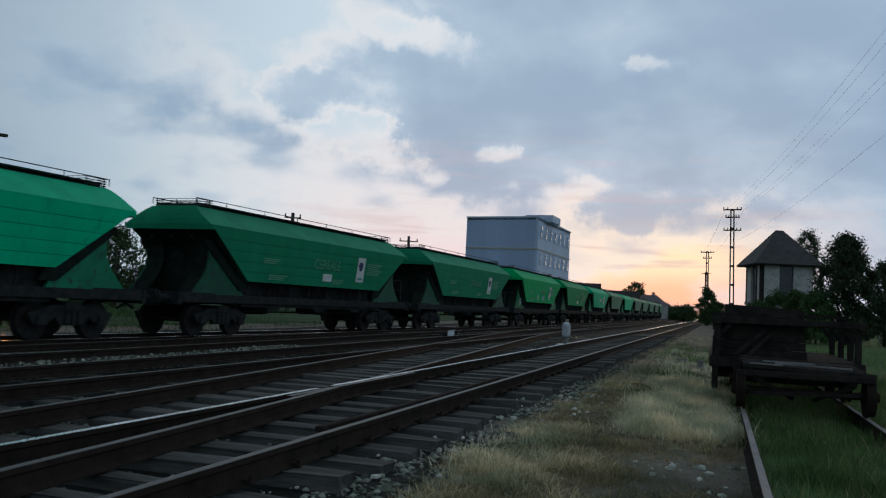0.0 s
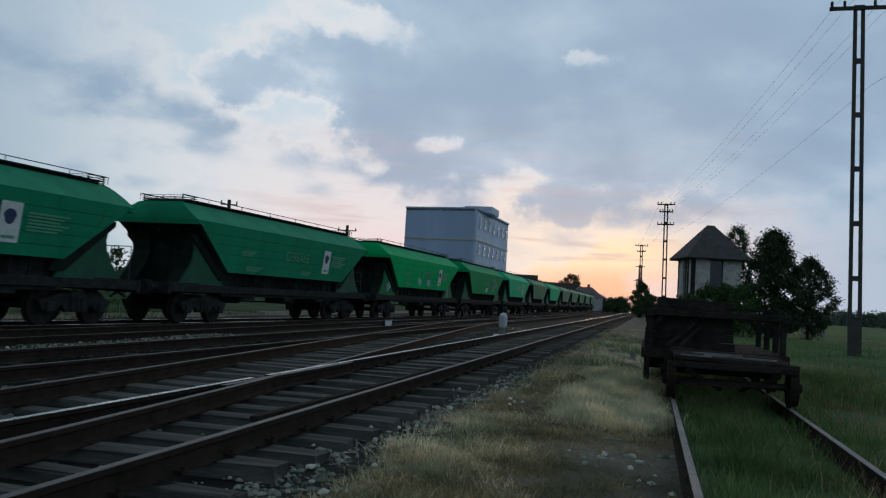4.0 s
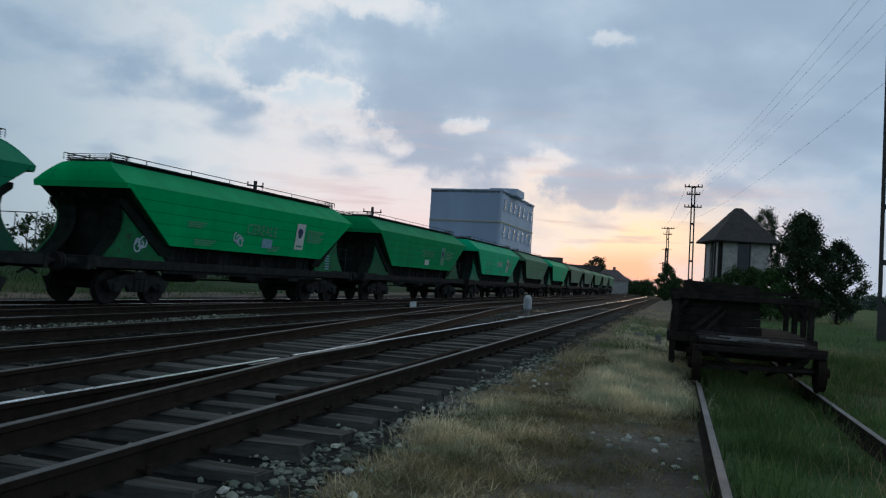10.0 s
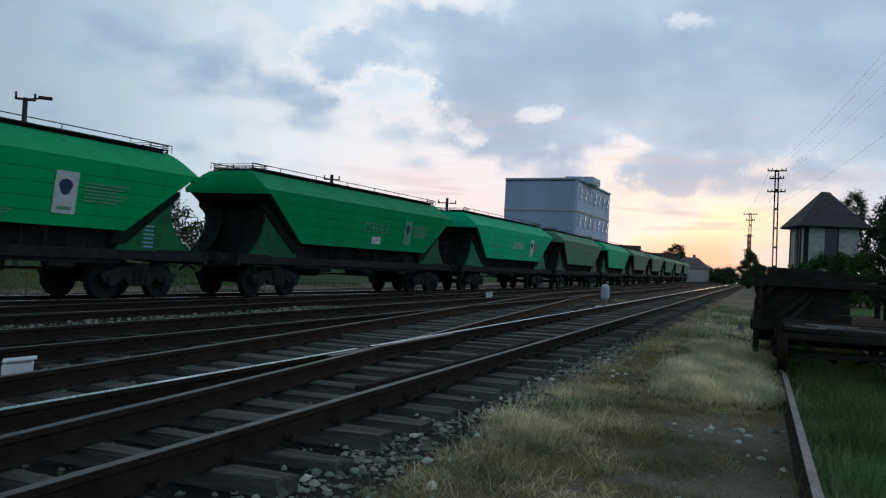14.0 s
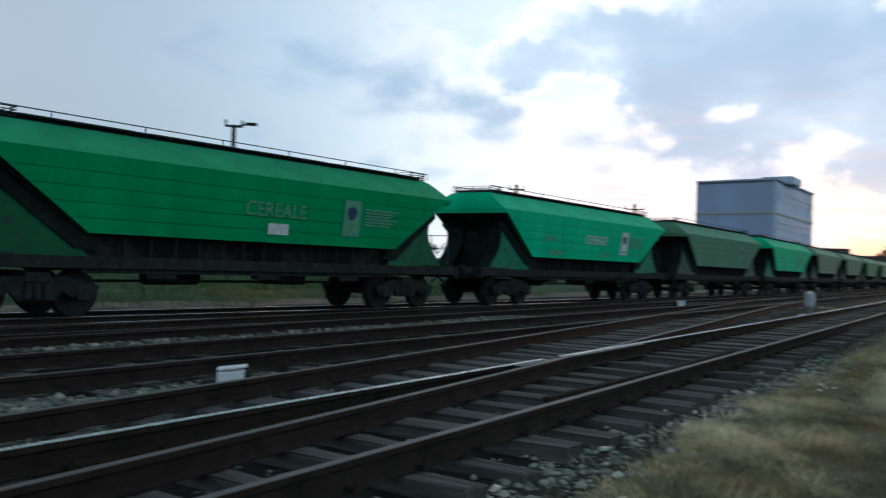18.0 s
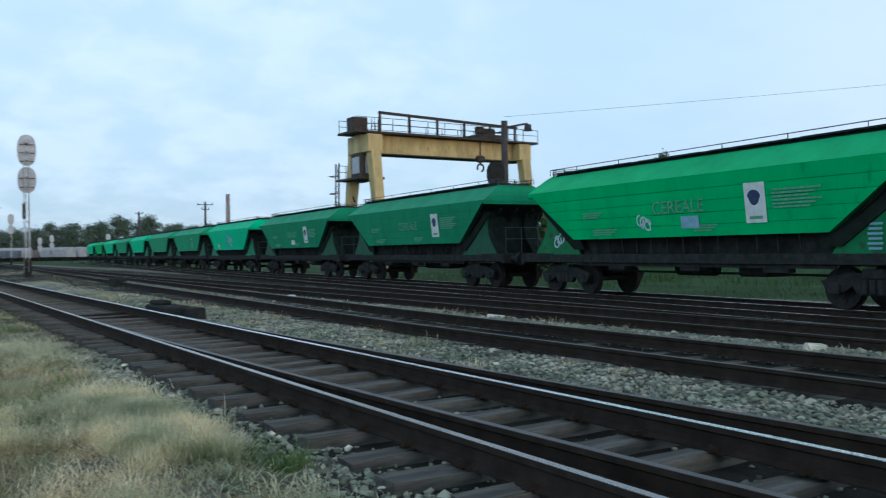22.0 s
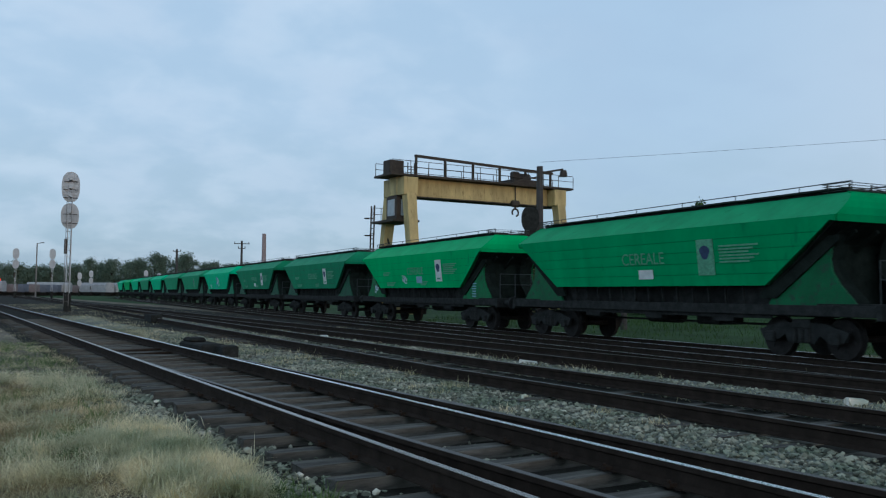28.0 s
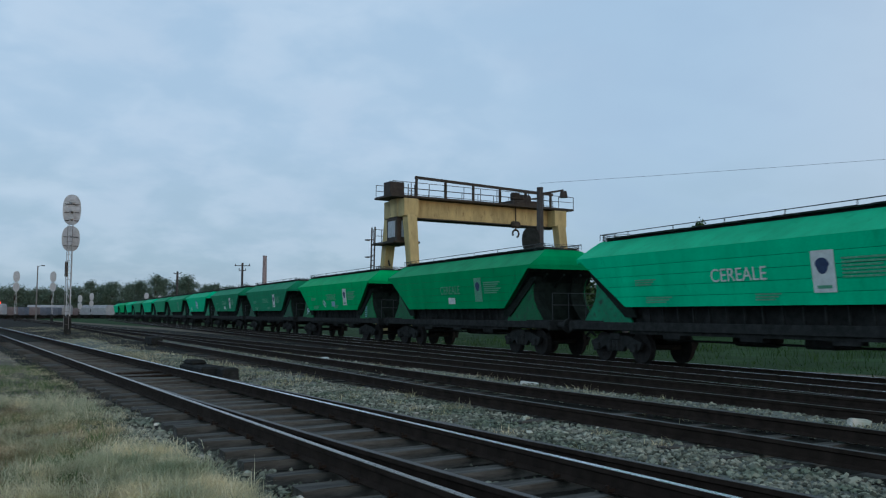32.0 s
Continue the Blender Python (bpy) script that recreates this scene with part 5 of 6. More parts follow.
def point_lever(x, y, z, s, turn, label):
    d = root("point_lever", pose(x, y, z, 0, 0, turn), label, "point lever")
    m = bmesh.new()
    prism(m, [(-0.19 * s, -0.05), (0.19 * s, -0.05), (0.21 * s, 0.44 * s), (-0.21 * s, 0.40 * s)], "y", -0.15 * s, 0.15 * s)
    bmesh.ops.bevel(m, geom=m.edges[:], offset=0.012, segments=1, affect="EDGES")
    part("weight", m, M_BRIGHT, d, "white-painted counterweight")
    m = sheet(bmesh.new(), [(-0.20 * s, -0.17 * s, 0.44 * s), (0.25 * s, -0.17 * s, 0.49 * s), (0.25 * s, 0.17 * s, 0.49 * s), (-0.20 * s, 0.17 * s, 0.44 * s)], -0.012)
    part("lid", m, M_BRIGHT, d, "white overhanging lid")
    for q in (-1, 1):
        part("bracket", box(bmesh.new(), (q * 0.34 * s, 0, 0.08), (0.26 * s, 0.24 * s, 0.24 * s), bevel=0.02), M_UNDER, d)
    part("lever_arm", beam(bmesh.new(), (0, 0.1, 0.02), (0.5 * s, 0.2, 0.05), 0.04, 0.04), M_RUST, d)


point_lever(-6.12, 5.80, -0.27, 0.60, 44, "white point-lever counterweight between the tracks")
point_lever(-10.0, 32.4, -0.28, 0.62, 20, "distant white point-lever counterweight")
pm = root("point_machine", pose(-5.15, -19.6, -0.24, 0, 0, 2), "dark cast-iron point machine beside the rail", "point machine")
part("case", box(bmesh.new(), (0, 0, 0.14), (0.55, 1.7, 0.24), bevel=0.04), M_UNDER, pm)
part("motor_cover", box(bmesh.new(), (0.05, -0.4, 0.30), (0.38, 0.6, 0.12), bevel=0.05), M_UNDER, pm)
part("junction_box", box(bmesh.new(), (-0.1, 1.5, 0.12), (0.36, 0.42, 0.30), bevel=0.03), M_UNDER, pm)
for yy in (-0.6, 0.5):
    part("throw_rod", rod(bmesh.new(), (0.2, yy, 0.1), (1.9, yy, 0.06), 0.025, 6), M_RUST, pm)
part("base_timber", box(bmesh.new(), (0.4, 0, -0.02), (2.4, 0.3, 0.12)), M_SLEEPER, pm)
pb = root("cable_box", pose(-8.4, -40, -0.2), "low dark cable box by the rails", "cable box")
part("case", box(bmesh.new(), (0, 0, 0.15), (0.5, 1.4, 0.36), bevel=0.04), M_UNDER, pb)


def slab(x, y, sx, sy, h, label, mat):
    bm = box(bmesh.new(), (0, 0, 0), (sx, sy, h), bevel=min(h, sx) * 0.2)
    for v in bm.verts:
        v.co += Vector((rnd.uniform(-0.03, 0.03), rnd.uniform(-0.03, 0.03), rnd.uniform(-0.02, 0.02)))
    ob = thing("concrete_slab", bm, mat, label, "slab")
    ob.matrix_basis = pose(x, y, level(x, y) + h * 0.35, rnd.uniform(-6, 6), rnd.uniform(-6, 6), rnd.uniform(0, 90))


slab(-10.15, -6.8, 0.20, 0.24, 0.13, "broken pale concrete lump on the ballast", M_PALE)
slab(-5.35, -9.3, 0.55, 0.75, 0.10, "flat pale concrete cable cover in the ballast", M_CONC)
slab(-0.9, 25.5, 0.30, 0.2, 0.12, "weathered grey board lying in the grass", M_CONC)
slab(-1.2, 28.0, 0.3, 0.2, 0.12, "pale stone lying in the grass", M_CONC)
slab(-10.6, -14.5, 0.15, 0.35, 0.06, "pale board lying by the rails", M_WHITE)
slab(-13.2, -13.0, 0.15, 0.3, 0.06, "pale board lying by the rails", M_WHITE)
slab(-10.2, -24.5, 0.22, 0.25, 0.12, "pale concrete block between the tracks", M_WHITE)
slab(-14.2, -2.6, 0.35, 0.5, 0.15, "pale stone beside the train track", M_WHITE)
slab(-12.0, -34.0, 0.25, 0.35, 0.12, "pale concrete block between the tracks", M_WHITE)
bk = root("trackside_post", pose(-0.35, 22.5, -0.35, 0, 0, 10), "short leaning pale trackside marker post", "post")
part("post", box(bmesh.new(), (0, 0, 0.12), (0.14, 0.12, 0.4), bevel=0.03), M_CONC, bk)

# ---------------------------------------------------------------- poles, wires, signals


def spot(az, dist):
    a = radians(az)
    return Vector((-dist * math.sin(a), dist * math.cos(a), 0))


def ladder_pole(x, y, base, top, wide, arms, label, insulators=True):
    p = root("line_pole", pose(x, y, base, 0, -0.9, 0), label, "utility pole", "pole line")
    h = top - base
    for q in (-1, 1):
        bm = bmesh.new()
        beam(bm, (q * wide * 0.5, 0, -0.3), (q * wide * 0.38, 0, h), wide * 0.32, wide * 0.36)
        part("leg", bm, M_POLE, p)
    n = max(3, int(h / 1.9))
    for k in range(n):
        z = 0.9 + (h - 1.0) * k / (n - 1) - (0.3 if k == 0 else 0)
        part("rung", box(bmesh.new(), (0, 0, z), (wide * 0.85, wide * 0.3, (1.7 if k == 0 else wide * 0.55)), bevel=0.01), M_POLE, p)
    for dz, half_w in arms:
        arm = part("crossarm", box(bmesh.new(), (0, -wide * 0.3, h - dz), (half_w * 2, 0.12, 0.14)), M_CRANEDARK, p)
        if insulators:
            for q in (-0.92, -0.5, 0.5, 0.92):
                part("insulator", rod(bmesh.new(), (q * half_w, -wide * 0.3, h - dz + 0.07), (q * half_w, -wide * 0.3, h - dz + 0.30), 0.06, 6), M_CRANEDARK, arm)
    return p


ladder_pole(8.05, 37.2, -0.35, 14.0, 0.38, ((0.15, 1.15),), "tall dark concrete ladder pole with crossarm standing in the grass")
ladder_pole(1.6, 100, -0.4, 13.2, 0.42, ((0.1, 1.0), (0.95, 0.75), (2.4, 0.95)), "dark lattice pole with three crossarms against the sunset")
ladder_pole(-1.7, 166, -0.4, 13.2, 0.45, ((0.2, 1.2), (1.3, 0.8)), "distant lattice pole with crossarms")
ladder_pole(-2.8, 250, -0.4, 13.4, 0.7, ((0.4, 1.3),), "distant lattice pole with crossarms")
ladder_pole(-4.2, 300, -0.4, 11, 0.7, ((0.4, 1.3),), "distant lattice pole with crossarms")


def timber_pole(az, el, dist, arms, label, thin=0.13, lamp=False, mat=None):
    a = radians(az)
    x, y = -dist * math.sin(a), dist * math.cos(a)
    z0, top = -0.5, 1.06 + dist * math.tan(radians(el))
    p = root("telegraph_pole", pose(x, y, z0, 0, 0, az), label, "utility pole")
    part("shaft", rod(bmesh.new(), (0, 0, -0.3), (0, 0, top - z0), thin * 1.2, 10, thin * 0.8), mat or M_POLE, p)
    for dz, half_w in arms:
        arm = part("crossarm", box(bmesh.new(), (0, -0.1, top - z0 - dz), (half_w * 2, 0.10, 0.12)), M_CRANEDARK, p)
        for q in (-0.9, 0.9):
            part("insulator", rod(bmesh.new(), (q * half_w, -0.1, top - z0 - dz), (q * half_w, -0.1, top - z0 - dz + 0.35), 0.07, 6), M_CRANEDARK, arm)
    if lamp:
        part("lamp_arm", rod(bmesh.new(), (0, 0, top - z0 - 0.1), (0.9, 0, top - z0 + 0.1), 0.05, 6), M_CRANEDARK, p)
        part("lamp_head", box(bmesh.new(), (0.95, 0, top - z0 + 0.1), (0.7, 0.28, 0.16), bevel=0.04), M_CRANEDARK, p)
    return p


timber_pole(28.1, 5.5, 80, ((0.45, 0.75),), "dark telegraph pole with crossarm behind the train", 0.2)
timber_pole(20.3, 4.4, 100, ((0.6, 1.1),), "dark telegraph pole with crossarm behind the train", 0.2)
timber_pole(47.0, 8.6, 50, ((0.1, 0.5),), "dark pole with a lamp arm behind the train", 0.16, True)
timber_pole(88.8, 6.9, 70, ((0.3, 0.7),), "pale pole among the trees", 0.13)
# white colour on this mast stands in for the glare of the sky
timber_pole(101.4, 12.4, 52, (), "tall slender lighting mast behind the train, whitened for sky glare", 0.24, mat=M_WHITE)
timber_pole(162.65, 3.4, 150, ((0.5, 1.3), (1.3, 0.6)), "dark telegraph pole with crossarms over the train", 0.22)
timber_pole(111.5, 4.0, 60, ((0.3, 0.6),), "small pole among the trees", 0.12)
timber_pole(137.4, 5.3, 40, (), "stubby dark post behind the train", 0.14)
timber_pole(166.7, 2.75, 200, ((0.5, 0.8),), "distant pole among the trees", 0.3)
for az, el, dist in ((174.85, 2.9, 190), (177.3, 2.3, 230)):
    timber_pole(az, el, dist, (), "distant slender street lamp in the yard", 0.14, True, M_CONC)


def wire(a, b, sag, r, label):
    a, b = Vector(a), Vector(b)
    pts = [a.lerp(b, k / 14) - Vector((0, 0, sag * 4 * (k / 14) * (1 - k / 14))) for k in range(15)]
    bm = sweep(bmesh.new(), pts, [(-r, 0), (0, r), (r, 0), (0, -r)])
    thing("overhead_wire", bm, M_WIRE, label, "wire", "overhead wires")


for k, (dx, dz) in enumerate(((-1.05, 0), (-0.55, 0), (0.55, 0), (1.05, 0))):
    wire((8.05 + dx, 37, 14.1 + dz), (1.6 + dx * 0.9, 100, 13.1), 0.7, 0.006, "thin dark telegraph wire strung between poles")
    wire((8.05 + dx, 37, 14.1 + dz), (15.4 + dx, -40, 14.2), 0.9, 0.006, "thin dark telegraph wire strung between poles")
wire((8.3, 37, 10.6), (1.8, 100, 9.6), 0.6, 0.007, "thin dark cable slung from the pole")
wire((8.3, 37, 10.6), (16, -30, 11.6), 0.6, 0.007, "thin dark cable slung from the pole")
for a, b in (((1.6, 100, 13.1), (-1.7, 166, 13.0)),):
    for dx in (-1, 1):
        wire((a[0] + dx, a[1], a[2]), (b[0] + dx, b[1], b[2]), 0.6, 0.012, "thin dark telegraph wire strung between poles")
wire((-24.1, -31.9, 7.4), (-75, 20, 11.5), 0.5, 0.006, "thin cable running from the yard pole")


def disc(bm, c, rx, rz, t):
    n = 20
    sq = [(math.copysign(abs(math.cos(k * 6.2832 / n)) ** 0.75, math.cos(k * 6.2832 / n)) * rx, math.copysign(abs(math.sin(k * 6.2832 / n)) ** 0.85, math.sin(k * 6.2832 / n)) * rz) for k in range(n)]
    prism(bm, [(c[0] + x, c[2] + z) for x, z in sq], "y", c[1] - t, c[1] + t)
    return bm


def light_signal(x, y, z, h, turn, label, far=False):
    s = root("light_signal", pose(x, y, z, 0, 0, turn), label, "railway signal", "light signals")
    zt = h
    part("upper_board", disc(bmesh.new(), (0, 0, zt - 1.0), 0.57, 1.02, 0.03), M_SILVER, s, "oval pale background board seen from behind")
    part("lower_board", disc(bmesh.new(), (0, 0, zt - 2.95), 0.56, 0.85, 0.03), M_SILVER, s, "oval pale background board seen from behind")
    if not far:
        for zz in (zt - 0.45, zt - 1.0, zt - 1.55, zt - 2.65, zt - 3.25):
            part("lamp_housing", rod(bmesh.new(), (0, 0.05, zz), (0, 0.4, zz), 0.15, 10), M_SILVER, s)
            part("bracket", box(bmesh.new(), (0, 0.16, zz - 0.2), (0.9, 0.05, 0.04)), M_CRANEDARK, s)
    for q in (-0.12, 0.12):
        part("mast_leg", beam(bmesh.new(), (q, 0.25, 1.2), (q, 0.25, zt - 0.9), 0.06, 0.06), M_SILVER, s)
    n = 4 if far else 13
    for k in range(n):
        za, zb = 1.3 + (zt - 2.4) * k / n, 1.3 + (zt - 2.4) * (k + 1) / n
        part("lattice_bar", beam(bmesh.new(), (-0.12, 0.25, za), (0.12, 0.25, zb), 0.03, 0.03), M_SILVER, s)
    part("base", box(bmesh.new(), (0, 0.25, 0.6), (0.44, 0.45, 1.5), bevel=0.04), M_UNDER, s, "black cast base")
    part("relay_box", box(bmesh.new(), (0.20, 0.2, zt - 5.0), (0.20, 0.3, 1.0), bevel=0.02), M_CRANEDARK, s)
    if not far:
        for q in (-0.15, 0.15):
            part("ladder_rail", rod(bmesh.new(), (0.10 + q, 0.60, 0.5), (0.06 + q, 0.55, zt - 2.0), 0.018, 5), M_CONC, s)
        for k in range(14):
            part("ladder_rung", rod(bmesh.new(), (-0.06, 0.585, 0.8 + 0.42 * k), (0.24, 0.585, 0.8 + 0.42 * k), 0.012, 5), M_CONC, s)


light_signal(-7.4, -61.5, -0.35, 9.45, -6, "tall pale lattice light signal with two oval boards seen from behind")
light_signal(-12.5, -178, -0.4, 9.4, -4, "distant pale light signal seen from behind", True)
light_signal(-19.0, -180, -0.4, 9.6, -4, "distant pale light signal seen from behind", True)
light_signal(-38.0, -262, -0.4, 7.4, -4, "distant pale light signal seen from behind", True)
light_signal(-34.0, -255, -0.4, 6.6, -4, "distant pale light signal seen from behind", True)
rs = root("red_signal", pose(-11.15, -204.7, -0.4), "distant signal showing a red light", "railway signal")
part("mast", rod(bmesh.new(), (0, 0, 0), (0, 0, 3.4), 0.08, 6), M_CRANEDARK, rs)
bm = bmesh.new()
bmesh.ops.create_icosphere(bm, subdivisions=2, radius=0.42, matrix=Matrix.Translation((0, 0.1, 3.8)))
part("red_lamp", bm, M_RED, rs, "glowing red lamp")
for x, y, h in ((-43.0, -212, 5.2), (-46.5, -214, 4.6)):
    ls = root("small_signal", pose(x, y, -0.4), "distant pale signal head above the wagons", "railway signal")
    part("mast", rod(bmesh.new(), (0, 0, 0), (0, 0, h), 0.1, 6), M_CRANEDARK, ls)
    part("head", disc(bmesh.new(), (0, 0, h + 0.6), 0.5, 0.8, 0.05), M_SILVER, ls)

os_ = root("aspect_signal", pose(*spot(44.6, 40).xy, -0.5), "signal post showing an orange light behind the train", "railway signal")
part("mast", rod(bmesh.new(), (0, 0, 0), (0, 0, 1.3), 0.08, 8), M_CRANEDARK, os_)
part("head", box(bmesh.new(), (0, 0, 1.65), (0.45, 0.3, 0.9), bevel=0.06), M_CRANEDARK, os_)
bm = bmesh.new()
bmesh.ops.create_icosphere(bm, subdivisions=2, radius=0.13)
ob = part("orange_lamp", bm, M_ORANGE, os_, "glowing orange lamp")
ob.matrix_basis = pose(0.17, -0.17, 1.75)

# ---------------------------------------------------------------- gantry crane
CX0, CX1, CY, CZ = -27.0, -39.7, -51.4, 9.1
cr = root("gantry_crane", pose(0, CY, 0), "rusty yellow gantry crane standing over the yard", "gantry crane")
part("main_girder", box(bmesh.new(), ((CX0 + CX1) / 2, 0, CZ - 0.65), (CX0 - CX1 + 1.2, 1.1, 1.25), bevel=0.03), M_CRANE, cr)
part("girder_flange", box(bmesh.new(), ((CX0 + CX1) / 2, 0, CZ - 1.31), (CX0 - CX1 + 1.2, 1.35, 0.07)), M_CRANEDARK, cr)
part("walkway", box(bmesh.new(), ((CX0 + CX1) / 2, 0, CZ + 0.06), (CX0 - CX1 + 2.8, 2.6, 0.14)), M_CRANEDARK, cr)
for k in range(7):
    x = CX0 - 1.2 - (CX0 - CX1 - 2) * k / 6
    part("girder_seam", box(bmesh.new(), (x, 0, CZ - 0.65), (0.04, 1.13, 1.18)), M_CRANE, cr)
for cx, s in ((CX0, 1), (CX1, -1)):
    for q in (-1, 1):
        bm = bmesh.new()
        top, foot = Vector((cx, q * 1.35 - 0.1, CZ - 1.2)), Vector((cx, q * 2.7 - 0.3, 0.3))
        vs = []
        for c, w in ((top, 0.36), (foot, 0.28)):
            vs.append([bm.verts.new(c + Vector((dx * w, dy * w, 0))) for dx, dy in ((-1, -1), (1, -1), (1, 1), (-1, 1))])
        for i in range(4):
            bm.faces.new((vs[0][i], vs[0][(i + 1) % 4], vs[1][(i + 1) % 4], vs[1][i]))
        bm.faces.new(vs[0])
        bm.faces.new(vs[1])
        part("leg", bm, M_CRANE, cr)
    part("end_head", box(bmesh.new(), (cx, 0, CZ - 0.7), (1.1, 3.0, 1.2), bevel=0.03), M_CRANE, cr)
    part("bogie_beam", box(bmesh.new(), (cx, 0, 0.1), (0.5, 5.2, 0.6), bevel=0.04), M_CRANE, cr)
    part("tie_beam", box(bmesh.new(), (cx, -0.2, 3.4), (0.25, 4.0, 0.3)), M_CRANEDARK, cr)
for yy in (-2.75, -2.25):
    part("ladder_rail", beam(bmesh.new(), (CX0 + 1.0, yy, -0.3), (CX0 + 1.0, yy + 0.3, 7.3), 0.08, 0.08), M_CRANEDARK, cr)
for k in range(18):
    part("ladder_rung", rod(bmesh.new(), (CX0 + 1.0, -2.73 + 0.0142 * k, 0.3 + 0.36 * k), (CX0 + 1.0, -2.23 + 0.0142 * k, 0.3 + 0.36 * k), 0.03, 4), M_CRANEDARK, cr)
for k in range(4):
    hoop = bmesh.new()
    for i in range(5):
        p, q = math.pi * i / 5, math.pi * (i + 1) / 5
        rod(hoop, (CX0 + 1.0 + 0.55 * math.sin(p), -2.35 - 0.42 * math.cos(p), 2.8 + 1.2 * k), (CX0 + 1.0 + 0.55 * math.sin(q), -2.35 - 0.42 * math.cos(q), 2.8 + 1.2 * k), 0.03, 4)
    part("ladder_hoop", hoop, M_CRANEDARK, cr)
cab = part("operator_cab", box(bmesh.new(), (CX0 - 0.1, -0.1, 6.95), (1.5, 1.5, 1.6), bevel=0.04), M_CRANEDARK, cr, "dark glazed operator cab")
part("cab_window", box(bmesh.new(), (CX0 - 0.1, 0.67, 7.0), (0.8, 0.04, 1.1)), M_SILVER, cab)
part("cab_window", box(bmesh.new(), (CX0 + 0.66, -0.1, 7.0), (0.04, 1.0, 1.1)), M_SILVER, cab)
part("cab_floor", box(bmesh.new(), (CX0 + 0.1, -0.6, 6.08), (2.0, 3.4, 0.14)), M_CRANEDARK, cr)
for q in (-1, 1):
    part("floor_brace", beam(bmesh.new(), (CX0 + 0.2, q * 1.6 - 0.5, 6.0), (CX0, q * 1.4 - 0.2, 4.6), 0.09, 0.09), M_CRANEDARK, cr)


def crane_rail(x0, x1, y, z, h, posts, thick=0.035):
    for k in (0.55, 1.0):
        part("guard_rail", beam(bmesh.new(), (x0, y, z + h * k), (x1, y, z + h * k), thick, thick), M_CRANEDARK, cr)
    for k in range(posts):
        x = x0 + (x1 - x0) * k / (posts - 1)
        part("guard_post", beam(bmesh.new(), (x, y, z), (x, y, z + h), thick, thick), M_CRANEDARK, cr)


crane_rail(CX0 + 1.3, CX1 - 1.4, 1.25, CZ + 0.12, 0.9, 12)
crane_rail(CX0 + 1.3, CX1 - 1.4, -1.25, CZ + 0.12, 0.9, 12)
crane_rail(CX0 + 1.0, CX0 - 0.9, -2.2, 6.15, 1.0, 4)
part("conductor_beam", beam(bmesh.new(), (CX0 - 0.6, 0.9, CZ + 1.45), (CX1 + 0.3, 0.9, CZ + 1.15), 0.16, 0.18), M_CRANEDARK, cr)
for k in range(6):
    x = CX0 - 0.7 - (CX0 - CX1 - 1.2) * k / 5
    part("conductor_post", beam(bmesh.new(), (x, 0.9, CZ), (x, 0.9, CZ + 1.5 - 0.05 * k), 0.14, 0.14), M_CRANEDARK, cr)
part("control_cabinet", box(bmesh.new(), (CX0 + 0.3, -0.5, CZ + 0.65), (1.1, 1.0, 1.1), bevel=0.03), M_CRANEDARK, cr)
part("access_cage", beam(beam(bmesh.new(), (CX0 + 0.1, 1.2, 6.1), (CX0 + 0.1, 1.2, CZ + 0.9), 0.05, 0.05), (CX0 - 0.4, 1.2, 6.1), (CX0 - 0.4, 1.2, CZ + 0.9), 0.05, 0.05), M_CRANEDARK, cr)
for k in range(10):
    part("ladder_rung", rod(bmesh.new(), (CX0 + 0.1, 1.2, 6.3 + 0.36 * k), (CX0 - 0.4, 1.2, 6.3 + 0.36 * k), 0.022, 4), M_CRANEDARK, cr)
tz = root("crane_trolley", pose(CX1 + 2.7, CY, CZ), "dark hoist trolley on the gantry girder", "hoist")
part("frame", box(bmesh.new(), (0, 0, 0.35), (2.3, 1.9, 0.35), bevel=0.03), M_CRANEDARK, tz)
part("drum", rod(bmesh.new(), (-0.8, 0, 0.75), (0.6, 0, 0.75), 0.36, 12), M_CRANEDARK, tz)
part("motor", box(bmesh.new(), (0.7, 0.4, 0.85), (0.6, 0.5, 0.5), bevel=0.06), M_CRANEDARK, tz)
part("rope", beam(bmesh.new(), (0.9, 0.75, 0.2), (0.9, 0.75, -1.1), 0.07, 0.07), M_CRANEDARK, tz)
part("hook_block", box(bmesh.new(), (0.9, 0.75, -1.3), (0.75, 0.4, 0.5), bevel=0.12), M_CRANEDARK, tz)
bm = bmesh.new()
for k in range(9):
    a0, a1 = -0.6 + k * 0.55, -0.6 + (k + 1) * 0.55
    rod(bm, (0.9 + 0.28 * math.cos(a0), 0.75, -1.95 + 0.28 * math.sin(a0)), (0.9 + 0.28 * math.cos(a1), 0.75, -1.95 + 0.28 * math.sin(a1)), 0.07, 6)
rod(bm, (0.9, 0.75, -1.4), (0.9, 0.75, -1.7), 0.07, 6)
part("hook", bm, M_CRANEDARK, tz)

sp = root("semaphore_post", pose(-24.1, -31.9, -0.5, 0, 0, -40), "dark post with a round signal disc behind the train", "signal post")
part("mast", rod(bmesh.new(), (0, 0, 0), (0, 0, 7.7), 0.20, 8, 0.15), M_POLE, sp)
part("disc", disc(bmesh.new(), (0.42, 0.25, 5.2), 0.42, 0.58, 0.04), M_UNDER, sp)
part("lamp_case", box(bmesh.new(), (0.4, 0.1, 4.6), (0.6, 0.4, 0.5), bevel=0.06), M_UNDER, sp)
part("arm", beam(bmesh.new(), (-0.1, 0, 7.4), (-1.1, 0, 7.55), 0.08, 0.08), M_CRANEDARK, sp)
part("arm_lamp", rod(bmesh.new(), (-1.1, 0, 7.5), (-1.1, 0, 7.2), 0.14, 8, 0.2), M_CRANEDARK, sp)
part("arm", beam(bmesh.new(), (0.1, 0, 7.2), (1.3, 0, 7.0), 0.06, 0.06), M_CRANEDARK, sp)

# ---------------------------------------------------------------- buildings


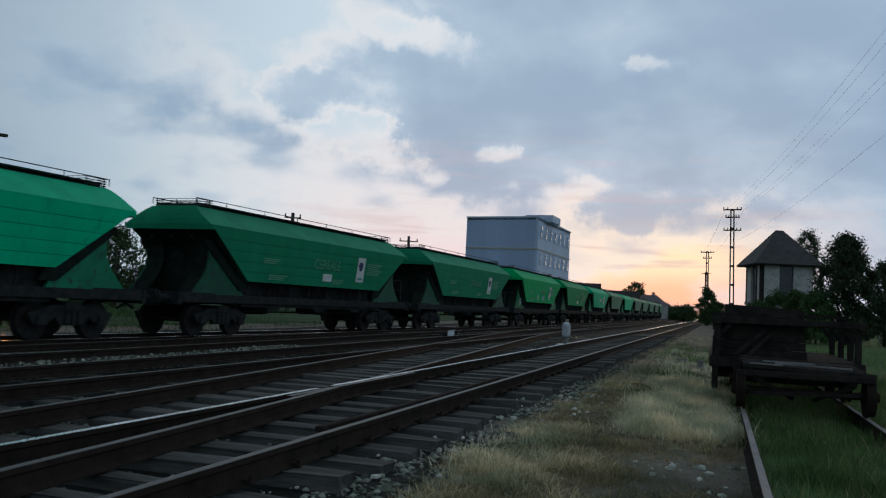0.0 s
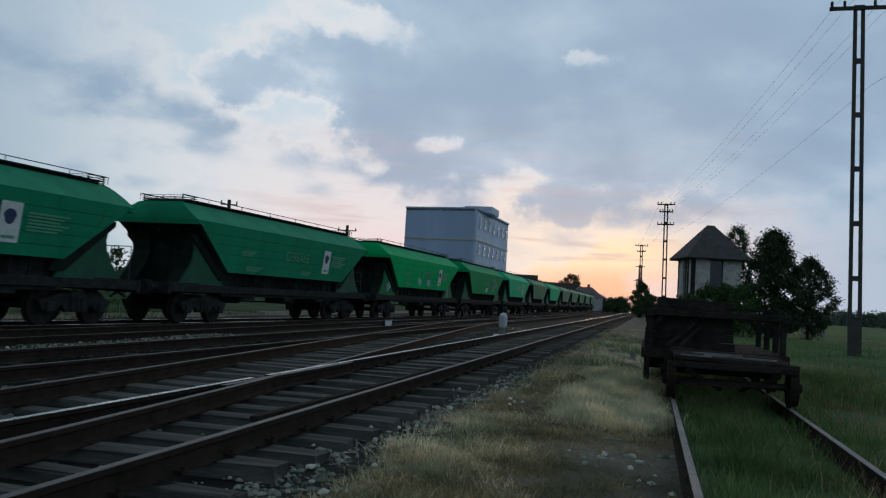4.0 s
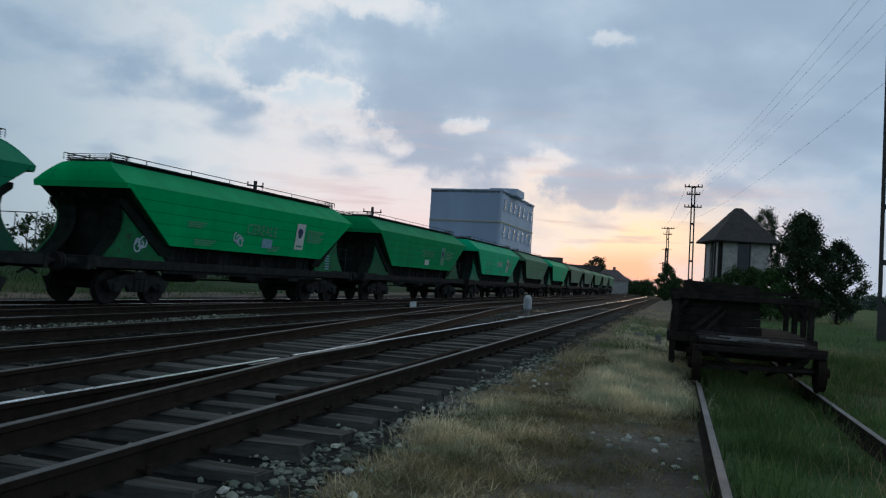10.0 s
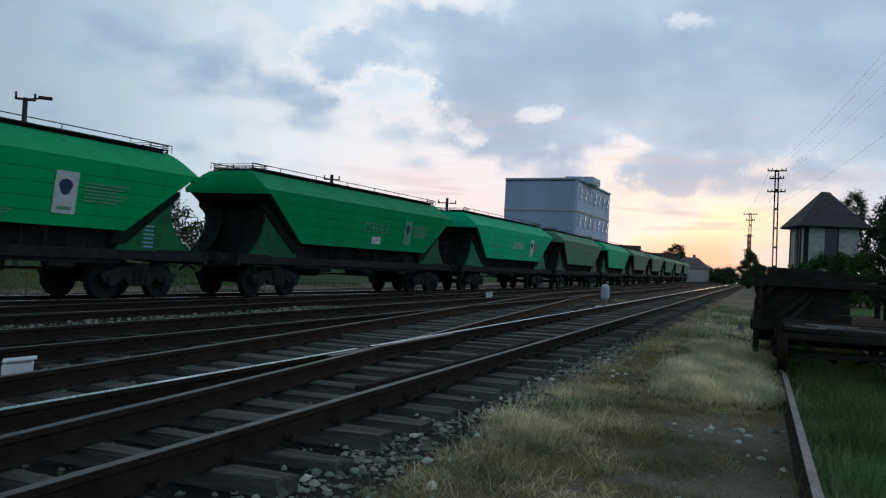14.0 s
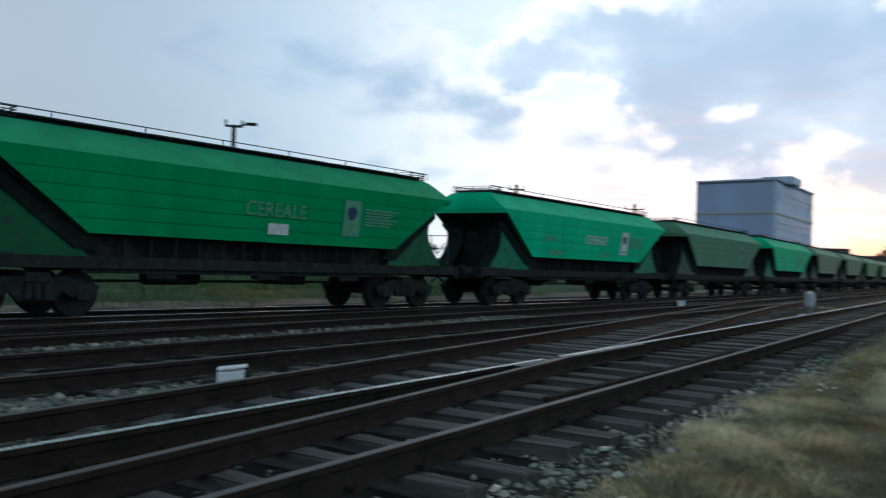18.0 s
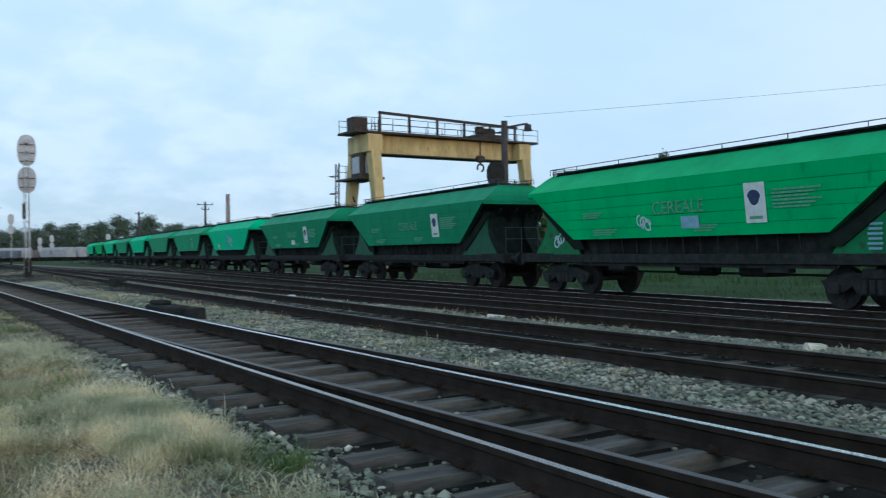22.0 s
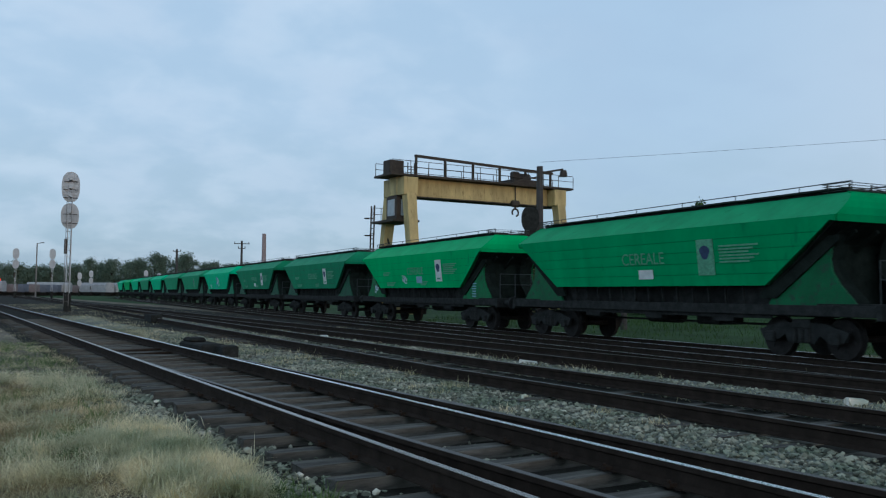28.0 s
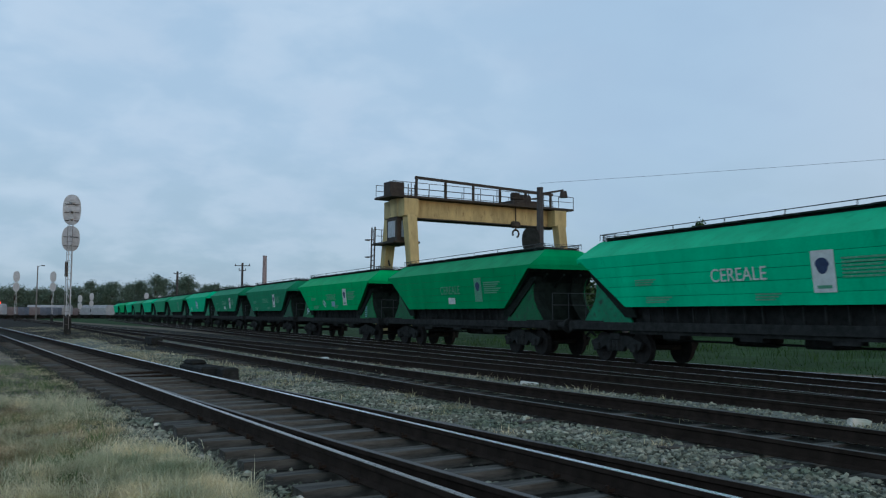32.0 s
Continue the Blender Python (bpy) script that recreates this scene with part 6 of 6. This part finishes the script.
mill = root("grain_mill", Matrix(), "tall pale blue clad mill block with cream bands", "building")
A, B = spot(16.43, 213), spot(11.67, 205)
zt = 1.06 + 205 * math.tan(radians(6.1))
C = spot(9.49, 205 * 1.19)
D = A + (C - B)
u, v = (A - B), (C - B)
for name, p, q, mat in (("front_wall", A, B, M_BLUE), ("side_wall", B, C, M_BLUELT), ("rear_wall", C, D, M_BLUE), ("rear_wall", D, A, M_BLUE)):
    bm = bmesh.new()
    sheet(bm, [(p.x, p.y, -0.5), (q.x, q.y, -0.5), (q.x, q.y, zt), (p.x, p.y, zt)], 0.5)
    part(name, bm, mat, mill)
part("roof", sheet(bmesh.new(), [(c.x, c.y, zt - 0.3) for c in (A, B, C, D)], 0.4), M_CONC, mill)
for f in (0.335, 0.66):
    zz = zt * (1 - f)
    for p, q in ((A, B), (B, C)):
        n = Vector(((q - p).y, -(q - p).x, 0)).normalized() * 0.08
        bm = bmesh.new()
        beam(bm, Vector((p.x, p.y, zz)) + n, Vector((q.x, q.y, zz)) + n, 0.25, 0.35)
        part("cream_band", bm, M_BAND, mill)
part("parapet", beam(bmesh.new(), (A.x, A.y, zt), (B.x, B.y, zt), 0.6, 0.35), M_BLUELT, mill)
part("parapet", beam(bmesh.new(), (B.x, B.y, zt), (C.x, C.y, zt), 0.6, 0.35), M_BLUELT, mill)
nrm = Vector((v.y, -v.x, 0)).normalized()
if nrm.dot(-B) < 0:
    nrm = -nrm
for row in (0.145, 0.43):
    for k in range(7):
        c = B + v * (0.09 + 0.82 * k / 6)
        for dz in (-0.75, 0.75):
            dv = v.normalized() * (0.55 if dz > 0 else -0.1)
            win = part("window", box(bmesh.new(), (0, 0, 0), (1.7, 0.25, 1.35)), M_BLUELT, mill)
            win.matrix_basis = Matrix.Translation(c + nrm * 0.12 + dv + Vector((0, 0, zt * (1 - row) + dz))) @ Matrix.Rotation(math.atan2(v.y, v.x), 4, "Z")
            part("pane", box(bmesh.new(), (0, 0, 0), (1.35, 0.32, 1.05)), M_GLASSDARK, win)
pent = part("roof_house", box(bmesh.new(), (0, 0, 0.45), (9, 7, 1.7)), M_BLUELT, mill)
pent.matrix_basis = Matrix.Translation(Vector((0, 0, zt)) + B + v * 0.3 + u * 0.08) @ Matrix.Rotation(math.atan2(v.y, v.x), 4, "Z")
mill_low = root("mill_annex", Matrix(), "low dark annex roofs behind the train", "building")
for az, d, w, h in ((8.6, 230, 10, 8.2), (6.6, 230, 14, 6.6)):
    p = spot(az, d)
    ob = part("block", box(bmesh.new(), (0, 0, h / 2), (w, 10, h)), M_ROOF, mill_low)
    ob.matrix_basis = Matrix.Translation(p) @ Matrix.Rotation(radians(az), 4, "Z")

# signal cabin with a hipped roof
HD = 88.0
hc = spot(-3.62, HD)
hut = root("signal_cabin", pose(hc.x, hc.y, -0.5, 0, 0, 14), "derelict whitewashed signal cabin with a hipped slate roof", "building")
ez, az_ = 1.06 + HD * math.tan(radians(3.45)) + 0.5, 1.06 + HD * math.tan(radians(5.6)) + 0.5
hw = 2.35
part("lower_wall", box(bmesh.new(), (0, 0, 1.5), (4.7, 4.7, 3.0)), M_WALL, hut)
for x in (-1, 1):
    for y in (-1, 1):
        part("corner_pier", box(bmesh.new(), (x * 2.2, y * 2.2, (ez + 3.0) / 2), (0.35, 0.35, ez - 3.0)), M_TIMBER if x < 0 else M_WALL, hut)
for q in (-1, 1):
    for ax in (0, 1):
        for c, w in ((-1.32, 1.4), (1.35, 1.4)):
            pos, siz = ((c, q * 2.25, (ez + 3.2) / 2), (w, 0.2, ez - 3.2)) if ax == 0 else ((q * 2.25, c, (ez + 3.2) / 2), (0.2, w, ez - 3.2))
            part("upper_wall", box(bmesh.new(), pos, siz), M_WALL, hut, "flaking whitewashed wall")
        pos, siz = ((0, q * 2.1, (ez + 3) / 2), (1.2, 0.1, ez - 3.4)) if ax == 0 else ((q * 2.1, 0, (ez + 3) / 2), (0.1, 1.2, ez - 3.4))
        part("window_opening", box(bmesh.new(), pos, siz), M_GLASSDARK, hut, "dark gaping window")
part("floor_slab", box(bmesh.new(), (0, 0, 3.05), (4.9, 4.9, 0.25)), M_CONC, hut)
bm = bmesh.new()
ew = 3.15
base = [bm.verts.new((x * ew, y * ew, ez - 0.1)) for x, y in ((-1, -1), (1, -1), (1, 1), (-1, 1))]
mid = [bm.verts.new((x * 1.5, y * 1.5, ez + (az_ - ez) * 0.56)) for x, y in ((-1, -1), (1, -1), (1, 1), (-1, 1))]
tip = [bm.verts.new((-0.35, 0, az_)), bm.verts.new((0.35, 0, az_))]
for i in range(4):
    bm.faces.new((base[i], base[(i + 1) % 4], mid[(i + 1) % 4], mid[i]))
bm.faces.new((mid[0], mid[1], tip[1], tip[0]))
bm.faces.new((mid[1], mid[2], tip[1]))
bm.faces.new((mid[2], mid[3], tip[0], tip[1]))
bm.faces.new((mid[3], mid[0], tip[0]))
bm.faces.new(base[::-1])
part("hipped_roof", bm, M_ROOF, hut, "sagging grey slate roof")
part("eaves_board", box(bmesh.new(), (0, 0, ez - 0.16), (6.2, 6.2, 0.14)), M_TIMBER, hut)
for x in (-1, 1):
    part("porch_post", box(bmesh.new(), (x * 2.9, -2.9, ez / 2), (0.14, 0.14, ez)), M_TIMBER, hut)

hs = spot(4.2, 230)
house = root("small_house", pose(hs.x, hs.y, -0.4, 0, 0, 10), "small pale house by the line in the distance", "house")
part("wall", box(bmesh.new(), (0, 0, 1.8), (9, 6, 3.6)), M_WALL, house)
part("roof", prism(bmesh.new(), [(-5, 3.5), (5, 3.5), (1.5, 6.3), (-1.5, 6.3)], "y", -3.4, 3.4), M_BRICK, house)
part("chimney", box(bmesh.new(), (1.0, 0, 6.4), (0.7, 0.7, 1.4)), M_BRICK, house)
sh = spot(-9.9, 78)
shed = root("field_shed", pose(sh.x, sh.y, -0.4), "low pale shed in the meadow", "shed")
part("wall", box(bmesh.new(), (0, 0, 0.6), (1.5, 1.4, 1.2)), M_CONC, shed)
part("roof", box(bmesh.new(), (0, 0, 1.25), (1.8, 1.6, 0.14)), M_ROOF, shed)
ch = spot(161.2, 380)
chim = thing("brick_chimney", rod(bmesh.new(), (0, 0, -1), (0, 0, 1.2 + 380 * math.tan(radians(3.85))), 1.15, 14, 0.85), M_BRICK, "tall slender factory chimney on the skyline", "chimney")
chim.matrix_basis = Matrix.Translation(ch)

# parked wagons far down the yard


def parked(x, y, turn, length, kind):
    if kind == "tank":
        p = root("covered_wagon", pose(x, y, -0.4, 0, 0, turn), "distant grimy white covered wagon parked in the yard", "freight wagon", "parked wagons")
        part("body", prism(bmesh.new(), [(-1.4, 1.2), (1.4, 1.2), (1.45, 3.2), (1.05, 3.75), (0.4, 3.95), (-0.4, 3.95), (-1.05, 3.75), (-1.45, 3.2)], "y", -length / 2, length / 2), M_TANK, p)
        for s in (-1, 1):
            part("end_panel", box(bmesh.new(), (0, s * length / 2, 2.2), (2.5, 0.12, 2.0)), M_TANK, p)
    else:
        mat = {"grey": M_TARP, "rust": M_RUSTWAGON}[kind]
        p = root("box_wagon", pose(x, y, -0.4, 0, 0, turn), "distant %s wagon parked in the yard" % ("grey" if kind == "grey" else "rust-brown"), "freight wagon", "parked wagons")
        part("body", box(bmesh.new(), (0, 0, 2.1), (2.8, length, 2.2), bevel=0.05), mat, p)
    part("underframe", box(bmesh.new(), (0, 0, 1.05), (2.4, length + 0.6, 0.3)), M_UNDER, p)
    for s in (-1, 1):
        part("bogie", box(bmesh.new(), (0, s * length * 0.33, 0.5), (2.0, 2.4, 0.8), bevel=0.1), M_UNDER, p)


for k in range(6):
    q = spot(168.3 + 0.62 * k, 285 - 4 * k)
    parked(q.x, q.y, 28, 11.5, "tank")
for k in range(12):
    q = spot(171.6 + 0.62 * k, 290 - 4 * k)
    parked(q.x, q.y, 62, 12, ("grey", "rust", "grey", "rust", "tank", "grey")[k % 6])

# ---------------------------------------------------------------- trees and bushes


def leaf_cloud(centres, radii, per, size, flat=1.0):
    """Small folded leaves scattered through overlapping clumps."""
    c = np.repeat(np.array(centres), per, 0)
    r = np.repeat(np.array(radii), per)
    n = len(c)
    d = nr.normal(0, 0.52, (n, 3))
    p = c + d * r[:, None] * np.array([1, 1, flat])
    a = nr.normal(0, 1, (n, 3))
    a /= np.linalg.norm(a, axis=1, keepdims=True)
    b = np.cross(a, nr.normal(0, 1, (n, 3)))
    b /= np.linalg.norm(b, axis=1, keepdims=True)
    s = (size * nr.uniform(0.6, 1.3, n))[:, None]
    v = np.stack([p - a * s, p + b * s * 0.5, p + a * s, p - b * s * 0.5], 1).reshape(-1, 3)
    k = 4 * np.arange(n)[:, None]
    f = np.concatenate([k + np.array([0, 1, 2]), k + np.array([0, 2, 3])])
    return v, f


def tree(name, base, h, wide, label, seed, leaf, mat, clumps=26, per=110, trunk=0.2, crown0=0.3, cone=False, lean=0.0, flat=0.8, group="", puff=0.30):
    r = random.Random(seed)
    t = root(name, Matrix.Translation(base), label, "tree" if name != "bush" else "bush", group)
    bm = bmesh.new()
    pts = [Vector((lean * h * k / 5 + r.uniform(-1, 1) * 0.02 * h, r.uniform(-1, 1) * 0.02 * h, h * 0.92 * k / 5)) for k in range(6)]
    pts[0] = Vector((0, 0, -0.3))
    for k in range(5):
        rod(bm, pts[k], pts[k + 1], trunk * (1 - 0.16 * k), 7, trunk * (1 - 0.16 * (k + 1)))
    cs, rs = [], []
    for k in range(clumps):
        f = crown0 + (1 - crown0) * (k + r.uniform(0, 1)) / clumps
        reach = wide * (1.05 - f) * 1.15 if cone else wide * math.sin(math.pi * min(1, max(0.08, (f - crown0) / (1 - crown0) * 0.85 + 0.15))) ** 0.7
        a = k * 2.399 + r.uniform(-0.4, 0.4)
        rad = reach * r.uniform(0.25, 1.0)
        c = Vector((lean * h * f + math.cos(a) * rad, math.sin(a) * rad, h * f))
        rod(bm, pts[min(4, int(f * 4.2))], c, trunk * 0.25, 5, trunk * 0.08)
        cs.append(c)
        rs.append((puff if not cone else 0.22) * wide * r.uniform(0.6, 1.15))
    part("trunk", bm, M_BARK, t)
    v, f = leaf_cloud(cs, rs, per, leaf, flat)
    ob = new("crown", soup("crown", v, f, mat))
    ob.parent = t
    return t


def ground_at(az, d):
    p = spot(az, d)
    p.z = -0.45
    return p


tree("pine_tree", ground_at(-7.6, 60), 1.5 + 60 * math.tan(radians(5.2)), 2.15, "dark bushy pine leaning beside the signal cabin", 3, 0.085, M_NEEDLE, 120, 260, 0.16, 0.10, flat=0.75, lean=-0.02, puff=0.25)
tree("pine_tree", ground_at(-9.6, 62), 1.5 + 62 * math.tan(radians(3.6)), 1.7, "dark pine with ragged side branches", 4, 0.085, M_NEEDLE, 60, 230, 0.12, 0.12, flat=0.75, puff=0.25)
tree("pine_tree", ground_at(-5.3, 99), 1.5 + 99 * math.tan(radians(5.5)), 2.6, "dark pine behind the signal cabin", 5, 0.09, M_NEEDLE, 40, 240, 0.18, 0.4, puff=0.2)
for k, (az, d, el, w) in enumerate(((-2.6, 60, 1.0, 1.5), (-3.6, 62, 1.6, 1.6), (-4.8, 60, 1.8, 1.5), (-5.8, 58, 1.7, 1.4), (0.1, 125, 0.9, 2.0), (0.55, 130, 1.75, 1.9), (-1.0, 100, 0.6, 1.8), (-1.9, 80, 0.5, 1.5), (1.8, 190, 0.55, 3.0), (3.2, 240, 0.6, 3.5), (2.4, 220, 0.45, 3.0))):
    h = 1.5 + d * math.tan(radians(el))
    tree("bush", ground_at(az, d), h, w, "dark bush by the line", 20 + k, 0.04 + d * 0.0007, M_LEAF2 if d < 70 else M_LEAF, 26, 260, 0.06, 0.12, group="bushes by the line", puff=0.26)
tree("tree", ground_at(5.0, 240), 9.5, 4.0, "distant round tree beside the house", 40, 0.35, M_LEAF, 18, 90, 0.25)
tree("tree", ground_at(38.8, 60), 1.5 + 60 * math.tan(radians(3.6)), 2.2, "dark broadleaf tree standing alone beyond the train", 55, 0.10, M_LEAF, 34, 200, 0.12, 0.15)
tree("conifer", ground_at(80.5, 48), 1.5 + 48 * math.tan(radians(8.4)), 3.3, "tall ragged dark conifer beyond the train", 41, 0.15, M_NEEDLE, 80, 150, 0.16, 0.1, True)
tree("conifer", ground_at(83.5, 50), 1.5 + 50 * math.tan(radians(6.6)), 1.9, "dark conifer beyond the train", 42, 0.16, M_NEEDLE, 44, 110, 0.14, 0.1, True)
for az, el, d in ((132.47, 5.9, 75), (131.5, 5.3, 78)):
    tree("poplar_tree", ground_at(az, d), 1.5 + d * math.tan(radians(el)), 0.9, "slender dark poplar beyond the train", int(az), 0.16, M_LEAF2, 50, 90, 0.12, 0.2, flat=1.4, puff=0.45)
for k in range(30):
    az = 66 + 1.75 * k + rnd.uniform(-0.6, 0.6)
    d = 46 + rnd.uniform(-4, 10)
    el = 3.0 + 1.6 * noise.noise((az * 0.16, 0, 0)) + (1.4 if 90 < az < 95 else 0) - (0.7 if az > 100 else 0)
    tree("tree", ground_at(az, d), 1.5 + d * math.tan(radians(max(1.5, el))), 3.2, "dark broadleaf tree in the belt beyond the train", 60 + k, 0.12, M_LEAF if az < 98 else M_LEAF2, 30, 260, 0.12, 0.08, group="tree belt beyond the train")
for k in range(16):
    az = 30 + 2.3 * k + rnd.uniform(-0.6, 0.6)
    d = 70 + rnd.uniform(-6, 12)
    tree("bush", ground_at(az, d), 2.6 + rnd.uniform(0, 1.6), 2.2, "low dark bush beyond the train", 100 + k, 0.2, M_LEAF, 12, 60, 0.08, 0.1, group="bushes beyond the train")
for k in range(14):
    az = 120 + 1.8 * k + rnd.uniform(-0.6, 0.6)
    d = 66 + rnd.uniform(-4, 12)
    tree("tree", ground_at(az, d), 3.6 + rnd.uniform(0, 2.2), 3.2, "dark tree beyond the yard", 130 + k, 0.2, M_LEAF, 22, 130, 0.1, 0.15, group="trees beyond the yard")
for k in range(26):
    az = 158 + 0.78 * k + rnd.uniform(-0.3, 0.3)
    el = 1.75 + 0.75 * noise.noise((az * 0.35, 1.0, 0)) + (0.5 if 165 < az < 168 else 0) - (0.5 if az > 172 else 0)
    tree("tree", ground_at(az, 320 + rnd.uniform(-12, 25)), 2 + 320 * math.tan(radians(max(0.9, el))), 6.5, "distant tree in the dark treeline", 160 + k, 0.26, M_HAZELEAF, 28, 260, 0.35, 0.12, group="distant treeline")


def wood(name, az0, az1, d, h, label, n):
    cs, rs = [], []
    for k in range(n):
        az = az0 + (az1 - az0) * (k + rnd.uniform(-0.4, 0.4)) / n
        p = spot(az, d + rnd.uniform(-10, 10))
        hh = h * (0.75 + 0.5 * noise.noise((az * 0.5, d, 0)))
        for q in range(3):
            cs.append((p.x, p.y, hh * (0.25 + 0.27 * q) - 0.4))
            rs.append(h * 0.42 * (1 - 0.15 * q))
    v, f = leaf_cloud(cs, rs, 110, d * 0.0014, 1.0)
    tagged(new(name, soup(name, v, f, M_HAZELEAF if d > 100 else M_LEAF2)), label, "woodland", kind="stuff")


wood("far_wood", -34, -9.5, 260, 4.6, "low dark hedge wood at the edge of the meadow", 110)
wood("far_hedge", 2.2, 18, 300, 3.6, "low dark hedge on the horizon", 60)
wood("hedge_beyond_train", 18, 64, 130, 2.6, "low dark hedge beyond the train", 120)
wood("yard_hedge", 108, 158, 130, 4.0, "low dark hedge beyond the yard", 120)
wood("scrub_beyond_train", 64, 122, 42, 1.7, "low green scrub beyond the train", 130)

# ---------------------------------------------------------------- what moves


def motions():
    times = [2.0 * k for k in range(17)]
    for j, w in WAGONS.items():
        walk(w, [(t, train_pose(float(np.interp(t, *zip(*HEAD))) + (j + 0.5) * WAGON_LENGTH)) for t in times])
    for j, wheel, e in WHEELS:
        if -4 <= j <= 2:
            walk(wheel, [(0.2 * k, pose(0, e, 0.46, math.degrees(SPEED * 0.2 * k / 0.46) % 360, 0, 0)) for k in range(161)])


motions()
